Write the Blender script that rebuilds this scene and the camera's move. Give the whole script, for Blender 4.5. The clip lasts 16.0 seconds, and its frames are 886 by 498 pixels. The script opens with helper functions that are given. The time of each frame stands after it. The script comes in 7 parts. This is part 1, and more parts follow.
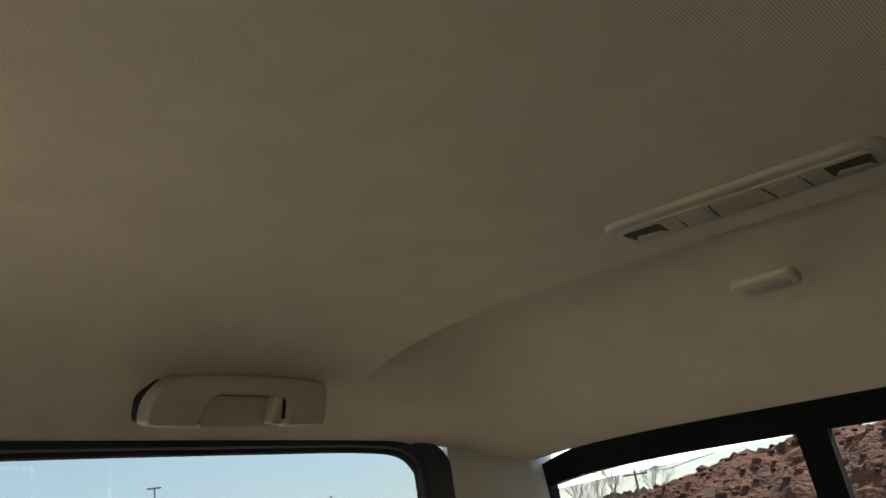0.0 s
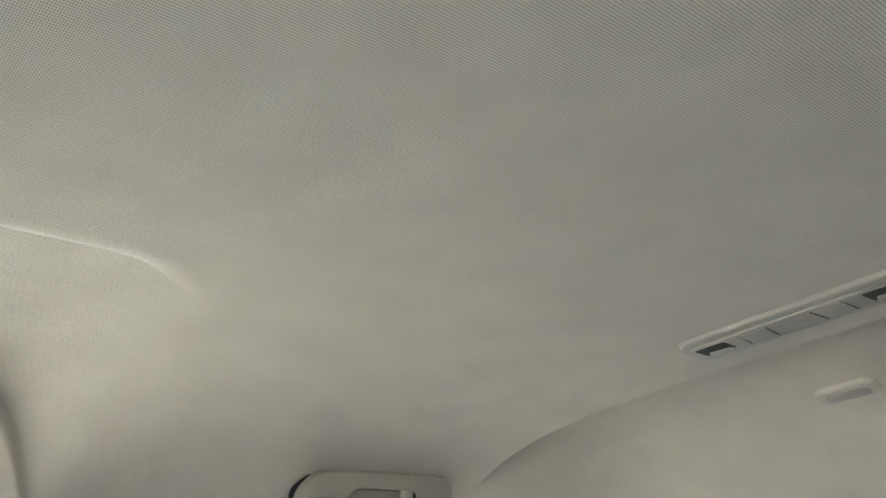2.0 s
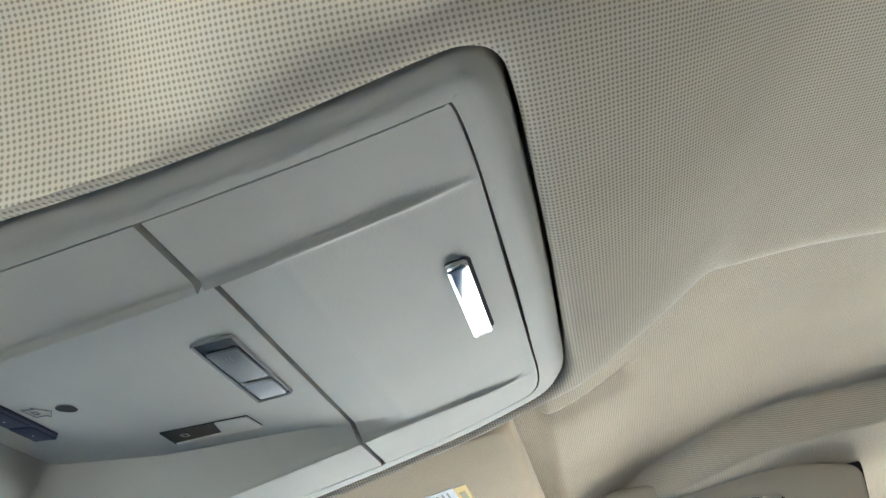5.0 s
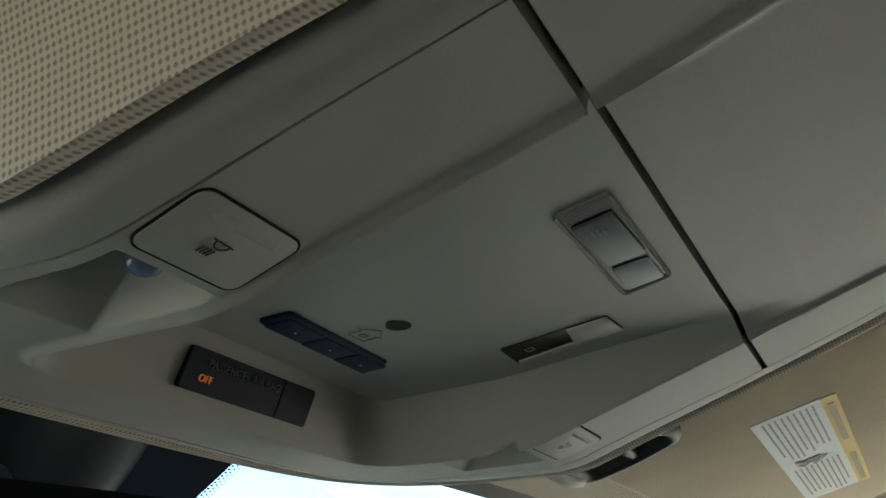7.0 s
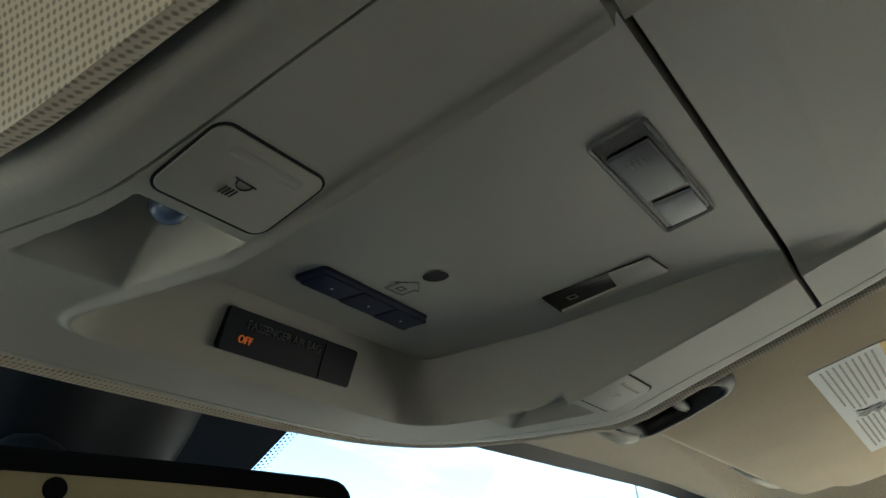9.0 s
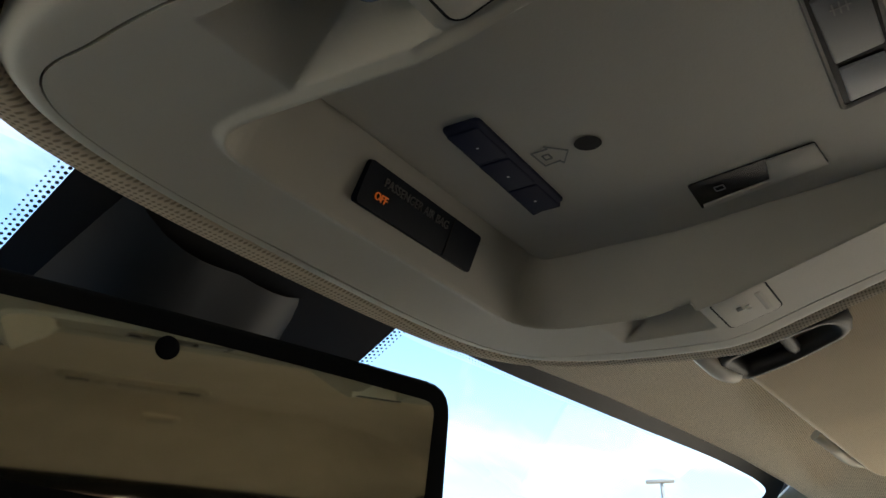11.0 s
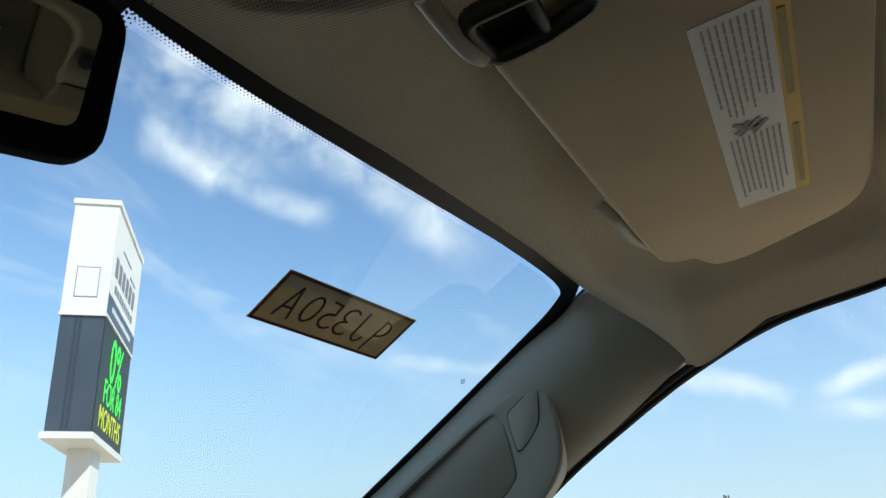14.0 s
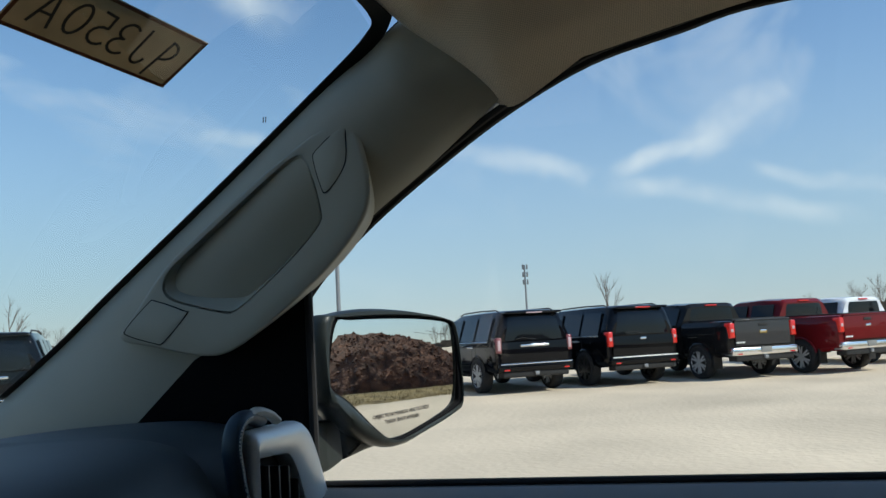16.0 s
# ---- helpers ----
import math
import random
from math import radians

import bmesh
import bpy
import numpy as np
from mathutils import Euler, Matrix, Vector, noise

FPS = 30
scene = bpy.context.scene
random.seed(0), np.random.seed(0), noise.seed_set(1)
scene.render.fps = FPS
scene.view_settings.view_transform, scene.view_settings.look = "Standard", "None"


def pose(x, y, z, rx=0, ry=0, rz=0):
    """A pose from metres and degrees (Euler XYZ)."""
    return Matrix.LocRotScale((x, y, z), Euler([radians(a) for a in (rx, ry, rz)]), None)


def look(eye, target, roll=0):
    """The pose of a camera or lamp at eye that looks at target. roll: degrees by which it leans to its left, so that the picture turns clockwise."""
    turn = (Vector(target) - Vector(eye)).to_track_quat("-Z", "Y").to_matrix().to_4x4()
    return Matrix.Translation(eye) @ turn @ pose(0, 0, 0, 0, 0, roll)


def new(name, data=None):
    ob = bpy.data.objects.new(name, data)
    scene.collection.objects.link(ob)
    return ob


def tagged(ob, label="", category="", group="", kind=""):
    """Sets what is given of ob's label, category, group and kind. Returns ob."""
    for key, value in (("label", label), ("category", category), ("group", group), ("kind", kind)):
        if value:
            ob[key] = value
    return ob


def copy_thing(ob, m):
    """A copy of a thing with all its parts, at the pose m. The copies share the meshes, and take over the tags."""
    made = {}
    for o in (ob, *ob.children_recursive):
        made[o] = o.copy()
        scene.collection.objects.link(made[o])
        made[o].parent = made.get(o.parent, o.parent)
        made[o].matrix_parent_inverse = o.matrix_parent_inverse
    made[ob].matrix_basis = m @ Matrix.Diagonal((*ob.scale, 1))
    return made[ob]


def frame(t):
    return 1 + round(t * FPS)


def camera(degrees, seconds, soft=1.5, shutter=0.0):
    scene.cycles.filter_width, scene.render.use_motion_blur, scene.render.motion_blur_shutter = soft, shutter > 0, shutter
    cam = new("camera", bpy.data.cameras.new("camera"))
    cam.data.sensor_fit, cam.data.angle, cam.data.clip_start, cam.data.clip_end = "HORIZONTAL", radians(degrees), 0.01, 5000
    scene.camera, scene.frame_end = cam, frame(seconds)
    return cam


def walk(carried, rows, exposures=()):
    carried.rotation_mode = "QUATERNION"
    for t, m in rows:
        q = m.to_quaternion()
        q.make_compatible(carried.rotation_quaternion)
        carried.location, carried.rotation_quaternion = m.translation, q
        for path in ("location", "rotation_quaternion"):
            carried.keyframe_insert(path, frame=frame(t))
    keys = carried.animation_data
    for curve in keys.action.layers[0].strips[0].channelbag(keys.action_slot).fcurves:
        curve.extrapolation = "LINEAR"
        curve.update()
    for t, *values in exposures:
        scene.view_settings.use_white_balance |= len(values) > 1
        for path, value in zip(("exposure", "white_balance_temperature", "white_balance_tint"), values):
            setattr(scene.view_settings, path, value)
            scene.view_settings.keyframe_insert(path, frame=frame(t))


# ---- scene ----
# ---------------------------------------------------------------- camera
# The cab leans 1.7 degrees against the level ground; everything in it is written in the cab's own axes:
# x to the passenger side, y ahead, z up.
CAB = pose(0, 0, 0, 0, -1.7, 0)
cam = camera(55.2, 16.0, soft=1.5)
PATH = [
    (0, (-0.2313, -0.2887, 1.5858), (0.3489, -1.0477, 1.8812), -7.74),
    (0.5, (-0.2847, -0.3093, 1.5910), (0.2888, -1.0500, 1.9409), -6.98),
    (1, (-0.3188, -0.2640, 1.5712), (0.2281, -1.0060, 1.9588), -6.84),
    (1.5, (-0.3482, -0.2141, 1.5634), (0.2028, -0.9459, 1.9645), -7.76),
    (2, (-0.3897, -0.2032, 1.5530), (0.2815, -0.8163, 1.9696), -5.43),
    (2.5, (-0.4457, -0.1973, 1.5465), (0.3084, -0.6948, 1.9752), -4.92),
    (3, (-0.3748, -0.1685, 1.5890), (0.4316, -0.5736, 2.0197), -6.93),
    (3.5, (-0.3567, -0.1487, 1.5981), (0.4948, -0.4295, 2.0410), -9.53),
    (4, (-0.3228, -0.1200, 1.6016), (0.5526, -0.2211, 2.0743), -8.21),
    (4.3, (-0.3218, -0.1054, 1.5988), (0.5571, -0.1389, 2.0746), -7.98),
    (4.5, (-0.3137, -0.0984, 1.5998), (0.5601, -0.0761, 2.0857), -6.87),
    (5, (-0.2858, -0.0749, 1.6036), (0.5761, 0.0580, 2.0929), -5.32),
    (5.2, (-0.2745, -0.0647, 1.6062), (0.5799, 0.1031, 2.0979), -4.99),
    (7.5, (-0.2149, 0.0039, 1.6200), (0.5777, 0.4216, 2.0641), -6.04),
    (8, (-0.2109, 0.0060, 1.6178), (0.5773, 0.4364, 2.0577), -6.62),
    (10.3, (-0.2137, -0.0083, 1.6006), (0.5593, 0.4516, 2.0375), -5.78),
    (10.5, (-0.2179, -0.0058, 1.5972), (0.5539, 0.4590, 2.0312), -5.05),
    (11, (-0.2053, 0.0441, 1.5852), (0.5534, 0.5297, 2.0195), -1.16),
    (11.5, (-0.1895, 0.0748, 1.5733), (0.5712, 0.5614, 2.0027), -1.03),
    (12, (-0.1962, 0.0721, 1.5770), (0.5793, 0.5595, 1.9782), -2.02),
    (12.5, (-0.2037, 0.0616, 1.5791), (0.5771, 0.5474, 1.9720), -2.53),
    (13, (-0.2074, 0.0283, 1.5648), (0.5765, 0.5119, 1.9540), -2.01),
    (13.3, (-0.1783, 0.0329, 1.5358), (0.6119, 0.5163, 1.9125), -1.44),
    (13.5, (-0.1583, 0.0252, 1.5193), (0.6353, 0.5093, 1.8880), -0.65),
    (14, (-0.0955, 0.0298, 1.5009), (0.7689, 0.4063, 1.8343), -2.00),
    (14.5, (-0.0864, 0.0426, 1.4914), (0.8329, 0.3580, 1.7266), -2.79),
    (15, (-0.0580, 0.0394, 1.4823), (0.8901, 0.3121, 1.6458), -3.00),
    (15.2, (-0.0487, 0.0330, 1.4893), (0.9097, 0.2875, 1.6186), -3.01),
    (15.5, (-0.0502, 0.0336, 1.4846), (0.9168, 0.2667, 1.5874), -3.28),
    (16, (-0.0416, 0.0411, 1.4764), (0.9352, 0.2439, 1.5453), -3.35),
]

walk(cam, [(t, CAB @ look(eye, target, roll)) for t, eye, target, roll in PATH],
     exposures=[(0.0, 2.15, 7300, 6), (0.5, 2.40, 6800, 5), (1.0, 2.95, 6100, 4), (1.5, 3.68, 5550, 3), (2.0, 3.85, 5450, 3), (3.5, 3.82, 5050, 4), (5.0, 3.76, 5500, 3), (7.3, 1.95, 6200, -2), (10.5, 2.0, 6500, 2), (11.0, 1.75, 6900, 8), (11.6, 0.95, 6900, 5), (12.2, 0.65, 7000, 3), (13.0, 0.85, 7000, 6), (14.0, 0.6, 6700, 4), (14.7, 0.25, 6400, 4), (16.0, 0.08, 6450, 4)])

# ---------------------------------------------------------------- world and sun
SUN = Vector((-0.15, -0.72, 0.68)).normalized()
world = bpy.data.worlds.new("sky")
scene.world = world
world.use_nodes = True
wn, wl = world.node_tree.nodes, world.node_tree.links
wn.clear()
w_out = wn.new("ShaderNodeOutputWorld")
w_bg = wn.new("ShaderNodeBackground")
w_sky = wn.new("ShaderNodeTexSky")
w_sky.sky_type, w_sky.sun_disc = "NISHITA", False
w_sky.sun_elevation, w_sky.sun_rotation = math.asin(SUN.z), math.atan2(SUN.x, SUN.y)
w_sky.air_density, w_sky.dust_density, w_sky.ozone_density = 1.0, 0.0, 4.5
w_geo = wn.new("ShaderNodeTexCoord")
w_sep = wn.new("ShaderNodeSeparateXYZ")
w_up = wn.new("ShaderNodeMath"); w_up.operation = "ADD"; w_up.inputs[1].default_value = 0.22
w_dx = wn.new("ShaderNodeMath"); w_dx.operation = "DIVIDE"
w_dy = wn.new("ShaderNodeMath"); w_dy.operation = "DIVIDE"
w_com = wn.new("ShaderNodeCombineXYZ")
w_map = wn.new("ShaderNodeMapping")
w_map.inputs["Rotation"].default_value = (0, 0, radians(28))
w_map.inputs["Scale"].default_value = (1.1, 2.1, 1.0)
w_map.inputs["Location"].default_value = (3.1, 1.4, 0.0)
w_noise = wn.new("ShaderNodeTexNoise")
w_noise.inputs["Scale"].default_value, w_noise.inputs["Detail"].default_value = 1.3, 9.0
w_noise.inputs["Roughness"].default_value, w_noise.inputs["Distortion"].default_value = 0.60, 0.55
w_ramp = wn.new("ShaderNodeValToRGB")
w_ramp.color_ramp.elements[0].position, w_ramp.color_ramp.elements[1].position = 0.52, 0.78
w_mix = wn.new("ShaderNodeMixRGB")
w_mix.inputs["Color2"].default_value = (6.0, 6.2, 6.4, 1)
w_amt = wn.new("ShaderNodeMath"); w_amt.operation = "MULTIPLY"
w_clear = wn.new("ShaderNodeMapRange")
w_clear.inputs["From Min"].default_value, w_clear.inputs["From Max"].default_value = 0.10, 0.34
w_clear.inputs["To Min"].default_value, w_clear.inputs["To Max"].default_value = 0.06, 0.42
w_clear.interpolation_type = "SMOOTHSTEP"
w_clear_in = w_amt.inputs[1]
wl.new(w_geo.outputs["Generated"], w_sep.inputs[0])
wl.new(w_sep.outputs["Z"], w_up.inputs[0])
wl.new(w_sep.outputs["Z"], w_clear.inputs["Value"]); wl.new(w_clear.outputs[0], w_clear_in)
wl.new(w_sep.outputs["X"], w_dx.inputs[0]); wl.new(w_up.outputs[0], w_dx.inputs[1])
wl.new(w_sep.outputs["Y"], w_dy.inputs[0]); wl.new(w_up.outputs[0], w_dy.inputs[1])
wl.new(w_dx.outputs[0], w_com.inputs["X"]); wl.new(w_dy.outputs[0], w_com.inputs["Y"])
wl.new(w_com.outputs[0], w_map.inputs[0]); wl.new(w_map.outputs[0], w_noise.inputs["Vector"])
wl.new(w_noise.outputs["Fac"], w_ramp.inputs[0]); wl.new(w_ramp.outputs[0], w_amt.inputs[0])
w_low = wn.new("ShaderNodeMapRange")
w_low.inputs["From Min"].default_value, w_low.inputs["From Max"].default_value = 0.0, 0.38
w_low.inputs["To Min"].default_value, w_low.inputs["To Max"].default_value = 0.74, 0.0
w_low.interpolation_type = "SMOOTHSTEP"
w_haze = wn.new("ShaderNodeMixRGB")
w_haze.inputs["Color2"].default_value = (2.35, 3.05, 3.95, 1)
wl.new(w_sep.outputs["Z"], w_low.inputs["Value"]); wl.new(w_low.outputs[0], w_haze.inputs["Fac"])
wl.new(w_sky.outputs[0], w_haze.inputs["Color1"])
# long thin streaks of ice cloud low in the sky, frayed by noise
w_fray = wn.new("ShaderNodeTexNoise")
w_fray.inputs["Scale"].default_value, w_fray.inputs["Detail"].default_value = 7.0, 6.0
wl.new(w_geo.outputs["Generated"], w_fray.inputs["Vector"])
w_off = wn.new("ShaderNodeVectorMath"); w_off.operation = "MULTIPLY_ADD"
w_off.inputs[1].default_value, w_off.inputs[2].default_value = (0.06, 0.06, 0.06), (-0.03, -0.03, -0.03)
wl.new(w_fray.outputs["Color"], w_off.inputs[0])
w_dir = wn.new("ShaderNodeVectorMath"); w_dir.operation = "ADD"
wl.new(w_geo.outputs["Generated"], w_dir.inputs[0]); wl.new(w_off.outputs[0], w_dir.inputs[1])
w_thin = wn.new("ShaderNodeTexNoise")
w_thin.inputs["Scale"].default_value, w_thin.inputs["Detail"].default_value = 16.0, 7.0
wl.new(w_dir.outputs[0], w_thin.inputs["Vector"])
w_thick = wn.new("ShaderNodeMapRange")
w_thick.inputs["From Min"].default_value, w_thick.inputs["From Max"].default_value = 0.30, 0.68
wl.new(w_thin.outputs["Fac"], w_thick.inputs["Value"])


def node_math(kind, a, b):
    k = wn.new("ShaderNodeMath"); k.operation = kind
    for i, v in enumerate((a, b)):
        if isinstance(v, (int, float)):
            k.inputs[i].default_value = v
        else:
            wl.new(v, k.inputs[i])
    return k.outputs[0]


def sky_dot(vec):
    k = wn.new("ShaderNodeVectorMath"); k.operation = "DOT_PRODUCT"
    k.inputs[1].default_value = vec
    wl.new(w_dir.outputs[0], k.inputs[0])
    return k.outputs["Value"]


def fade(value, full, gone):
    k = wn.new("ShaderNodeMapRange"); k.interpolation_type = "SMOOTHSTEP"
    for nm, v in (("From Min", full), ("From Max", gone), ("To Min", 1.0), ("To Max", 0.0)):
        k.inputs[nm].default_value = v
    wl.new(value, k.inputs["Value"])
    return k.outputs[0]


w_sum = w_amt.outputs[0]
for a, b, wide, much in (((0.960, 0.183, 0.212), (0.987, -0.008, 0.160), 0.013, 0.40), ((0.987, -0.008, 0.160), (0.967, -0.230, 0.108), 0.011, 0.40),
                         ((0.985, -0.003, 0.173), (0.972, -0.111, 0.209), 0.013, 0.60), ((0.975, -0.085, 0.195), (0.952, -0.177, 0.251), 0.022, 0.55),
                         ((0.975, -0.155, 0.161), (0.953, -0.273, 0.131), 0.009, 0.30), ((0.974, -0.19, 0.115), (0.965, -0.235, 0.100), 0.009, 0.35),
                         ((0.849, 0.471, 0.236), (0.952, 0.240, 0.212), 0.010, 0.45), ((0.591, 0.595, 0.545), (0.730, 0.490, 0.475), 0.042, 0.75), ((0.690, 0.520, 0.503), (0.855, 0.360, 0.370), 0.030, 0.60),
                         ((0.560, 0.640, 0.520), (0.720, 0.540, 0.440), 0.022, 0.45), ((0.66, 0.45, 0.60), (0.80, 0.36, 0.48), 0.020, 0.45),
                         ((0.616, 0.630, 0.470), (0.690, 0.575, 0.440), 0.026, 0.70), ((0.675, 0.585, 0.445), (0.771, 0.496, 0.399), 0.016, 0.50)):
    a, b = Vector(a).normalized(), Vector(b).normalized()
    t, mid = (b - a).normalized(), (a + b) / 2
    n = a.cross(b).normalized()
    along = node_math("ABSOLUTE", node_math("SUBTRACT", sky_dot(t), mid.dot(t)), 0)
    across = node_math("ABSOLUTE", sky_dot(n), 0)
    L = (b - a).length
    band = node_math("MULTIPLY", fade(along, L * 0.40, L * 0.68), fade(across, wide * 0.1, wide * 1.5))
    band = node_math("MULTIPLY", band, node_math("MULTIPLY", w_thick.outputs[0], much))
    w_sum = node_math("MAXIMUM", w_sum, band)
wl.new(w_haze.outputs[0], w_mix.inputs["Color1"]); wl.new(w_sum, w_mix.inputs["Fac"])
wl.new(w_mix.outputs[0], w_bg.inputs["Color"])
w_bg.inputs["Strength"].default_value = 0.15
wl.new(w_bg.outputs[0], w_out.inputs[0])
sun = new("sun", bpy.data.lights.new("sun", "SUN"))
sun.data.energy, sun.data.angle, sun.data.color = 4.2, radians(0.53), (1.0, 0.955, 0.89)
sun.matrix_world = look(SUN * 50, (0, 0, 0))

# ---------------------------------------------------------------- materials


def material(name, color, rough=0.6, metal=0.0, vary=0.06, scale=8.0, grain=0.0, grain_scale=600.0, bump=0.0002,
             coat=0.0, spec=0.5, emit=None, power=0.0):
    """Principled material with broad colour variation and fine grain relief, at real size."""
    m = bpy.data.materials.new(name)
    m.use_nodes = True
    n, l = m.node_tree.nodes, m.node_tree.links
    b = n["Principled BSDF"]
    b.inputs["Roughness"].default_value, b.inputs["Metallic"].default_value = rough, metal
    b.inputs["Coat Weight"].default_value = coat
    b.inputs["Specular IOR Level"].default_value = spec
    tc = n.new("ShaderNodeTexCoord")
    if vary > 0:
        big = n.new("ShaderNodeTexNoise")
        big.inputs["Scale"].default_value, big.inputs["Detail"].default_value = scale, 6.0
        l.new(tc.outputs["Object"], big.inputs["Vector"])
        ramp = n.new("ShaderNodeValToRGB")
        lo, hi = 1 - vary * 2, 1 + vary
        ramp.color_ramp.elements[0].position, ramp.color_ramp.elements[1].position = 0.3, 0.7
        ramp.color_ramp.elements[0].color = (color[0] * lo, color[1] * lo, color[2] * lo, 1)
        ramp.color_ramp.elements[1].color = (min(color[0] * hi, 1), min(color[1] * hi, 1), min(color[2] * hi, 1), 1)
        l.new(big.outputs["Fac"], ramp.inputs[0])
        l.new(ramp.outputs[0], b.inputs["Base Color"])
    else:
        b.inputs["Base Color"].default_value = (*color, 1)
    if grain > 0:
        fine = n.new("ShaderNodeTexNoise")
        fine.inputs["Scale"].default_value, fine.inputs["Detail"].default_value = grain_scale, 3.0
        l.new(tc.outputs["Object"], fine.inputs["Vector"])
        bp = n.new("ShaderNodeBump")
        bp.inputs["Strength"].default_value, bp.inputs["Distance"].default_value = grain, bump
        l.new(fine.outputs["Fac"], bp.inputs["Height"])
        l.new(bp.outputs[0], b.inputs["Normal"])
    if emit:
        b.inputs["Emission Color"].default_value = (*emit, 1)
        b.inputs["Emission Strength"].default_value = power
    return m


def fabric(name, color, pitch, depth, pit=0.22):
    """Knitted headliner cloth: small staggered dimples at a real pitch over a faint mottle."""
    m = material(name, color, rough=0.95, vary=0.035, scale=14.0, spec=0.1)
    n, l = m.node_tree.nodes, m.node_tree.links
    b = n["Principled BSDF"]
    b.inputs["Sheen Weight"].default_value = 1.0
    b.inputs["Sheen Roughness"].default_value = 0.2
    b.inputs["Sheen Tint"].default_value = (0.95, 0.92, 0.86, 1)
    tc = n.new("ShaderNodeTexCoord")
    sep = n.new("ShaderNodeSeparateXYZ")
    lean = n.new("ShaderNodeMath"); lean.operation = "SUBTRACT"
    l.new(tc.outputs["Object"], sep.inputs[0])
    l.new(sep.outputs["X"], lean.inputs[0]); l.new(sep.outputs["Z"], lean.inputs[1])
    waves = []
    for axes, ang in ((("X", "Y"), 45), (("X", "Y"), -45)):
        c, s = math.cos(radians(ang)), math.sin(radians(ang))
        mx = n.new("ShaderNodeMath"); mx.operation = "MULTIPLY"; mx.inputs[1].default_value = 0.62 * c * 2 * math.pi / pitch
        my = n.new("ShaderNodeMath"); my.operation = "MULTIPLY"; my.inputs[1].default_value = 0.95 * s * 2 * math.pi / pitch
        ad = n.new("ShaderNodeMath"); ad.operation = "ADD"
        si = n.new("ShaderNodeMath"); si.operation = "SINE"
        l.new(lean.outputs[0], mx.inputs[0]); l.new(sep.outputs[axes[1]], my.inputs[0])
        l.new(mx.outputs[0], ad.inputs[0]); l.new(my.outputs[0], ad.inputs[1]); l.new(ad.outputs[0], si.inputs[0])
        waves.append(si)
    su = n.new("ShaderNodeMath"); su.operation = "MULTIPLY"
    l.new(waves[0].outputs[0], su.inputs[0]); l.new(waves[1].outputs[0], su.inputs[1])
    bp = n.new("ShaderNodeBump")
    bp.inputs["Strength"].default_value, bp.inputs["Distance"].default_value = 1.0, depth
    l.new(su.outputs[0], bp.inputs["Height"])
    l.new(bp.outputs[0], b.inputs["Normal"])
    # shade in the knit's hollows, put into the cloth colour by a dark ramp
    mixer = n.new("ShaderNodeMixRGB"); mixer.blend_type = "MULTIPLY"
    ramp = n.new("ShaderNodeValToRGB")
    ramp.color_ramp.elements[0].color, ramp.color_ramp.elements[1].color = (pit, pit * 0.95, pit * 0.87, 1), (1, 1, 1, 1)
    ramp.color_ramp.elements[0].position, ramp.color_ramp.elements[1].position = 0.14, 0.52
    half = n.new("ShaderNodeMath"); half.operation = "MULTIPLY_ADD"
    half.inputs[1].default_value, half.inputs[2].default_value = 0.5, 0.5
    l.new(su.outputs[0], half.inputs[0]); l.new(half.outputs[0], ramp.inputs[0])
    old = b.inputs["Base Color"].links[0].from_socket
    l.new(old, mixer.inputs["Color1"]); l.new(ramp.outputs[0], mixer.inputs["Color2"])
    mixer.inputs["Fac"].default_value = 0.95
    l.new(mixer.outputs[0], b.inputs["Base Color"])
    return m


def pane_glass(name, tint, gloss=0.02, steep=5.0, most=0.6):
    """Thin window glass: clear with a faint tint and a Fresnel gloss."""
    m = bpy.data.materials.new(name)
    m.use_nodes = True
    n, l = m.node_tree.nodes, m.node_tree.links
    n.clear()
    o = n.new("ShaderNodeOutputMaterial")
    t = n.new("ShaderNodeBsdfTransparent"); t.inputs[0].default_value = (*tint, 1)
    g = n.new("ShaderNodeBsdfGlossy"); g.inputs["Roughness"].default_value = gloss
    f = n.new("ShaderNodeLayerWeight"); f.inputs[0].default_value = 0.5
    pw = n.new("ShaderNodeMath"); pw.operation = "POWER"; pw.inputs[1].default_value = steep
    sc = n.new("ShaderNodeMath"); sc.operation = "MULTIPLY_ADD"; sc.inputs[1].default_value = most; sc.inputs[2].default_value = 0.03
    mx = n.new("ShaderNodeMixShader")
    l.new(f.outputs["Facing"], pw.inputs[0]); l.new(pw.outputs[0], sc.inputs[0])
    l.new(sc.outputs[0], mx.inputs[0]); l.new(t.outputs[0], mx.inputs[1]); l.new(g.outputs[0], mx.inputs[2])
    l.new(mx.outputs[0], o.inputs[0])
    return m


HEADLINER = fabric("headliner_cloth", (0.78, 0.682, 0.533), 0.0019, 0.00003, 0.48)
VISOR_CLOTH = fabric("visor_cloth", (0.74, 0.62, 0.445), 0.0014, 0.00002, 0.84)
SHALE = material("console_plastic", (0.48, 0.455, 0.378), rough=0.55, vary=0.03, scale=20, grain=0.35, grain_scale=900, bump=0.0002)
SHALE_SMOOTH = material("smooth_beige_plastic", (0.51, 0.475, 0.395), rough=0.4, vary=0.02, grain=0.1, grain_scale=1200)
TRIM = material("pillar_plastic", (0.355, 0.350, 0.285), rough=0.6, vary=0.04, scale=6, grain=0.4, grain_scale=1100, bump=0.0002)
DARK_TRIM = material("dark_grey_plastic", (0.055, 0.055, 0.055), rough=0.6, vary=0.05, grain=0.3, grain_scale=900)
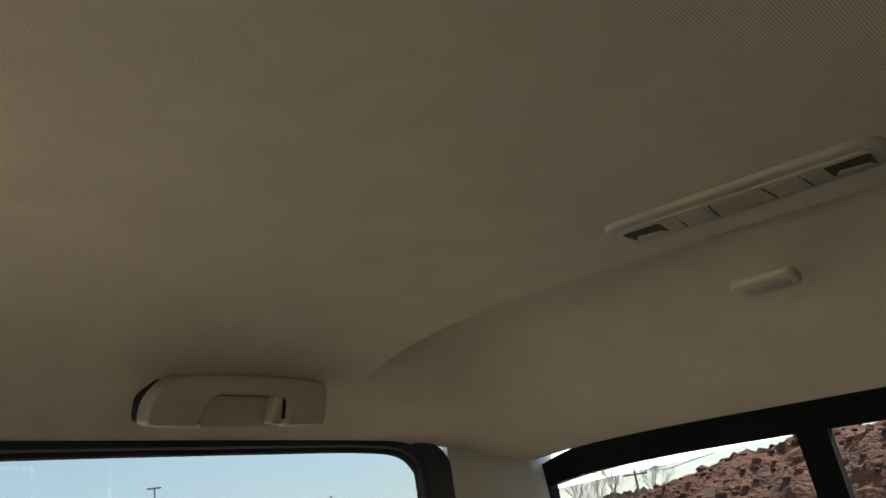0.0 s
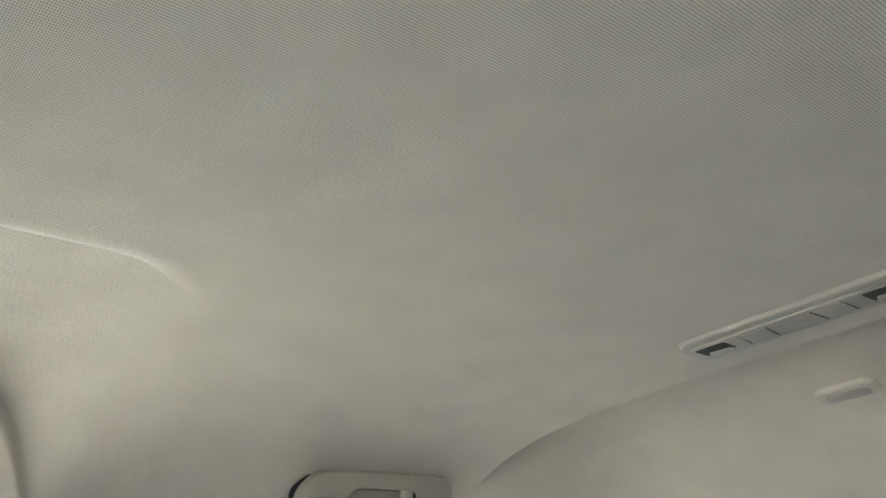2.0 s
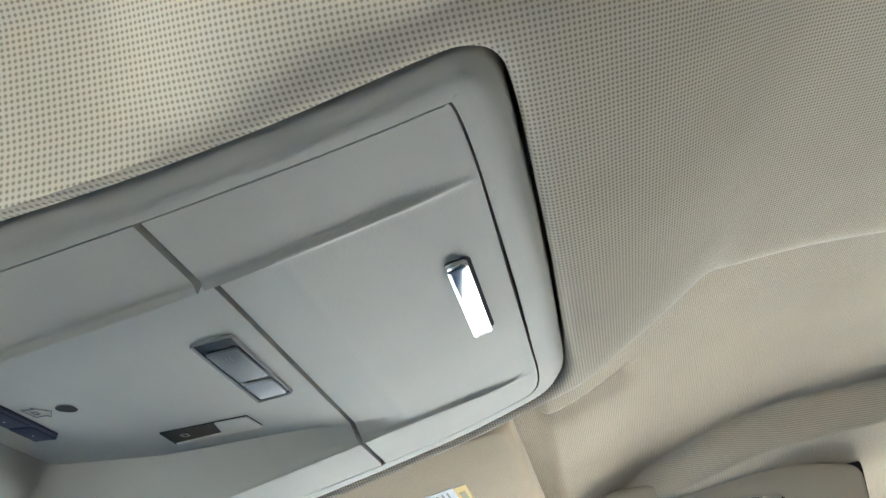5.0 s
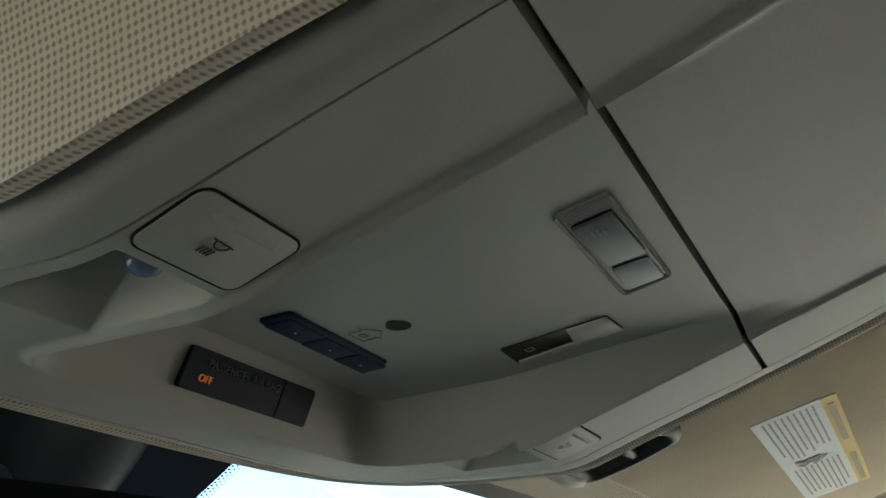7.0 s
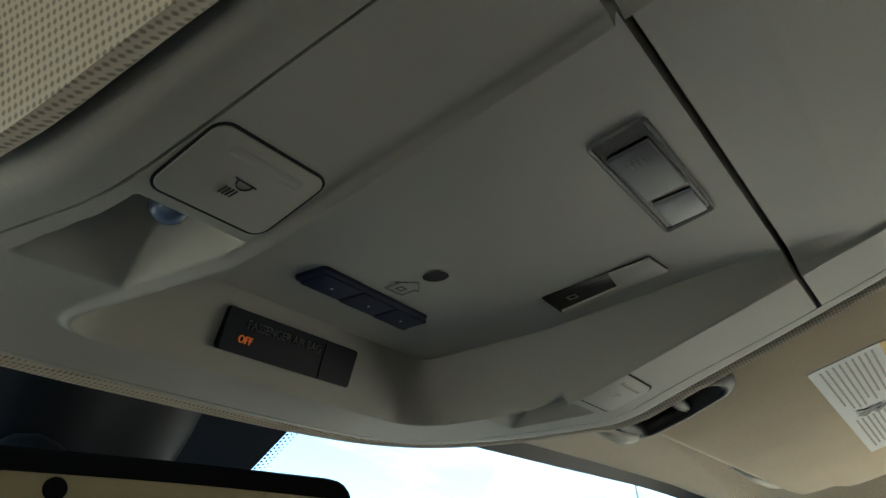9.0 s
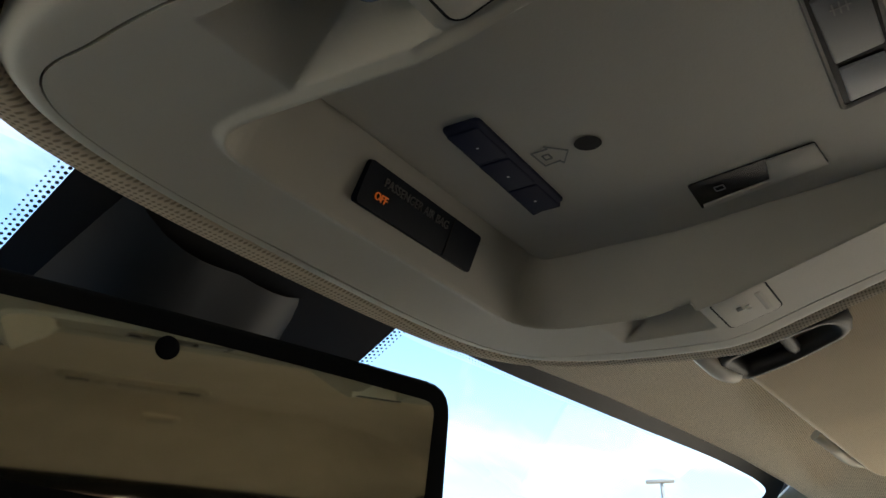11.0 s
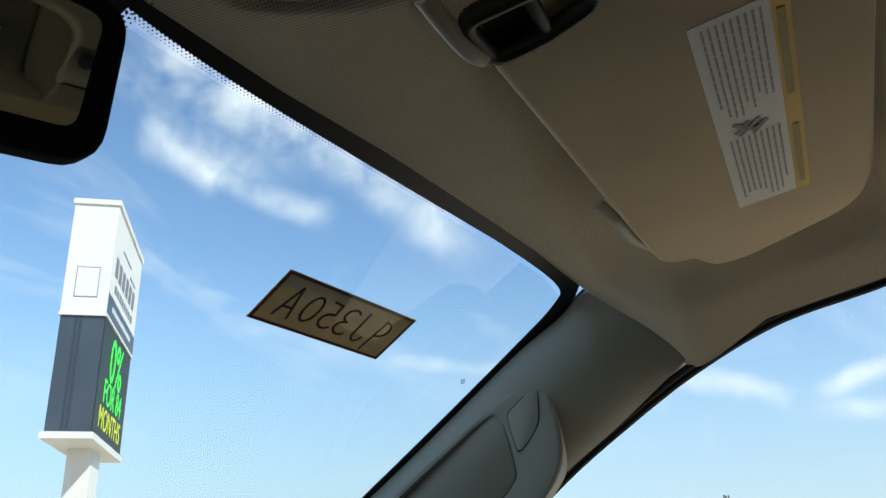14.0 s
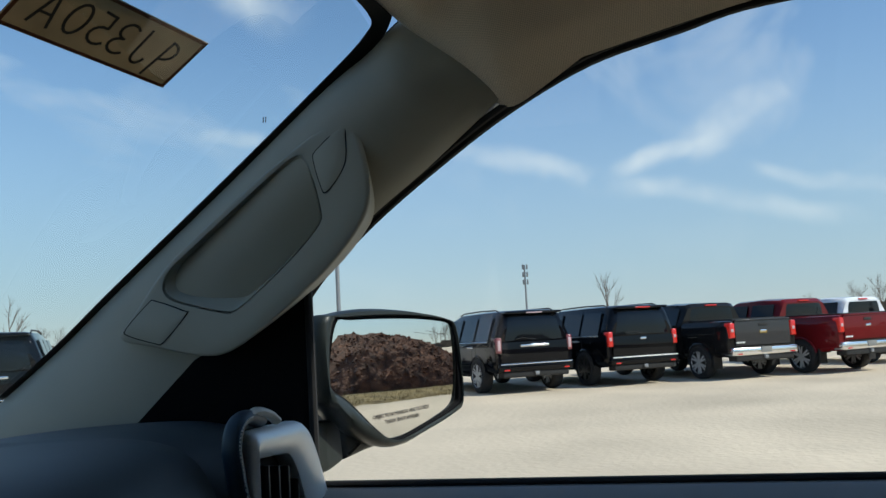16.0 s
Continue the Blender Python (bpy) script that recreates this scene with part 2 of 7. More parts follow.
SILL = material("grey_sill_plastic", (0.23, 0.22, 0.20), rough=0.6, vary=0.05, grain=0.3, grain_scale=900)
BEIGE_TRIM = material("beige_pillar_plastic", (0.5, 0.46, 0.39), rough=0.6, vary=0.04, grain=0.3, grain_scale=900)
FRAME_BLACK = material("rear_frame_black", (0.008, 0.008, 0.009), rough=0.8, vary=0.1, spec=0.15)
BLACK = material("black_plastic", (0.012, 0.012, 0.014), rough=0.45, vary=0.1, grain=0.2, grain_scale=1500)
SAIL = material("flat_black_plastic", (0.006, 0.006, 0.007), rough=0.9, vary=0.1, spec=0.12, grain=0.2)
SHELL = material("mirror_back_black", (0.010, 0.013, 0.016), rough=0.5, vary=0.1, spec=0.25)
RUBBER = material("weatherstrip_rubber", (0.015, 0.015, 0.016), rough=0.75, vary=0.1)
DARK_GLOSS = material("dark_gloss_panel", (0.006, 0.006, 0.008), spec=0.15, rough=0.25, vary=0.0)
BLUE_BUTTON = material("blue_black_buttons", (0.018, 0.022, 0.05), rough=0.6, vary=0.05, spec=0.2)
HOLLOW_SHADE = material("brown_hollow_shade", (0.05, 0.043, 0.03), rough=0.7, vary=0.1, scale=60)
BEIGE_SMOOTH = material("warm_beige_plastic", (0.49, 0.425, 0.325), rough=0.5, vary=0.03, grain=0.2, grain_scale=1000)
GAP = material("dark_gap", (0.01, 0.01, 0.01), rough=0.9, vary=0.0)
CHROME = material("chrome", (0.85, 0.85, 0.86), rough=0.16, metal=1.0, vary=0.0)
SATIN = material("satin_silver", (0.86, 0.87, 0.84), rough=0.38, metal=0.30, vary=0.04, grain=0.08)
DISPLAY = material("display_window", (0.007, 0.010, 0.017), rough=0.4, vary=0.0, spec=0.08)
CLIP = material("clip_plastic", (0.030, 0.029, 0.026), rough=0.5, vary=0.04, grain=0.2)
MIRROR = material("mirror_silver", (0.80, 0.79, 0.75), rough=0.0, metal=1.0, vary=0.0)
DIM_MIRROR = material("tinted_mirror_silver", (0.72, 0.69, 0.53), rough=0.03, metal=1.0, vary=0.0)
MIRROR_PAINT = material("mirror_housing_black", (0.020, 0.025, 0.023), rough=0.40, spec=0.45, vary=0.08, grain=0.35, grain_scale=900)
WHITE_INK = material("white_print", (0.75, 0.75, 0.75), rough=0.6, vary=0.0)
GREY_INK = material("grey_print", (0.22, 0.22, 0.21), rough=0.6, vary=0.0)
FAINT_INK = material("faint_grey_print", (0.085, 0.085, 0.085), rough=0.6, vary=0.0)
LABEL_INK = material("label_print_grey", (0.36, 0.36, 0.35), rough=0.6, vary=0.0)
BROWN_INK = material("etched_brown", (0.10, 0.085, 0.07), rough=0.6, vary=0.0)
DARK_INK = material("dark_print", (0.03, 0.03, 0.03), rough=0.6, vary=0.0)
PALE_INK = material("pale_symbol_print", (0.55, 0.55, 0.5), rough=0.6, vary=0.0)
AMBER = material("amber_display", (0.4, 0.08, 0.01), rough=0.5, vary=0.0, emit=(1.0, 0.22, 0.03), power=0.05)
RED_SPOT = material("red_button_mark", (0.55, 0.03, 0.03), rough=0.5, vary=0.0)
GREEN_LED = material("green_status_light", (0.16, 0.24, 0.03), rough=0.4, vary=0.0, emit=(0.4, 0.7, 0.05), power=0.01)


def paper(name, color, through_light):
    """Thin paper: part of the daylight behind it shines through."""
    m = material(name, color, rough=0.85, vary=0.08, scale=30)
    n, l = m.node_tree.nodes, m.node_tree.links
    b = n["Principled BSDF"]
    t = n.new("ShaderNodeBsdfTranslucent")
    mx = n.new("ShaderNodeMixShader")
    mx.inputs[0].default_value = through_light
    l.new(b.inputs["Base Color"].links[0].from_socket, t.inputs[0])
    l.new(b.outputs[0], mx.inputs[1]); l.new(t.outputs[0], mx.inputs[2])
    l.new(mx.outputs[0], n["Material Output"].inputs[0])
    return m


PAPER = paper("kraft_paper_tag", (0.50, 0.39, 0.25), 0.6)
TAG_EDGE = paper("brown_tag_border", (0.22, 0.085, 0.04), 0.3)
MARKER = material("black_marker", (0.03, 0.028, 0.025), rough=0.6, vary=0.0)
LABEL_WHITE = material("label_paper", (0.86, 0.86, 0.84), rough=0.6, vary=0.03)
LABEL_YELLOW = material("label_yellow", (0.75, 0.50, 0.06), rough=0.6, vary=0.04)
DASH = material("dash_vinyl", (0.048, 0.060, 0.063), rough=0.55, vary=0.08, grain=0.5, grain_scale=700, bump=0.0003)
STITCH = material("pale_stitching", (0.45, 0.44, 0.42), rough=0.8, vary=0.0)
LEATHER = material("dash_leather", (0.012, 0.030, 0.046), rough=0.5, vary=0.06, grain=0.4, grain_scale=500)
WINDSHIELD_GLASS = pane_glass("windshield_glass", (0.89, 0.94, 0.925), steep=3.4, most=0.75)
DOOR_GLASS = pane_glass("door_glass", (0.93, 0.95, 0.94))
TINTED_GLASS = pane_glass("tinted_rear_door_glass", (0.235, 0.245, 0.25))
DARK_GLASS = pane_glass("rear_glass", (0.34, 0.325, 0.315))

# ---------------------------------------------------------------- mesh helpers


def smooth(mesh, angle=40):
    for p in mesh.polygons:
        p.use_smooth = True
    mesh.set_sharp_from_angle(angle=radians(angle))


def mesh_of(name, verts, faces, mat, angle=40):
    me = bpy.data.meshes.new(name)
    me.from_pydata([tuple(map(float, v)) for v in verts], [], faces)
    me.materials.append(mat)
    me.update()
    smooth(me, angle)
    return me


def bm_mesh(name, bm, mat, angle=35):
    bmesh.ops.recalc_face_normals(bm, faces=bm.faces)
    me = bpy.data.meshes.new(name)
    bm.to_mesh(me)
    bm.free()
    me.materials.append(mat)
    smooth(me, angle)
    return me


def thing(name, label, category, m=None, group="", kind=""):
    """An Empty that carries a thing's parts; by default in the cab's axes."""
    ob = new(name)
    ob.empty_display_size = 0.05
    ob.matrix_world = CAB.copy() if m is None else m
    return tagged(ob, label, category, group, kind)


def part(name, data, parent, label="", m=None):
    """One mesh under a thing or a part, in the parent's axes."""
    ob = new(name, data)
    ob.parent = parent
    if m is not None:
        ob.matrix_basis = m
    if label:
        tagged(ob, label)
    return ob


def single(name, data, label, category, kind="", m=None, group=""):
    ob = new(name, data)
    ob.matrix_world = CAB.copy() if m is None else m
    return tagged(ob, label, category, group, kind)


def grid_faces(rows, cols, closed=False):
    f = []
    for i in range(rows - 1):
        for j in range(cols - (0 if closed else 1)):
            k = (j + 1) % cols
            f.append((i * cols + j, i * cols + k, (i + 1) * cols + k, (i + 1) * cols + j))
    return f


def prism(outline, depth, bevel=0.002, segments=2):
    """A plate: the outline in x, y, from z = 0 to z = depth, with rounded edges on the z = 0 face (the face that shows)."""
    bm = bmesh.new()
    vs = [bm.verts.new((x, y, 0)) for x, y in outline]
    f = bm.faces.new(vs)
    r = bmesh.ops.extrude_face_region(bm, geom=[f])
    bmesh.ops.translate(bm, verts=[v for v in r["geom"] if isinstance(v, bmesh.types.BMVert)], vec=(0, 0, depth))
    if bevel > 0:
        es = [e for e in bm.edges if all(abs(v.co.z) < 1e-7 for v in e.verts)]
        bmesh.ops.bevel(bm, geom=es, offset=bevel, segments=segments, profile=0.5, affect="EDGES")
    return bm


def rounded(w, h, r, n=5, cx=0.0, cy=0.0):
    """Outline of a rounded rectangle."""
    pts = []
    for qx, qy, a0 in ((1, 1, 0), (-1, 1, 90), (-1, -1, 180), (1, -1, 270)):
        for k in range(n + 1):
            a = radians(a0 + 90 * k / n)
            pts.append((cx + qx * (w / 2 - r) + r * math.cos(a), cy + qy * (h / 2 - r) + r * math.sin(a)))
    return pts


def round_corners(pts, r, n=4):
    """Rounds the corners of a polygon; r: one radius, or one each."""
    out = []
    for i, p in enumerate(pts):
        p = Vector(p); a = Vector(pts[i - 1]); b = Vector(pts[(i + 1) % len(pts)])
        ri = r[i] if isinstance(r, (list, tuple)) else r
        u, v = (a - p), (b - p)
        ri = min(ri, u.length * 0.48, v.length * 0.48)
        s, e = p + u.normalized() * ri, p + v.normalized() * ri
        for k in range(n + 1):
            t = k / n
            q = s * (1 - t) ** 2 + p * 2 * t * (1 - t) + e * t ** 2
            out.append((q.x, q.y))
    return out


def catmull(pts, n=8, closed=False):
    """Smooth curve through points of any dimension."""
    P = [np.array(p, float) for p in pts]
    m = len(P)
    out = []
    for i in range(m if closed else m - 1):
        p1, p2 = P[i], P[(i + 1) % m]
        p0 = P[i - 1] if (closed or i > 0) else 2 * p1 - p2
        p3 = P[(i + 2) % m] if (closed or i + 2 < m) else 2 * p2 - p1
        for k in range(n):
            t = k / n
            out.append(0.5 * (2 * p1 + (p2 - p0) * t + (2 * p0 - 5 * p1 + 4 * p2 - p3) * t * t + (3 * p1 - p0 - 3 * p2 + p3) * t ** 3))
    if not closed:
        out.append(P[-1])
    return out


def tube(points, radius, sides=8, closed=False, flat=1.0, up=(0, 0, 1)):
    """Verts and faces of a rod along points; radius: one, or one each; flat squeezes it along up."""
    P = [Vector(p) for p in points]
    vs, n = [], len(P)
    for i, p in enumerate(P):
        d = (P[(i + 1) % n] - P[i - 1]) if closed else (P[min(i + 1, n - 1)] - P[max(i - 1, 0)])
        d.normalize()
        u = Vector(up) - d * d.dot(Vector(up))
        if u.length < 1e-4:
            u = Vector((1, 0, 0)) - d * d.x
        u.normalize()
        w = d.cross(u)
        r = radius[i] if isinstance(radius, (list, tuple)) else radius
        for k in range(sides):
            a = 2 * math.pi * k / sides
            vs.append(p + u * r * flat * math.sin(a) + w * r * math.cos(a))
    faces = [(i * sides + k, i * sides + (k + 1) % sides, ((i + 1) % n) * sides + (k + 1) % sides, ((i + 1) % n) * sides + k)
             for i in range(n if closed else n - 1) for k in range(sides)]
    if not closed:
        faces += [tuple(range(sides))[::-1], tuple((n - 1) * sides + k for k in range(sides))]
    return vs, faces


def box_bm(x0, x1, y0, y1, z0, z1, bevel=0.0, segments=2):
    bm = bmesh.new()
    bmesh.ops.create_cube(bm, size=1.0)
    for v in bm.verts:
        v.co = ((x0 + x1) / 2 + v.co.x * (x1 - x0), (y0 + y1) / 2 + v.co.y * (y1 - y0), (z0 + z1) / 2 + v.co.z * (z1 - z0))
    if bevel > 0:
        bmesh.ops.bevel(bm, geom=list(bm.edges), offset=bevel, segments=segments, profile=0.5, affect="EDGES")
    return bm


def lettering(name, text, size, mat, m, depth=0.0002, spacing=1.0):
    """Words in the built-in font as a mesh lying in its own x, y plane, centred."""
    cu = bpy.data.curves.new(name, "FONT")
    cu.body, cu.size, cu.align_x, cu.align_y, cu.extrude = text, size, "CENTER", "CENTER", depth
    cu.space_character = spacing
    cu.resolution_u = 3
    tmp = bpy.data.objects.new(name, cu)
    scene.collection.objects.link(tmp)
    me = bpy.data.meshes.new_from_object(tmp.evaluated_get(bpy.context.evaluated_depsgraph_get()))
    bpy.data.objects.remove(tmp)
    me.materials.clear()
    me.materials.append(mat)
    return me, m


def strokes(lines, width, height=0.0004):
    """Bars along line segments in x, y: drawn marks and symbols."""
    vs, fs = [], []
    for (x0, y0), (x1, y1) in lines:
        d = Vector((x1 - x0, y1 - y0))
        d.normalize()
        n = Vector((-d.y, d.x)) * width / 2
        e = d * width * 0.35
        b = len(vs)
        for z in (0, height):
            vs += [(x0 + n.x - e.x, y0 + n.y - e.y, z), (x0 - n.x - e.x, y0 - n.y - e.y, z), (x1 - n.x + e.x, y1 - n.y + e.y, z), (x1 + n.x + e.x, y1 + n.y + e.y, z)]
        fs += [(b, b + 1, b + 2, b + 3), (b + 7, b + 6, b + 5, b + 4), (b, b + 4, b + 5, b + 1), (b + 1, b + 5, b + 6, b + 2), (b + 2, b + 6, b + 7, b + 3), (b + 3, b + 7, b + 4, b)]
    return vs, fs


def frame_of(origin, xdir, ydir):
    """A pose with its x and y along the given directions."""
    x = Vector(xdir).normalized()
    z = x.cross(Vector(ydir)).normalized()
    y = z.cross(x)
    m = Matrix((x, y, z)).transposed().to_4x4()
    m.translation = Vector(origin)
    return m


def sstep(a, b, x):
    t = np.clip((x - a) / (np.asarray(b) - np.asarray(a)), 0, 1)
    return t * t * (3 - 2 * t)

# ---------------------------------------------------------------- shape of the cab
# header line where the headliner meets the windshield: y and z against the distance from the middle
HX = (0.0, 0.17, 0.27, 0.36, 0.47, 0.556, 0.66)
HY = (0.335, 0.315, 0.293, 0.274, 0.250, 0.232, 0.212)
HZ = (1.782, 1.767, 1.758, 1.752, 1.743, 1.736, 1.724)
# middle line of the headliner, front to rear
CY = (-1.58, -1.50, -1.30, -1.125, -1.115, -1.05, -0.80, -0.50, -0.35, -0.20, -0.10, 0.0, 0.06)
CZ = (1.672, 1.700, 1.782, 1.8235, 1.8235, 1.830, 1.846, 1.850, 1.845, 1.826, 1.803, 1.778, 1.765)
# top edge of the door openings
OY = (-1.58, -1.45, -1.30, -0.80, -0.50, -0.25, -0.09, -0.02, 0.06)
OX = (0.690, 0.690, 0.687, 0.680, 0.672, 0.666, 0.663, 0.667, 0.672)
OZ = (1.640, 1.690, 1.700, 1.706, 1.716, 1.719, 1.711, 1.697, 1.680)


def eased(xs, ys, width):
    """The line through xs, ys with its corners rounded over the given width, as a fine table."""
    g = np.linspace(xs[0], xs[-1], 800)
    step = g[1] - g[0]
    n = int(2.5 * width / step)
    w = np.exp(-0.5 * (np.arange(-n, n + 1) * step / width) ** 2)
    v = np.interp(g, xs, ys)
    lo, hi = v[0] + (np.arange(-n, 0) * step) * (v[1] - v[0]) / step, v[-1] + (np.arange(1, n + 1) * step) * (v[-1] - v[-2]) / step
    return g, np.convolve(np.concatenate([lo, v, hi]), w / w.sum(), "valid")


CY, CZ = eased(CY, CZ, 0.028)
OX = eased(OY, OX, 0.02)[1]
OY, OZ = eased(OY, OZ, 0.02)
YJ = 0.06
CREASE = catmull([(0.150, 0.24), (0.150, 0.10), (0.147, 0.0), (0.141, -0.05), (0.144, -0.08), (0.154, -0.105), (0.171, -0.132), (0.189, -0.165), (0.199, -0.225), (0.214, -0.29), (0.228, -0.36), (0.238, -0.432), (0.260, -0.476), (0.292, -0.53)], 8)
SHORT_FOLD = catmull([(0.318, -0.030), (0.306, -0.073), (0.292, -0.122)], 6)
WSN, WSD = Vector((0.1705, 0.4815, 0.8597)), 1.6992


def console_rim(y):
    """Height of the overhead console's lower rim."""
    y = np.asarray(y, float) - 0.053
    return np.where(y < 0.06, 1.716 - 0.26 * y, 1.7004 - 0.11 * (y - 0.06)) + 0.20 * np.maximum(y - 0.072, 0)


CONSOLE_HALF = [(0, 0.2355), (0.05, 0.2350), (0.093, 0.2310), (0.120, 0.222), (0.138, 0.206), (0.147, 0.180), (0.149, 0.150), (0.147, 0.115), (0.1455, 0.083), (0.145, 0.033), (0.142, -0.010),
                (0.136, -0.036), (0.127, -0.058), (0.106, -0.068), (0.06, -0.0695), (0, -0.070)]
_half = catmull(CONSOLE_HALF, 6)


# the driver's half is a little narrower, with a squarer front corner
DRIVER_HALF = [(0, 0.2355), (0.05, 0.2345), (0.092, 0.2305), (0.118, 0.222), (0.134, 0.206), (0.1400, 0.180), (0.1380, 0.135), (0.1340, 0.083), (0.1292, 0.045), (0.1268, 0.020), (0.1258, -0.010), (0.1264, -0.036),
               (0.1268, -0.050), (0.1255, -0.060), (0.117, -0.0665), (0.095, -0.0687), (0.05, -0.0695), (0, -0.070)]
_driver = [(-p[0], p[1]) for p in catmull(DRIVER_HALF, 6)]
CONSOLE_LOOP = np.array([tuple(p) for p in _half] + _driver[-2:0:-1])


def loop_distance(x, y, loop):
    """Signed distance of points to a closed loop: negative inside."""
    x, y = np.asarray(x, float), np.asarray(y, float)
    best = np.full(x.shape, 1e9)
    inside = np.zeros(x.shape, bool)
    for (x0, y0), (x1, y1) in zip(loop, np.roll(loop, -1, axis=0)):
        dx, dy = x1 - x0, y1 - y0
        t = np.clip(((x - x0) * dx + (y - y0) * dy) / (dx * dx + dy * dy + 1e-12), 0, 1)
        best = np.minimum(best, np.hypot(x - x0 - t * dx, y - y0 - t * dy))
        cross = (y0 > y) != (y1 > y)
        inside ^= cross & (x < dx * (y - y0) / (dy + 1e-12) + x0)
    return np.where(inside, -best, best)


def line_distance(x, y, line):
    """Distance to an open line, and on which side of it (positive: towards the door)."""
    best = np.full(np.shape(x), 1e9)
    side = np.zeros(np.shape(x))
    along = np.zeros(np.shape(x))
    n = len(line) - 1
    for k in range(n):
        (x0, y0), (x1, y1) = line[k][:2], line[k + 1][:2]
        dx, dy = x1 - x0, y1 - y0
        t = np.clip(((x - x0) * dx + (y - y0) * dy) / (dx * dx + dy * dy), 0, 1)
        d = np.hypot(x - x0 - t * dx, y - y0 - t * dy)
        s = np.sign(dx * (y - y0) - dy * (x - x0))
        m = d < best
        best, side, along = np.where(m, d, best), np.where(m, s, side), np.where(m, (k + t) / n, along)
    return best, side, along


def roof_xyz(s, v, hole=True, left=False):
    """The headliner's lower face. s: 0 in the middle to 1 at the door opening; v: below 0 the cab's y up to YJ, 0 to 1 from YJ to the header."""
    yb = np.minimum(v, 0) + YJ
    zc, zo, xo = np.interp(yb, CY, CZ), np.interp(yb, OY, OZ), np.interp(yb, OY, OX)
    w = np.clip(v, 0, 1)
    xf = xo * (1 - w) + 0.652 * w
    x = s * xf
    zb = zc - (zc - zo) * (0.08 * s ** 2 + 0.92 * s ** 5.5)
    bump = np.where(w < 0.45, w / 0.45, (1 - w) / 0.55)
    bump = 1 - (np.sqrt((1 - bump) ** 2 + 0.02) - 0.1414) / 0.8685
    x = x + 0.022 * bump * s ** 9
    yh, zh = np.interp(x, HX, HY), np.interp(x, HX, HZ)
    y = yb + (yh - YJ) * w
    z = zb * (1 - w) + zh * w - 0.052 * bump * s ** 9
    # scooped headroom over each front seat: lip on the inside, wall towards the door
    d, side, along = line_distance(x, y, CREASE)
    u = np.where(side > 0, d, -d)
    lip = 0.0110 * np.clip((u + 0.036) / 0.036, 0, 1) ** 1.8 * sstep(-0.53, -0.44, y) * sstep(-0.06, -0.13, y)
    deep = 0.003 * sstep(0.002, 0.13, u) * sstep(-0.56, -0.42, y) * sstep(0.05, -0.04, y)
    wall = 0.472 + 0.9 * np.maximum(y + 0.24, 0) ** 1.4 + 2.6 * np.maximum(-0.36 - y, 0) ** 1.3
    z = z + (lip + deep) * sstep(wall + 0.010, wall - 0.001, x)
    z = z - 0.018 * sstep(wall + 0.001, wall + 0.0085, x) * sstep(0.66, 0.50, x) * sstep(-0.43, -0.38, y) * sstep(-0.06, -0.16, y)
    # short fold ahead of it
    d, side, along = line_distance(x, y, SHORT_FOLD)
    z = z + 0.008 * sstep(-0.007, 0.002, np.where(side > 0, d, -d)) * np.exp(-(d / 0.030) ** 2) * sstep(0.0, 0.25, along) * sstep(1.0, 0.75, along)
    # pocket into which the visor folds
    z = z + 0.012 * sstep(0.185, 0.205, x) * sstep(0.64, 0.60, x) * sstep(-0.050, -0.036, y) * sstep(0.19, 0.155, y)
    # rear of the roof: a sharp lip across, then the slope down to the rear window
    z = z + 0.047 * sstep(0.0006, -0.0042, y + 1.128) * sstep(-1.56, -1.32, y) * sstep(0.61, 0.44, x)
    # pod that carries the overhead console, running out rearwards as a tongue between the two scoops
    near = loop_distance(np.where(left, -x, x), y, CONSOLE_LOOP)
    reach = 0.028 + 0.05 * sstep(0.03, -0.03, y) + 0.040 * sstep(-0.02, -0.10, y) - 0.008 * sstep(0.13, 0.20, y)
    wide = sstep(0.035, 0.075, reach)
    k = sstep(0.003 + 0.004 * wide, reach, near)
    pod = (console_rim(np.clip(y, -0.10, 0.25)) + 0.001) * (1 - k) + z * k
    z = np.where(near < reach, pod * (1 - sstep(0.002, 0.030, u)) + z * sstep(0.002, 0.030, u), z)
    z = np.where(near < 0.010, console_rim(np.clip(y, -0.10, 0.25)) + 0.001, z)
    if hole:
        z = np.where(near < 0.011, z + 0.06 * sstep(0.011, 0.005, near), z)
    return x, y, z


def roof_point(x, y):
    """A point of the headliner over a place in the middle of the cab, console hole left out."""
    sx = abs(x)
    if y <= YJ:
        v, s = y - YJ, sx / float(np.interp(y, OY, OX))
    else:
        v = (y - YJ) / (float(np.interp(sx, HX, HY)) - YJ)
        s = sx / (float(np.interp(YJ, OY, OX)) * (1 - v) + 0.652 * v)
    return float(roof_xyz(np.array(s), np.array(v), False, x < 0)[2])
# ---------------------------------------------------------------- cab structure


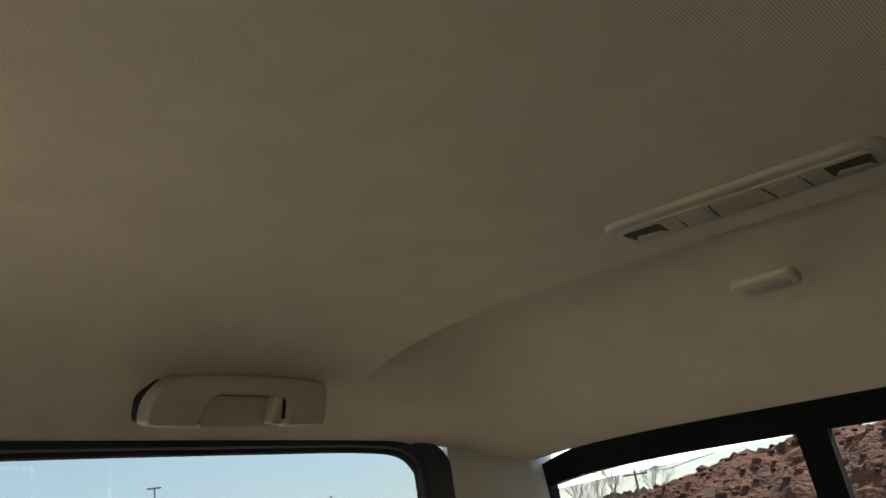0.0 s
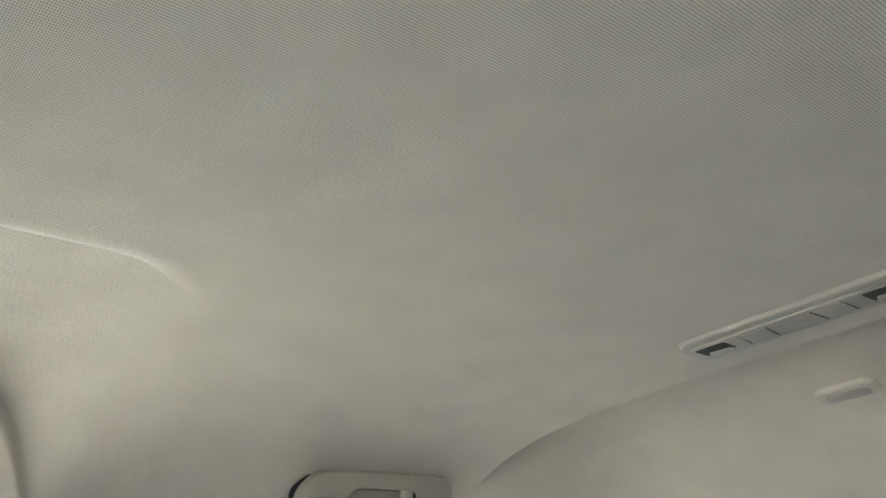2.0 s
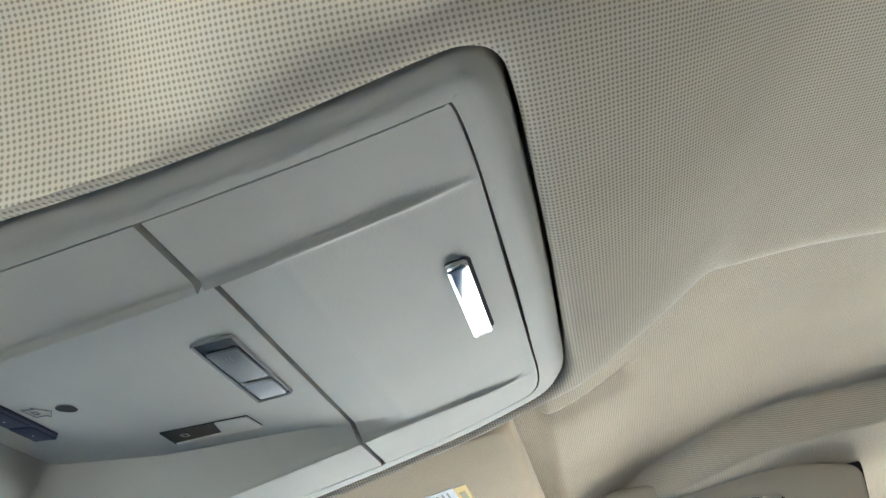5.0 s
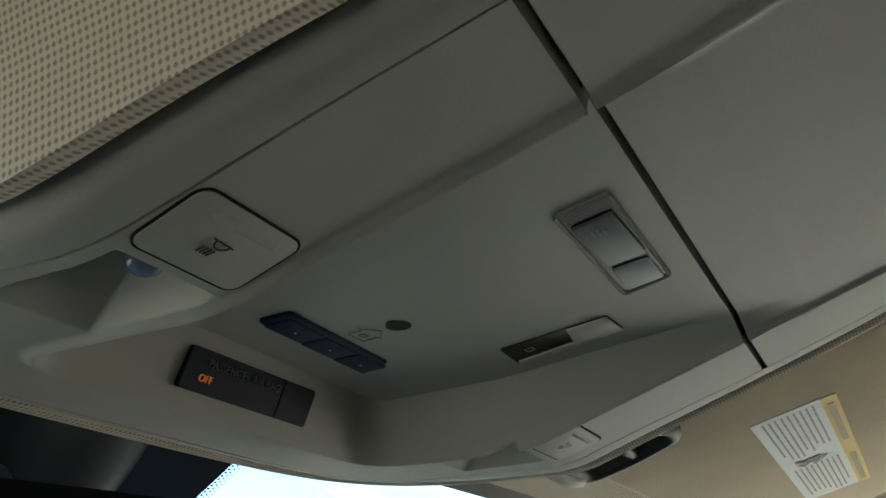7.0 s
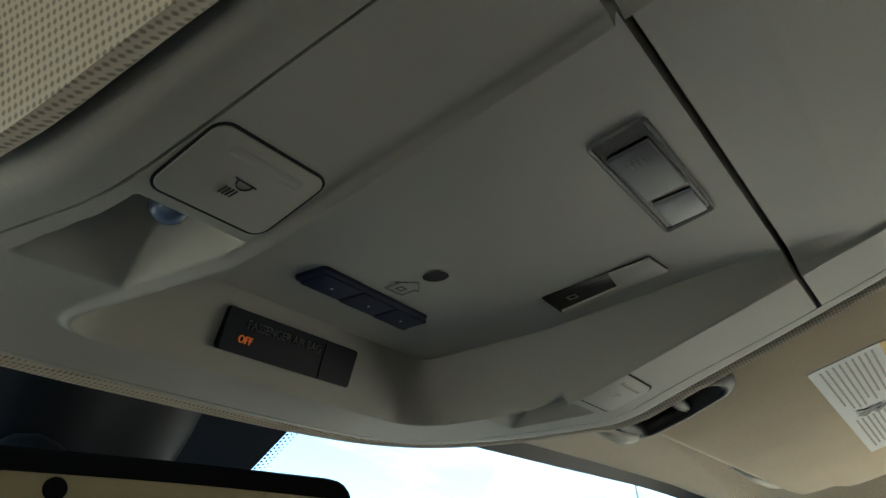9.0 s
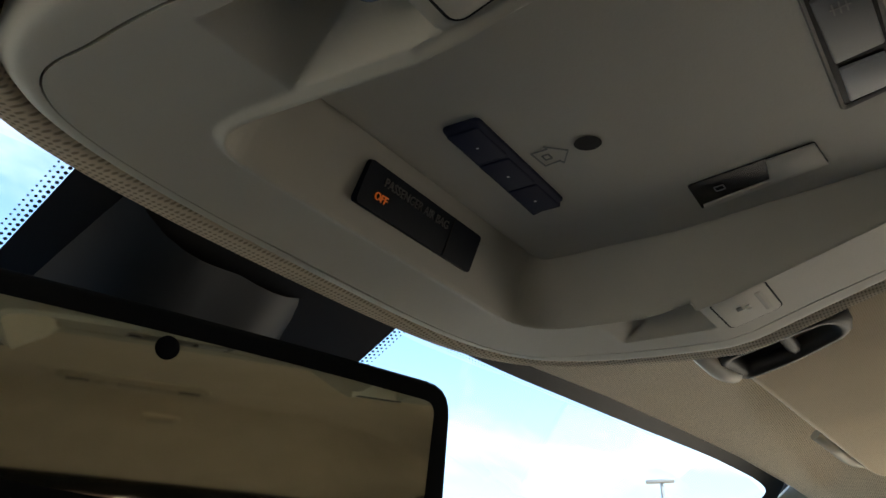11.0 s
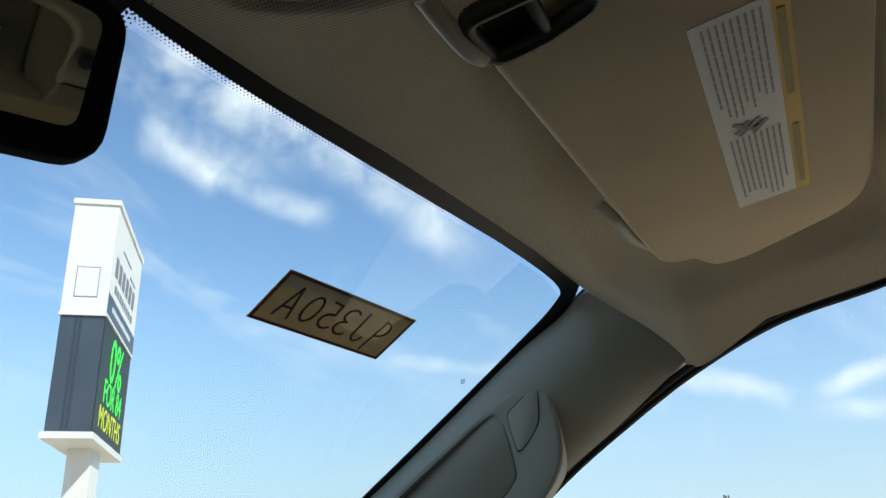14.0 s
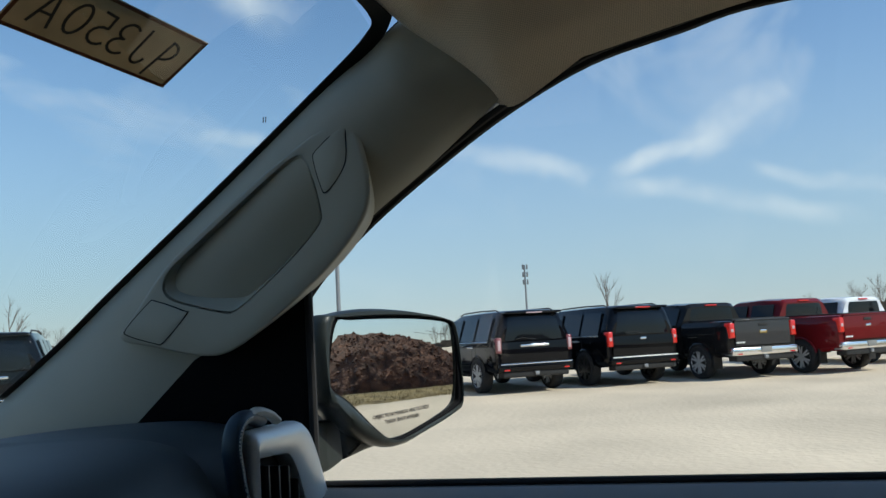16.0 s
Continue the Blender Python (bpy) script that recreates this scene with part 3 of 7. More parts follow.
def build_headliner():
    ss = np.concatenate([np.linspace(0, 0.80, 190), np.linspace(0.80, 1.0, 40)[1:]])
    vv = np.concatenate([np.linspace(-1.58 - YJ, -1.20 - YJ, 30)[:-1], np.linspace(-1.20 - YJ, -1.14 - YJ, 10)[:-1], np.linspace(-1.14 - YJ, -1.12 - YJ, 16)[:-1], np.linspace(-1.12 - YJ, -1.06 - YJ, 10)[:-1],
                         np.linspace(-1.06 - YJ, -0.60 - YJ, 60)[:-1], np.linspace(-0.60 - YJ, 0, 180)[:-1], np.linspace(0, 1, 80)])
    s = np.concatenate([-ss[:0:-1], ss])
    S, V = np.meshgrid(s, vv)
    x, y, z = roof_xyz(np.abs(S), V, True, S < 0)
    x = np.where(S < 0, -x, x)
    co = np.stack([x, y, z], -1).reshape(-1, 3)
    f = grid_faces(len(vv), len(s))
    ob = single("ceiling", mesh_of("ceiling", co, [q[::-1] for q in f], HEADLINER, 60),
                "beige knitted cloth headliner moulded round the overhead console", "headliner", "structure")
    # the headliner's edge rolled in round the console
    profile = ((0.0018, 0.014), (0.0019, 0.006), (0.0026, 0.0028), (0.0042, 0.0008), (0.0065, 0.0), (0.009, 0.0), (0.012, 0.0), (0.0155, -0.0002), (0.019, -0.0003), (0.023, -0.0004), (0.027, -0.0002))
    t = np.roll(CONSOLE_LOOP, -1, 0) - np.roll(CONSOLE_LOOP, 1, 0)
    t /= np.linalg.norm(t, axis=1)[:, None]
    nrm = np.stack([t[:, 1], -t[:, 0]], 1)
    nrm *= np.sign(np.sum(nrm * (CONSOLE_LOOP - (0, 0.07)), axis=1))[:, None]
    vs = []
    for o, h in profile:
        vs += [(p[0], p[1], roof_point(*p) + h) for p in CONSOLE_LOOP + nrm * o]
    roll = mesh_of("edge_roll", vs, grid_faces(len(profile), len(CONSOLE_LOOP), True), HEADLINER, 70)
    part("edge_roll", roll, ob)
    # steel roof above it, so that no light leaks in
    S2, V2 = np.meshgrid(np.concatenate([s[:-1:6], s[-1:]]), np.concatenate([vv[:-1:6], vv[-1:]]))
    x, y, z = roof_xyz(np.abs(S2), V2)
    x = np.where(S2 < 0, -x, x)
    lift = 0.035 - 0.028 * np.abs(S2) ** 6
    co = np.stack([x * 1.012, y + 0.004 * (V2 > 0.9), z + lift], -1).reshape(-1, 3)
    roof = material("roof_paint", (0.05, 0.05, 0.055), rough=0.35, coat=0.6)
    single("roof", mesh_of("roof", co, grid_faces(*S2.shape), roof, 60), "dark painted steel roof skin over the headliner", "roof", "structure")
    return ob


build_headliner()


def edge_curve(side, y0, y1, n=30, drop=0.0, out=0.0):
    """Points along the top of a door opening."""
    pts = []
    for y in np.linspace(y0, y1, n):
        pts.append((side * (float(np.interp(y, OY, OX)) + out), float(y), float(np.interp(y, OY, OZ)) - drop))
    return pts


# front door opening, from the pillar's foot round to the rail
DOOR_CURVE = [(0.756, 0.440, 1.385), (0.745, 0.372, 1.462), (0.731, 0.325, 1.515), (0.714, 0.267, 1.562), (0.698, 0.200, 1.606), (0.684, 0.130, 1.647),
              (0.673, 0.055, 1.680), (0.667, -0.020, 1.697), (0.663, -0.090, 1.711), (0.666, -0.25, 1.719), (0.671, -0.46, 1.716)]
BELT_X, BELT_Z = 0.757, 1.308


def flip(pts, side):
    return [(side * p[0], p[1], p[2]) for p in pts]


def side_glass(side, pts, name, label, mat=DOOR_GLASS):
    me = mesh_of(name, [(p[0] + side * 0.012, p[1], p[2]) for p in pts], [tuple(range(len(pts)))], mat)
    ob = single(name, me, label, "window", "structure")
    ob.visible_shadow = mat is TINTED_GLASS
    return ob


def build_side(side):
    tag_side = 1 if side > 0 else 2
    curve = flip(catmull(DOOR_CURVE, 6), side)
    # double weatherstrip round the front opening
    d = thing(f"door_{tag_side}", "front door with black weatherstrip and dark sill, closed", "door", kind="structure")
    for off, r in ((0.003, 0.0035), (0.011, 0.0045)):
        pts = [(p[0] + side * off, p[1], p[2] + 0.004 - off * 0.45) for p in curve]
        part("weatherstrip", mesh_of("weatherstrip", *tube(pts, r, 8), RUBBER), d, "black rubber weatherstrip")
    # sill and inner panel
    sill = [(side * 0.700, BELT_Z - 0.030), (side * 0.712, BELT_Z - 0.008), (side * 0.735, BELT_Z + 0.001), (side * 0.757, BELT_Z), (side * 0.775, BELT_Z - 0.02), (side * 0.79, 0.62), (side * 0.72, 0.62), (side * 0.70, 1.20)]
    ys = np.linspace(0.40, -0.49, 12)
    vs = [(x, y, z) for y in ys for x, z in sill]
    n = len(sill)
    fs = grid_faces(len(ys), n, True) + [tuple(range(n)), tuple(range((len(ys) - 1) * n, len(ys) * n))[::-1]]
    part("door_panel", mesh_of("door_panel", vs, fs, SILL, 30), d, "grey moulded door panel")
    pts = [(side * 0.757, y, BELT_Z + 0.003) for y in (0.42, -0.48)]
    part("sill_seal", mesh_of("sill_seal", *tube(pts, 0.0035, 8), RUBBER), d, "black sill seal")
    # black sail that carries the outside mirror
    sail = [(0.727, 0.338, 1.510), (0.716, 0.386, 1.474), (0.712, 0.448, 1.440), (0.716, 0.520, 1.375), (0.740, 0.520, 1.316), (0.757, 0.350, 1.316), (0.743, 0.345, 1.40)]
    vs = [(side * (p[0] + o), p[1], p[2]) for o in (0.0, 0.016) for p in sail]
    k = len(sail)
    fs = [tuple(range(k)), tuple(range(k, 2 * k))[::-1]] + [(i, (i + 1) % k, k + (i + 1) % k, k + i) for i in range(k)]
    part("mirror_sail", mesh_of("mirror_sail", vs, fs, SAIL, 20), d, "black triangular mirror sail")
    post = [(0.729, 0.336, 1.514), (0.757, 0.347, 1.316)]
    part("glass_run", mesh_of("glass_run", *tube(flip(post, side), 0.0045, 8), RUBBER), d, "black glass run channel")
    glass = flip(catmull(DOOR_CURVE[1:], 3), side) + [(side * 0.69, -0.48, 1.64), (side * 0.757, -0.48, BELT_Z), (side * 0.757, 0.42, BELT_Z)]
    side_glass(side, glass, f"window_{2 + tag_side}", "clear front door window glass")
    if side < 0:
        # unseen wall added over most of the driver's window, shading like the driver's body
        glass = [p for p in glass if p[1] < 0.09] + [(-0.757, 0.09, BELT_Z)]
        k = len(glass)
        vs = [(p[0] - 0.012 * q, p[1], p[2]) for q in (0, 2) for p in glass]
        fs = [tuple(range(k)), tuple(range(k, 2 * k))[::-1]] + [(i, (i + 1) % k, k + (i + 1) % k, k + i) for i in range(k)]
        single("wall_left", mesh_of("wall_left", vs, fs, DARK_TRIM, 20), "unseen dark wall added to block light on the driver's side", "wall", "structure")
    # pillar between the doors
    cols = []
    for z in np.linspace(1.716, 0.62, 12):
        t = (1.716 - z) / 0.4
        xin = 0.668 + 0.088 * min(t, 1)
        wdt = 0.045 + 0.02 * min(t, 1)
        cols.append([(side * xin, -0.475, z), (side * (xin - 0.02), -0.49, z), (side * (xin - 0.024), -0.535, z), (side * (xin - 0.02), -0.53 - wdt, z), (side * xin, -0.545 - wdt, z), (side * (xin + 0.05), -0.545 - wdt, z), (side * (xin + 0.05), -0.475, z)])
    vs = [p for row in cols for p in row]
    single("trim", mesh_of("trim", vs, grid_faces(len(cols), 7, True), BEIGE_TRIM, 40), "beige plastic trim of the pillar between the doors", "pillar trim", "structure")
    # rear door
    r = thing(f"door_{2 + tag_side}", "rear door with black weatherstrip, closed", "door", kind="structure")
    rc = [(0.676, -0.60, 1.706), (0.680, -0.80, 1.705), (0.684, -1.05, 1.702), (0.687, -1.22, 1.699), (0.690, -1.315, 1.691), (0.698, -1.365, 1.668), (0.707, -1.385, 1.630), (0.735, -1.42, 1.45), (0.757, -1.46, BELT_Z)]
    curve = flip(catmull(rc, 6), side)
    for off, rad in ((0.003, 0.0095), (0.014, 0.006)):
        pts = [(p[0] + side * off, p[1], p[2] + (0.006 if off < 0.01 else -0.004)) for p in curve]
        part("weatherstrip", mesh_of("weatherstrip", *tube(pts, rad, 8), RUBBER), r, "black rubber weatherstrip")
    back = [(x, y - 0.012, z) for x, y, z in curve if y < -1.30]
    vs = []
    for x, y, z in back:
        vs += [(x - side * 0.004, y + 0.010, z), (x + side * 0.014, y + 0.012, z - 0.003), (x + side * 0.014, y - 0.052, z + 0.004), (x - side * 0.008, y - 0.050, z + 0.008)]
    part("window_frame", mesh_of("window_frame", vs, grid_faces(len(back), 4, True), BLACK, 40), r, "black rear edge of the window frame")
    vs = [(side * x, y, z) for y in (-0.60, -1.47) for x, z in ((0.70, BELT_Z - 0.03), (0.735, BELT_Z), (0.775, BELT_Z - 0.01), (0.79, 0.62), (0.72, 0.62))]
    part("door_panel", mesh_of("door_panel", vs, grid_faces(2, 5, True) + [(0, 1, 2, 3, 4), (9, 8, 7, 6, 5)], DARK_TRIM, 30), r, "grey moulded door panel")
    glass = curve + [(side * 0.757, -0.60, BELT_Z)]
    side_glass(side, glass, f"window_{4 + tag_side}", "tinted rear door window glass", TINTED_GLASS)
    if side < 0:
        # second unseen wall, added behind the rear glass to keep light out
        k = len(glass)
        vs = [(p[0] - 0.020 - 0.012 * q, p[1], p[2]) for q in (0, 1) for p in glass]
        fs = [tuple(range(k)), tuple(range(k, 2 * k))[::-1]] + [(i, (i + 1) % k, k + (i + 1) % k, k + i) for i in range(k)]
        single("wall_left_rear", mesh_of("wall_left_rear", vs, fs, DARK_TRIM, 20), "unseen dark wall added to block light on the driver's side", "wall", "structure")
    # beige trim of the rear corner pillar
    rows = []
    for z in np.linspace(1.700, 0.62, 14):
        t = (1.70 - z) / 0.4
        xs = 0.690 + 0.067 * min(t, 1)
        xr = 0.610 + 0.03 * min(t, 1)
        yr = -1.575 - 0.075 * min(t, 1) * 0.5
        yf = -1.43 - 0.09 * min(t, 1)
        rows.append([(side * (xs + 0.05), yf, z), (side * xs, yf, z), (side * (xs - 0.010), yf - 0.02, z), (side * (xr + 0.045), yr + 0.050, z), (side * (xr + 0.012), yr + 0.012, z), (side * xr, yr - 0.004, z), (side * xr, yr - 0.05, z), (side * (xs + 0.05), yr - 0.05, z)])
    vs = [p for row in rows for p in row]
    single("trim", mesh_of("trim", vs, grid_faces(len(rows), 8, True), BEIGE_TRIM, 50), "beige plastic trim of the rear corner pillar", "pillar trim", "structure")


for s_ in (1, -1):
    build_side(s_)


def ws_point(x, y):
    """A point of the windshield plane (mirrored on the driver's side)."""
    return Vector((x, y, (WSD - WSN.x * abs(x) - WSN.y * y) / WSN.z))


PILLAR_EDGE = [(0.640, 0.222), (0.661, 0.249), (0.668, 0.293), (0.703, 0.401), (0.749, 0.554), (0.778, 0.643), (0.800, 0.735)]


def build_windshield():
    w = thing("window_1", "clear curved windshield with a black dotted edge band", "windshield", kind="structure")
    top = [(x, float(np.interp(x, HX, HY)) + 0.012) for x in np.linspace(0, 0.60, 10)]
    edge = top + [(p[0] + 0.02, p[1] + 0.012) for p in PILLAR_EDGE]
    half = [ws_point(x, y) for x, y in edge]
    bottom = [ws_point(x, 1.12) for x in np.linspace(0.86, 0, 8)]
    right = half + bottom
    left = [Vector((-p.x, p.y, p.z)) for p in right]
    me = mesh_of("pane", [p for p in right] + [p for p in left], [tuple(range(len(right))), tuple(range(len(right), 2 * len(right)))[::-1]], WINDSHIELD_GLASS)
    g = part("pane", me, w)
    g.visible_shadow = False
    # black ceramic band along the header and down the pillars, just inside the glass
    inner_top = [(x, y - 0.013 + 0.007 * float(sstep(0.10, 0.28, x))) for x, y in top]
    for side in (1, -1):
        outer = [(x, y - 0.02) for x, y in top[:9]] + [(0.625, 0.21)] + [(p[0] + 0.012, p[1] - 0.004) for p in PILLAR_EDGE[1:]]
        inn = [(x, y) for x, y in inner_top[:9]] + [(0.618, 0.230), (0.642, 0.242)] + [(p[0] - 0.005, p[1] + 0.003) for p in PILLAR_EDGE[2:]]
        inn = catmull(inn, 6); outer = catmull(outer, 6)
        vs = []
        for a, b in zip(outer, inn):
            pa, pb = ws_point(*a), ws_point(*b)
            vs += [(side * pa.x, pa.y, pa.z - 0.003), (side * pb.x, pb.y, pb.z - 0.003)]
        part("edge_band", mesh_of("edge_band", vs, grid_faces(len(outer), 2), BLACK), w, "black ceramic edge band")
        # fading dots along the band's edge
        dv, df = [], []
        line = [Vector(ws_point(*p)) for p in inn]
        for row in range(3):
            acc = 0.0
            for a, b in zip(line[2:40], line[3:41]):
                seg = (b - a)
                nrm = WSN.cross(seg.normalized()).normalized() * (1 if True else -1)
                steps = max(1, int(seg.length / 0.0024))
                for q in range(steps):
                    c = a + seg * ((q + 0.5 * (row % 2)) / steps) + nrm * (0.0006 + 0.0017 * row)
                    r0 = 0.00066 - 0.00015 * row
                    base = len(dv)
                    u = seg.normalized()
                    for kk in range(6):
                        an = kk * math.pi / 3
                        e = c + u * r0 * math.cos(an) + nrm * r0 * math.sin(an)
                        dv.append((side * e.x, e.y, e.z - 0.0025))
                    df.append(tuple(range(base, base + 6)))
        dots = part("edge_dots", mesh_of("edge_dots", dv, df, BLACK), w, "printed black edge dots")
        tagged(dots, kind="stuff")
    # tiny maker's stamp near the pillar, too small to read
    v, f = strokes([((-0.004, 0.0014), (0.0034, 0.0014)), ((-0.0034, -0.001), (-0.0007, -0.001)), ((0.0007, -0.001), (0.004, -0.001))], 0.0009, -0.0003)
    part("glass_stamp", mesh_of("glass_stamp", v, f, BLACK), w, "small black glass stamp", frame_of(ws_point(0.656, 0.341) - Vector((0, 0, 0.003)), (1, 0.5, -0.48), (-0.4, 0.8, -0.37)))
    return w


build_windshield()


def build_a_pillar(side):
    """Grey plastic trim of the windshield pillar, from the headliner joint down to the dash."""
    rows = []
    door = catmull([(0.679, 0.132, 1.655)] + [tuple(p) for p in DOOR_CURVE[4::-1]] + [(0.775, 0.52, 1.30)], 6)
    glass = [tuple(ws_point(*p)) for p in catmull([(0.652, 0.225)] + PILLAR_EDGE[1:] + [(0.815, 0.79)], 6)]
    n = 34
    dd = [np.array([np.interp(k / (n - 1), np.linspace(0, 1, len(door)), [p[c] for p in door]) for c in range(3)]) for k in range(n)]
    gg = [np.array([np.interp(k / (n - 1), np.linspace(0, 1, len(glass)), [p[c] for p in glass]) for c in range(3)]) for k in range(n)]
    gg = [gg[0] + (0.012, -0.05, 0.045)] + gg
    dd = [dd[0] + (0.012, -0.05, 0.035)] + dd
    n += 1
    cols = 9
    vs = []
    for k in range(n):
        a, b = gg[k] + (0, -0.002, -0.006), dd[k]
        swell = np.array((-0.030, -0.006, 0.0)) * (0.35 + 0.65 * sstep(0, 6, k))
        for j in range(cols):
            t = j / (cols - 1)
            p = a * (1 - t) + b * t + swell * math.sin(math.pi * t) ** 0.8
            vs.append((side * p[0], p[1], p[2]))
        for p in (b + (0.03, 0.0, 0.004), a + (0.03, 0.01, 0.006)):
            vs.append((side * p[0], p[1], p[2]))
    single("trim", mesh_of("trim", vs, grid_faces(n, cols + 2, True), TRIM, 50), "grey plastic windshield pillar trim", "pillar trim", "structure")


for s_ in (1, -1):
    build_a_pillar(s_)
    # steel of the pillar behind the trim
    pts = catmull([(s_ * 0.668, 0.06, 1.752), (s_ * 0.684, 0.19, 1.722), (s_ * 0.706, 0.27, 1.665), (s_ * 0.752, 0.42, 1.545), (s_ * 0.80, 0.60, 1.42), (s_ * 0.835, 0.74, 1.33)], 5)
    single("pillar_skin", mesh_of("pillar_skin", *tube(pts, 0.026, 10), SAIL), "black painted steel behind the windshield pillar trim", "pillar", "structure")


def build_rear_wall():
    r = thing("window_2", "rear window with black frame and a sliding middle pane", "rear window", kind="structure")
    y0 = -1.603

    def at(x, z, o=0.0):
        return (x, y0 + (z - 1.62) * 0.30 + o, z)
    # frame: header, dividers, sill
    def slab(outline, depth, mat, name, label):
        k = len(outline)
        vs = [at(x, z) for x, z in outline] + [at(x, z, -depth) for x, z in outline]
        fs = [tuple(range(k)), tuple(range(k, 2 * k))[::-1]] + [(i, (i + 1) % k, k + (i + 1) % k, k + i) for i in range(k)]
        part(name, mesh_of(name, vs, fs, mat, 25), r, label)
    top = [(x, 1.705 - 0.055 * (abs(x) / 0.6) ** 3) for x in np.linspace(-0.64, 0.64, 25)]
    low = [(x, 1.630 - 0.020 * (abs(x) / 0.6) ** 5) for x in np.linspace(0.64, -0.64, 25)]
    slab(top + low, 0.03, FRAME_BLACK, "header_frame", "black frame along the top")
    for x in (0.150, -0.150):
        slab([(x - 0.022, 1.632), (x + 0.022, 1.632), (x + 0.022, 1.20), (x - 0.022, 1.20)], 0.026, FRAME_BLACK, "divider", "black upright between panes")
    slab([(-0.66, 1.20), (0.66, 1.20), (0.66, 1.14), (-0.66, 1.14)], 0.03, FRAME_BLACK, "sill_frame", "black frame along the bottom")
    for sd in (1, -1):
        slab([(sd * 0.612, 1.62), (sd * 0.66, 1.60), (sd * 0.72, 1.18), (sd * 0.672, 1.18)], 0.03, FRAME_BLACK, "side_frame", "black frame at the side")
        vs = [at(sd * 0.17, 1.63, -0.018), at(sd * 0.625, 1.60, -0.018), at(sd * 0.69, 1.19, -0.018), at(sd * 0.17, 1.19, -0.018)]
        p = part("pane", mesh_of("pane", vs, [(0, 1, 2, 3)], DARK_GLASS), r)
    vs = [at(0.135, 1.63, -0.008), at(-0.135, 1.63, -0.008), at(-0.135, 1.19, -0.008), at(0.135, 1.19, -0.008)]
    p = part("pane", mesh_of("pane", vs, [(0, 1, 2, 3)], DARK_GLASS), r, "darker sliding middle pane")
    bm = box_bm(-0.80, 0.80, -1.80, -1.72, 0.55, 1.145)
    single("wall_rear", bm_mesh("wall_rear", bm, DARK_TRIM), "grey trimmed rear wall of the cab below the window", "wall", "structure")
    bm = box_bm(-0.80, 0.80, -1.78, 1.0, 0.55, 0.62)
    carpet = material("dark_carpet", (0.03, 0.029, 0.028), rough=0.95, vary=0.2, scale=40)
    single("floor", bm_mesh("floor", bm, carpet), "dark carpeted cab floor", "floor", "structure")


build_rear_wall()


def build_hood():
    """The truck's hood ahead of the windshield, unseen: added to shade the glass from the bright ground."""
    rows = []
    for y, z, w in ((1.10, 1.300, 0.86), (1.13, 1.298, 0.875), (1.25, 1.285, 0.89), (1.50, 1.255, 0.895), (1.90, 1.205, 0.89), (2.10, 1.165, 0.87), (2.20, 1.09, 0.84), (2.24, 0.95, 0.82), (2.25, 0.55, 0.82)):
        for k in np.linspace(-1, 1, 15):
            dome = 0.022 * math.exp(-(k / 0.42) ** 4) - 0.055 * abs(k) ** 6
            rows.append((w * k, y - 0.10 * abs(k) ** 4 * (y > 1.8), z + dome))
        rows.append((w * 1.01, y, min(z - 0.12, 0.98) if z > 1 else z - 0.02))
        rows.append((w * 1.02, y, 0.52))
        rows.append((-w * 1.02, y, 0.52))
        rows.append((-w * 1.01, y, min(z - 0.12, 0.98) if z > 1 else z - 0.02))
    paint_mat = material("hood_paint", (0.012, 0.012, 0.014), rough=0.12, vary=0.04, scale=1.0)
    single("truck_hood", mesh_of("truck_hood", rows, grid_faces(9, 19, True), paint_mat, 40), "unseen black painted hood added to shade the windshield", "hood", "structure")


build_hood()


def build_bed():
    """The truck's cargo bed, unseen, added to keep ground light off the rear window: side walls, tailgate and a dark
    liner.
    """
    b = thing("truck_bed", "unseen black cargo bed added to block light behind the rear window", "cargo bed", kind="structure")
    paint_mat = material("bed_paint", (0.012, 0.012, 0.014), rough=0.15, vary=0.04, scale=1.0)
    liner = material("bed_liner", (0.02, 0.02, 0.02), rough=0.8, vary=0.1, scale=4.0, grain=0.5, grain_scale=120)
    for sx in (-1, 1):
        part("bed_wall", bm_mesh("bed_wall", box_bm(min(sx * 0.80, sx * 0.95), max(sx * 0.80, sx * 0.95), -3.75, -1.86, 0.55, 1.30, 0.03), paint_mat), b)
    part("tailgate", bm_mesh("tailgate", box_bm(-0.80, 0.80, -3.74, -3.66, 0.62, 1.28, 0.02), paint_mat), b)
    part("bed_floor", bm_mesh("bed_floor", box_bm(-0.82, 0.82, -3.70, -1.86, 0.72, 0.80), liner), b, "dark bed liner")


build_bed()
# ---------------------------------------------------------------- overhead console
RECESS = np.array(round_corners([(0.0915, -0.14), (0.0875, 0.09), (0.0885, 0.1915), (-0.0870, 0.1915), (-0.0865, 0.110), (-0.0775, 0.030), (-0.0775, -0.14)], [0.004, 0.03, 0.024, 0.018, 0.03, 0.03, 0.004], 8))
MAP_POCKETS = ((-0.1050, 0.1370, 0.0), (0.1030, 0.1425, 0.12))


def recess_floor(y):
    """Height of the console's sunk middle field."""
    y = np.asarray(y, float)
    return np.where(y < 0.12, 1.7262 - 0.042 * (y - 0.053), 1.72339 + 0.05 * (y - 0.12))


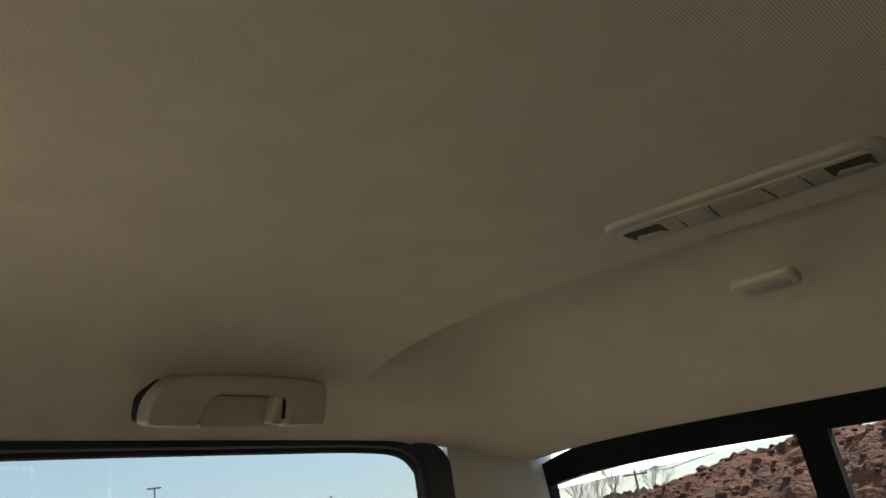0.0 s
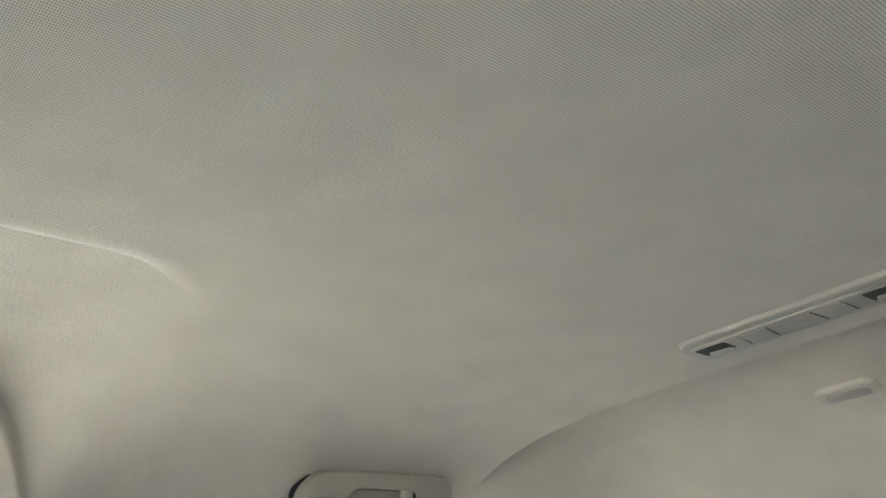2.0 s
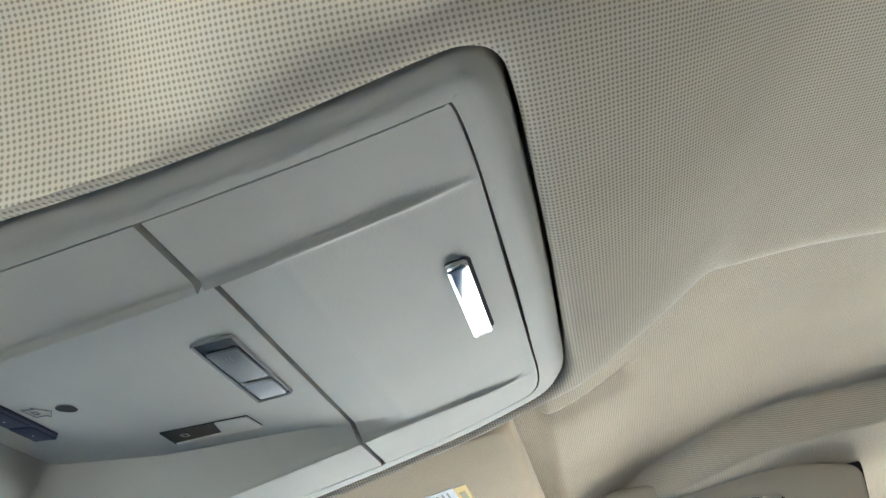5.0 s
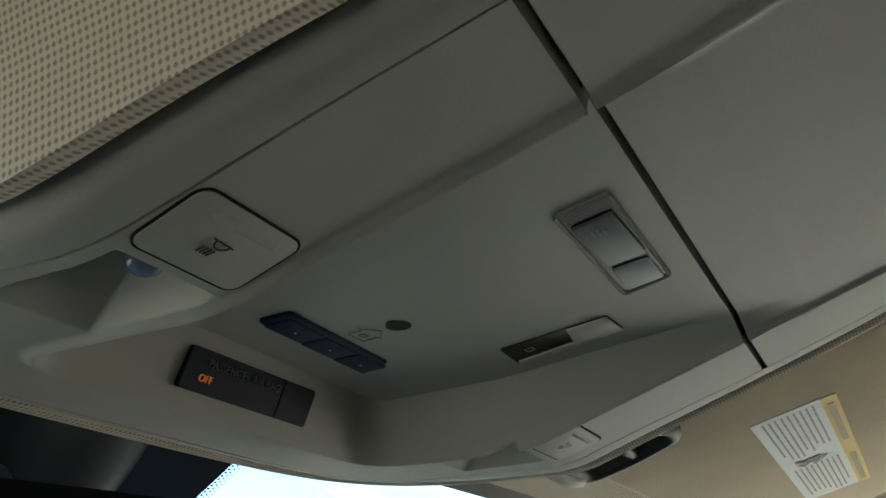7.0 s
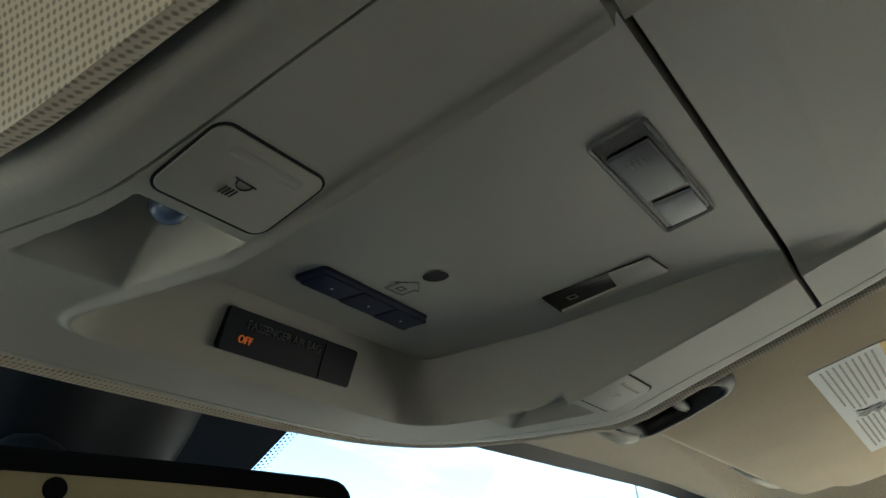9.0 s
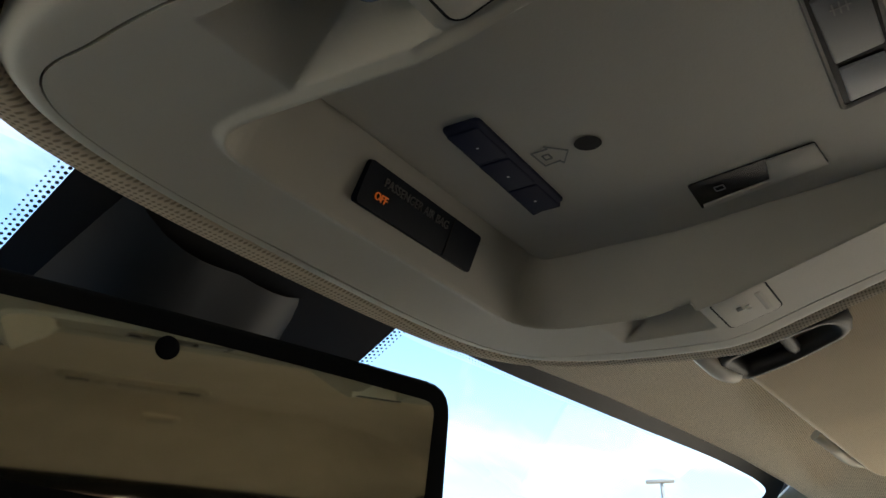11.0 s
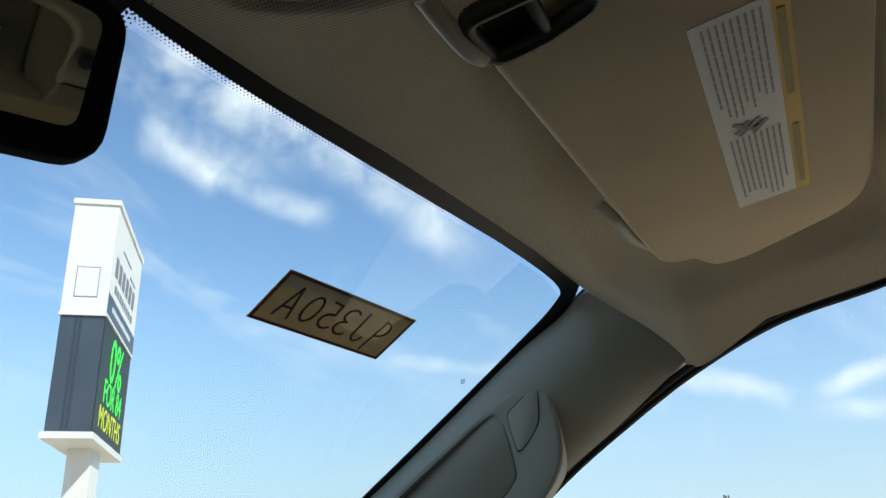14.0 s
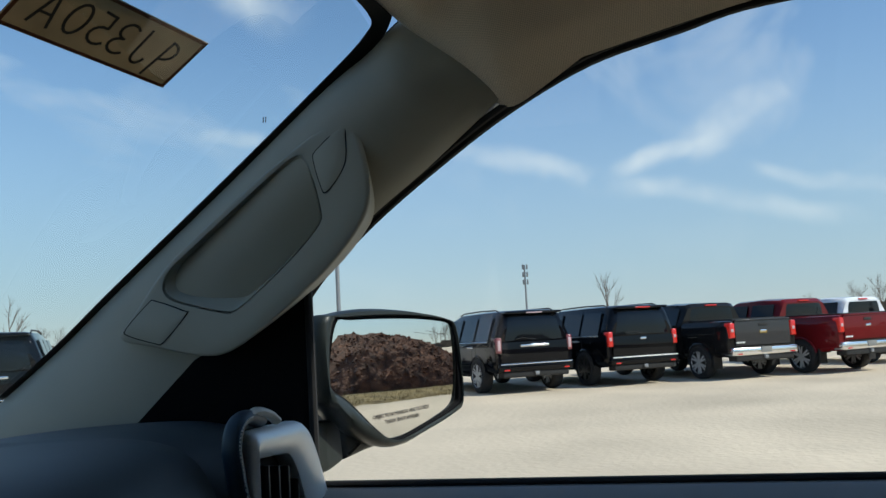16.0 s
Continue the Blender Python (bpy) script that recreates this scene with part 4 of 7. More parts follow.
def console_z(x, y):
    """Lower face of the overhead console."""
    x, y = np.asarray(x, float), np.asarray(y, float)
    rim = console_rim(y)
    depth = np.maximum(recess_floor(y) - rim, 0.0) * sstep(-0.075, -0.045, y)
    d = loop_distance(x, y, RECESS)
    # steep wall towards the driver, leaning ones ahead and on the passenger's side
    lean = 0.0040 + 0.0085 * np.maximum(sstep(-0.072, -0.050, x), sstep(0.160, 0.180, y) * sstep(-0.086, -0.074, x))
    k = np.clip(-d / lean, 0, 1)
    z = rim + depth * k * (1.0 + 0.12 * k * (1 - k))
    # joint between the walls and the field
    z = z + 0.0016 * np.exp(-((-d - lean - 0.0012) / 0.0009) ** 2) * (depth > 0.008)
    z = z - 0.0017 * np.exp(-((d - 0.0006) / 0.0019) ** 2) * sstep(-0.06, -0.03, y)
    e = -loop_distance(x, y, CONSOLE_LOOP)
    z = z + 0.005 * (1 - sstep(-0.001, 0.007, e)) ** 2
    for px, py, shear in MAP_POCKETS:
        u, v = x - px - shear * (y - py), y - py
        inx = np.minimum(0.0145 - u, u + 0.0145)
        hole = np.minimum(np.minimum(inx * 2.2, (v + 0.0195) * 4.0), (0.0205 - v) * 0.62)
        z = z + np.clip(hole, 0, 0.023)
    return z


def inset_loop(loop, d):
    t = np.roll(loop, -1, 0) - np.roll(loop, 1, 0)
    t /= np.linalg.norm(t, axis=1)[:, None] + 1e-9
    area = np.sum(loop[:, 0] * np.roll(loop[:, 1], -1) - np.roll(loop[:, 0], -1) * loop[:, 1])
    nrm = np.stack([-t[:, 1], t[:, 0]], 1) * (1 if area > 0 else -1)
    return loop + nrm * d


# the bezel is wide at the sides and the rear, narrow along the front
BEZEL = (0.0135 + 0.0025 * sstep(0.03, 0.10, CONSOLE_LOOP[:, 1]) - 0.0070 * sstep(0.180, 0.225, CONSOLE_LOOP[:, 1]) - 0.0022 * sstep(-0.05, -0.11, CONSOLE_LOOP[:, 0]) * sstep(0.20, 0.14, CONSOLE_LOOP[:, 1]) * sstep(-0.05, 0.01, CONSOLE_LOOP[:, 1]))[:, None]
INNER_LOOP = inset_loop(CONSOLE_LOOP, BEZEL)


def skirted(name, X, Y, mat, skirt=0.007, angle=50):
    """A patch of the console's face with its rim turned up, so that the gap beside it is dark."""
    Z = console_z(X, Y)
    r, c = X.shape
    vs = np.stack([X, Y, Z], -1).reshape(-1, 3).tolist()
    fs = [q[::-1] for q in grid_faces(r, c)]
    ring = [i for i in range(c)] + [k * c + c - 1 for k in range(1, r)] + [(r - 1) * c + i for i in range(c - 2, -1, -1)] + [k * c for k in range(r - 2, 0, -1)]
    base = len(vs)
    vs += [(vs[i][0], vs[i][1], vs[i][2] + skirt) for i in ring]
    k = len(ring)
    fs += [(ring[i], ring[(i + 1) % k], base + (i + 1) % k, base + i) for i in range(k)]
    return mesh_of(name, vs, fs, mat, angle)


def build_console():
    c = thing("overhead_console", "beige plastic overhead console with sunglasses holder and switches", "overhead console")
    # bezel ring
    rings = [inset_loop(CONSOLE_LOOP, BEZEL * k) for k in (0.0, 0.06, 0.15, 0.28, 0.5, 0.75, 0.94)]
    vs, n = [], len(CONSOLE_LOOP)
    vs += [(x, y, float(console_rim(y)) + 0.022) for x, y in rings[0]]
    for ring in rings:
        z = console_z(ring[:, 0], ring[:, 1])
        vs += [(x, y, q) for (x, y), q in zip(ring, z)]
    vs += [(x, y, float(q) + 0.006) for (x, y), q in zip(rings[-1], console_z(rings[-1][:, 0], rings[-1][:, 1]))]
    part("bezel", mesh_of("bezel", vs, grid_faces(len(rings) + 2, n, True), SHALE, 50), c)
    # dark tray behind the gaps
    back = inset_loop(CONSOLE_LOOP, 0.003)
    vs = [(x, y, float(console_rim(y)) + 0.045) for x, y in back]
    part("backing", mesh_of("backing", vs, [tuple(range(len(vs)))], GAP), c)
    # width of the inner field against y
    half = INNER_LOOP[INNER_LOOP[:, 0] >= -1e-6]
    half = half[np.argsort(half[:, 1])]
    other = INNER_LOOP[INNER_LOOP[:, 0] <= 1e-6]
    other = other[np.argsort(other[:, 1])]
    y_lo, y_hi = float(half[0, 1]), float(half[-1, 1])

    def field(y0, y1, rows, cols, name, mat):
        t = np.linspace(0, 1, rows)
        ease = np.where(t < 0.5, 0.5 * (2 * t) ** 1.35, 1 - 0.5 * (2 - 2 * t) ** 1.35)
        ys = y0 + (y1 - y0) * ease
        hw = np.interp(ys, half[:, 1], half[:, 0])
        hl = np.interp(ys, other[:, 1], other[:, 0])
        s = np.linspace(0, 1, cols)
        X, Y = hl[:, None] * (1 - s[None]) + hw[:, None] * s[None], np.repeat(ys[:, None], cols, 1)
        return skirted(name, X, Y, mat)
    seam = 0.030
    door = part("sunglasses_door", field(y_lo + 0.0008, seam - 0.0011, 80, 200, "sunglasses_door", SHALE), c, "beige sunglasses holder door")
    part("switch_panel", field(seam + 0.0011, y_hi - 0.0008, 300, 420, "switch_panel", SHALE), c)
    # chrome latch
    m = frame_of((-0.006, -0.0405, float(console_z(-0.006, -0.0405)) - 0.0032), (1, 0, 0.0), (0, 1, -0.26))
    bm = prism(rounded(0.060, 0.0085, 0.0022), 0.006, 0.0015)
    latch = part("latch", bm_mesh("latch", bm, CHROME), door, "chrome latch bar", m)
    part("latch_shadow_gap", bm_mesh("latch_shadow_gap", prism(rounded(0.0612, 0.0097, 0.003), 0.0012, 0), GAP), door, "dark latch recess",
         frame_of((-0.006, -0.0405, float(console_z(-0.006, -0.0405)) - 0.0004), (1, 0, 0), (0, 1, -0.26)))
    # switch module: two grey keys set to the front of a dark well in a thin frame
    def fm(x, y, dz):
        slope = float(recess_floor(y + 0.005) - recess_floor(y - 0.005)) / 0.01
        return frame_of((x, y, float(recess_floor(y)) + dz), (1, 0, 0), (0, 1, slope))
    sw_out = round_corners([(0.0330, 0.0086), (-0.0298, 0.0086), (-0.0322, -0.0087), (0.0290, -0.0088)], 0.0022, 4)
    sw_in = round_corners([(0.0312, 0.0072), (-0.0290, 0.0074), (-0.0311, -0.0075), (0.0277, -0.0076)], 0.0012, 4)
    n = len(sw_out)
    rings = [(sw_out, 0.0010), (sw_out, -0.0004), ([(p[0] * 0.6 + q[0] * 0.4, p[1] * 0.6 + q[1] * 0.4) for p, q in zip(sw_out, sw_in)], -0.0010), (sw_in, -0.0006), (sw_in, 0.0030)]
    vs = [(p[0], p[1], z) for r, z in rings for p in r]
    sw = part("switch_module", mesh_of("switch_module", vs, grid_faces(len(rings), n, True), SILL, 40), c, "thin grey frame of a recessed rocker switch", fm(-0.0035, 0.0481, -0.0002))
    part("switch_well", mesh_of("switch_well", [(p[0], p[1], -0.0002) for p in sw_in], [tuple(range(n))], DARK_GLOSS), sw, "dark switch well")
    key = material("grey_key", (0.14, 0.145, 0.15), rough=0.5, vary=0.03)
    pale_key = material("pale_grey_key", (0.36, 0.365, 0.37), rough=0.45, vary=0.03)
    part("switch_key", bm_mesh("switch_key", prism(round_corners([(0.0082, 0.0058), (-0.0205, 0.0064), (-0.0222, -0.0060), (0.0066, -0.0069)], 0.0008, 3), 0.0016, 0.0005), key), sw, "grey rocker key", pose(0, 0, -0.0012))
    part("switch_key", bm_mesh("switch_key", prism(round_corners([(0.0287, 0.0055), (0.0116, 0.0054), (0.0113, -0.0062), (0.0268, -0.0066)], 0.0008, 3), 0.0016, 0.0005), pale_key), sw, "small pale grey key", pose(0, 0, -0.0012))
    marks = [((-0.0022, -0.0016), (0.0022, -0.0016)), ((-0.0022, 0.0), (0.0022, 0.0)), ((-0.0022, 0.0016), (0.0022, 0.0016)), ((0.0, -0.0024), (0.0, 0.0024))]
    v, f = strokes(marks, 0.0004, -0.0002)
    part("symbol", mesh_of("symbol", v, f, GREY_INK), sw, "grey printed symbol", pose(-0.0150, 0.0005, -0.0013))
    # slot switch beside the passenger's wall: a dark opening with a beige ramp in it
    so = [(0.0, 0.0205), (0.0185, 0.0213), (0.0145, -0.0213), (-0.0010, -0.0201)]
    so = [(p[0] - 0.0085, p[1]) for p in so]
    slot = part("slot_switch", bm_mesh("slot_switch", prism(round_corners(so, 0.0010, 3)[::-1], 0.0020, 0), DARK_GLOSS), c, "long dark recessed slot switch", fm(0.0515, 0.0866, -0.0004))
    part("slot_ramp", bm_mesh("slot_ramp", prism([(0.0097, 0.0205), (0.0060, -0.0210), (-0.0092, -0.0198), (-0.0087, -0.0050), (0.0042, -0.0030), (0.0070, 0.0200)], 0.0014, 0.0003), SHALE_SMOOTH), slot, "beige ramp beside the slot", pose(0, 0, -0.0007))
    v, f = strokes([((-0.0015, -0.0015), (0.0015, -0.0015)), ((0.0015, -0.0015), (0.0015, 0.0015)), ((0.0015, 0.0015), (-0.0015, 0.0015)), ((-0.0015, 0.0015), (-0.0015, -0.0015))], 0.0004, -0.0002)
    part("symbol", mesh_of("symbol", v, f, GREY_INK), slot, "faint printed symbol", pose(-0.001, 0.0120, -0.0002))
    # row of three remote buttons, nearly flush
    hb = part("button_strip", bm_mesh("button_strip", prism(round_corners([(-0.0303, -0.0070), (0.0274, -0.0060), (0.0325, 0.0080), (-0.0235, 0.0062), (-0.0307, 0.0055)], [0.002, 0.001, 0.001, 0.002, 0.002], 3), 0.004, 0.0005), BLUE_BUTTON), c, "blue-black strip of three remote buttons", fm(0.001, 0.151, -0.0013))
    for bx, by in ((-0.0183, 0.0005), (0.0017, 0.0011), (0.0210, 0.0015)):
        b = part("button", bm_mesh("button", prism(rounded(0.0182, 0.0108, 0.0010), 0.002, 0.0005), BLUE_BUTTON), hb, "", pose(bx, by, -0.0005))
        bm = bmesh.new(); bmesh.ops.create_circle(bm, cap_ends=True, radius=0.0005, segments=10)
        part("dot", bm_mesh("dot", bm, WHITE_INK), b, "white dot", pose(0.0003, 0.0, -0.0003, 180, 0, 0))
    # microphone hole and printed house symbol
    bm = bmesh.new(); bmesh.ops.create_circle(bm, cap_ends=True, radius=0.0042, segments=24)
    part("microphone_hole", bm_mesh("microphone_hole", bm, GAP), c, "round dark microphone hole", fm(-0.0003, 0.1231, -0.0004) @ pose(0, 0, 0, 180, 0, 0))
    h = [(0.0047, 0.0040), (-0.0040, 0.0045), (-0.0042, -0.0010), (-0.0058, -0.0008), (-0.0004, -0.0062), (0.0058, -0.0020), (0.0040, -0.0014)]
    v, f = strokes(list(zip(h, h[1:] + h[:1])) + [((-0.0012, 0.0022), (0.0014, 0.0022)), ((0.0014, 0.0022), (0.0014, 0.0)), ((0.0014, 0.0), (-0.0012, 0.0)), ((-0.0012, 0.0), (-0.0012, 0.0022))], 0.0004, -0.0003)
    part("symbol", mesh_of("symbol", v, f, GREY_INK), c, "printed house outline symbol", fm(0.0005, 0.1360, -0.0004))
    # airbag status display on the front wall
    A, B, C, D = Vector((-0.0321, 0.1818, 1.7229)), Vector((-0.0308, 0.1879, 1.7103)), Vector((0.0350, 0.1828, 1.7235)), Vector((0.0338, 0.1885, 1.7103))
    mid = (A + B + C + D) / 4 + Vector((0, -0.0018, -0.0008))
    m = frame_of(mid, C - A, (A - B))
    dsp = part("status_display", bm_mesh("status_display", prism(rounded(0.0665, 0.0142, 0.0015), -0.010, 0), DISPLAY), c, "dark passenger airbag status display", m)
    me, mm = lettering("display_lettering", "PASSENGER AIR BAG", 0.0040, FAINT_INK, pose(-0.0060, 0.0030, 0.0003))
    part("display_lettering", me, dsp, "grey lettering", mm)
    me, mm = lettering("lit_word", "OFF", 0.0036, AMBER, pose(-0.0235, -0.0022, 0.0003))
    part("lit_word", me, dsp, "amber lit lettering", mm)
    v, f = strokes([((0.0150, -0.0070), (0.0150, 0.0070))], 0.0004, 0.0002)
    part("joint", mesh_of("joint", v, f, GAP), dsp, "thin joint line", pose(0, 0, 0.0001))
    # map lamps: button and bulb pocket at each side
    for sx in (-1, 1):
        y, x = (0.1035, -0.1055) if sx < 0 else (0.1080, 0.1040)
        z = float(console_z(x, y))
        zx = (float(console_z(x + 0.01, y)) - float(console_z(x - 0.01, y))) / 0.02
        zy = (float(console_z(x, y + 0.007)) - float(console_z(x, y - 0.007))) / 0.014
        m = frame_of((x, y, z - 0.0004), (1, 0, zx), (0, 1, zy))
        gp = part("lamp_button_gap", bm_mesh("lamp_button_gap", prism(rounded(0.0311, 0.0217, 0.0038), 0.001, 0), GAP), c, "thin dark gap round a lamp button", m @ pose(0, 0, 0.0001))
        b = part("lamp_button", bm_mesh("lamp_button", prism(rounded(0.0300, 0.0206, 0.0032), 0.004, 0.0006), SHALE), c, "beige square map lamp button", m @ pose(0, 0, -0.0003))
        part("finger_dip", bm_mesh("finger_dip", prism(rounded(0.021, 0.0040, 0.0019), 0.002, 0.0017, 3), SHALE), b, "", pose(0.001, -0.0062, -0.0004))
        bow = [(0.0028 * math.cos(radians(a)), -0.0008 + 0.0030 * math.sin(radians(a))) for a in range(0, 181, 20)]
        v, f = strokes([((-0.0040, -0.0010), (0.0038, -0.0006))] + list(zip(bow, bow[1:])) + [((-0.0042 + 0.0013 * k, 0.0062), (-0.0036 + 0.0013 * k, 0.0032)) for k in range(4)], 0.00038, -0.0003)
        part("symbol", mesh_of("symbol", v, f, DARK_INK if sx < 0 else PALE_INK), b, "printed lamp symbol", pose(0, -0.0005, -0.0003) @ Matrix.Diagonal((0.72, 0.68, 1, 1)))
        px = -0.1085 if sx < 0 else 0.102
        bm = bmesh.new(); bmesh.ops.create_uvsphere(bm, u_segments=16, v_segments=10, radius=0.0046)
        bulb = part("lamp_bulb", bm_mesh("lamp_bulb", bm, material("lamp_lens", (0.14, 0.19, 0.28), rough=0.1, vary=0.0, spec=0.8)), c, "small bluish lamp lens", pose(px + 0.003 * (1 if sx < 0 else -1), 0.1240, float(console_rim(0.1240)) + (0.0068 if sx < 0 else 0.0120)))
    return c


build_console()

# ---------------------------------------------------------------- sun visor


def visor_z(x, y):
    return 1.75027 - 0.04977 * x - 0.20506 * (y - 0.053)


def build_visor():
    v = thing("sun_visor", "beige cloth sun visor folded against the headliner", "sun visor")
    o = [(0.205, 0.096), (0.200, 0.030), (0.205, -0.028), (0.525, -0.031), (0.574, -0.022), (0.606, 0.066), (0.600, 0.090), (0.585, 0.098), (0.568, 0.103), (0.566, 0.113), (0.555, 0.126), (0.530, 0.130), (0.40, 0.138), (0.235, 0.148)]
    o = round_corners(o, [0.01, 0.02, 0.015, 0.05, 0.03, 0.02, 0.012, 0.012, 0.008, 0.006, 0.01, 0.02, 0.05, 0.012], 5)
    bm = prism(o, 0.018, 0.006, 4)
    for q in bm.verts:
        q.co.z += visor_z(q.co.x, q.co.y) - 0.002
    part("visor_panel", bm_mesh("visor_panel", bm, VISOR_CLOTH, 50), v)
    # airbag warning label: white with a yellow head strip, print too small to read
    fr = lambda x, y, d: frame_of((x, y, visor_z(x, y) - 0.002 - d), (1, 0, -0.0498), (0, 1, -0.205))
    lab = part("warning_label", bm_mesh("warning_label", prism(rounded(0.226, 0.049, 0.001), 0.0006, 0), LABEL_WHITE), v, "white printed warning label with a yellow strip", fr(0.389, 0.0355, 0.0006))
    part("label_strip", bm_mesh("label_strip", prism([(-0.113, -0.0245), (0.113, -0.0245), (0.113, -0.0155), (-0.113, -0.0155)], 0.0003, 0), LABEL_YELLOW), lab, "yellow heading strip", pose(0, 0, -0.0004))
    rnd = random.Random(5)
    segs = []
    for half in (-1, 1):
        for k in range(9):
            yy = -0.0105 + 0.0036 * k
            x0 = 0.012 if half > 0 else -0.108
            x1 = x0 + 0.094 - rnd.random() * 0.02
            x = x0
            while x < x1:
                w = 0.004 + rnd.random() * 0.008
                segs.append(((x, yy), (min(x + w, x1), yy)))
                x += w + 0.0022
    vv, ff = strokes(segs, 0.0013, -0.0002)
    tagged(part("label_print", mesh_of("label_print", vv, ff, LABEL_INK), lab, "rows of grey print", pose(0, 0, -0.0004)), kind="stuff")
    segs = [((-0.10, -0.0198), (-0.02, -0.0198)), ((0.02, -0.0198), (0.10, -0.0198))]
    vv, ff = strokes(segs, 0.004, -0.0002)
    part("label_heading", mesh_of("label_heading", vv, ff, material("olive_print", (0.35, 0.27, 0.06), rough=0.6, vary=0.0)), lab, "heading bars", pose(0, 0, -0.0008))
    vv, ff = strokes([((-0.004, 0.0), (0.008, 0.012)), ((-0.004, 0.006), (0.004, 0.014)), ((0.0, -0.004), (0.010, 0.004)), ((-0.006, 0.014), (0.008, 0.002))], 0.003, -0.0002)
    part("label_drawing", mesh_of("label_drawing", vv, ff, GREY_INK), lab, "small grey drawing", pose(0, 0, -0.0005))
    # pivot arm at the outer front corner
    pts = catmull([(0.545, 0.124, visor_z(0.545, 0.124) + 0.008), (0.51, 0.137, visor_z(0.51, 0.137) + 0.007), (0.470, 0.141, visor_z(0.470, 0.141) + 0.008), (0.455, 0.150, visor_z(0.455, 0.15) + 0.018)], 5)
    part("pivot_arm", mesh_of("pivot_arm", *tube(pts, 0.0045, 10), SHALE_SMOOTH), v, "beige pivot arm")
    # clip that holds the inner corner
    k = thing("visor_clip", "dark grey plastic visor clip under the headliner", "visor clip")
    def clip_at(x, y, d):
        return (x, y, visor_z(x, y) - 0.002 - d)
    rim = round_corners([(0.1945, 0.1440), (0.2275, 0.1410), (0.2270, 0.1150), (0.2195, 0.0890), (0.2060, 0.0880), (0.1955, 0.0945), (0.1950, 0.1180)], 0.008, 4)
    part("clip_frame", mesh_of("clip_frame", *tube([clip_at(x, y, 0.005) for x, y in rim], 0.0042, 10, True, flat=1.3), CLIP, 60), k, "rounded frame of the clip")
    bar = [clip_at(0.1950, 0.1145, 0.0045), clip_at(0.2110, 0.1140, 0.0060), clip_at(0.2270, 0.1140, 0.0045)]
    part("clip_bar", mesh_of("clip_bar", *tube(catmull(bar, 4), 0.0036, 8), CLIP, 60), k, "bar across the clip")
    hole = [(0.1970, 0.1400), (0.2255, 0.1385), (0.2255, 0.1165), (0.1970, 0.1170)]
    vs = [clip_at(x, y, 0.0020) for x, y in hole] + [clip_at(x, y, 0.0) for x, y in hole]
    part("clip_opening", mesh_of("clip_opening", vs, [(0, 1, 2, 3), (7, 6, 5, 4), (0, 4, 5, 1), (1, 5, 6, 2), (2, 6, 7, 3), (3, 7, 4, 0)], GAP), k, "dark opening in the clip")
    hook = [clip_at(0.1760, 0.1530, 0.001), clip_at(0.1900, 0.1500, 0.006), clip_at(0.2080, 0.1470, 0.009), clip_at(0.2200, 0.1440, 0.008)]
    part("clip_hook", mesh_of("clip_hook", *tube(catmull(hook, 6), 0.0046, 10), SHALE_SMOOTH, 60), k, "grey rounded hook of the clip")
    k2 = [clip_at(0.1800, 0.1440, 0.002), clip_at(0.1880, 0.1180, 0.004), clip_at(0.1920, 0.0950, 0.004)]
    part("clip_rail", mesh_of("clip_rail", *tube(catmull(k2, 6), 0.0032, 8), SHALE_SMOOTH, 60), k, "beige rail beside the clip")


build_visor()

# ---------------------------------------------------------------- rear-view mirror


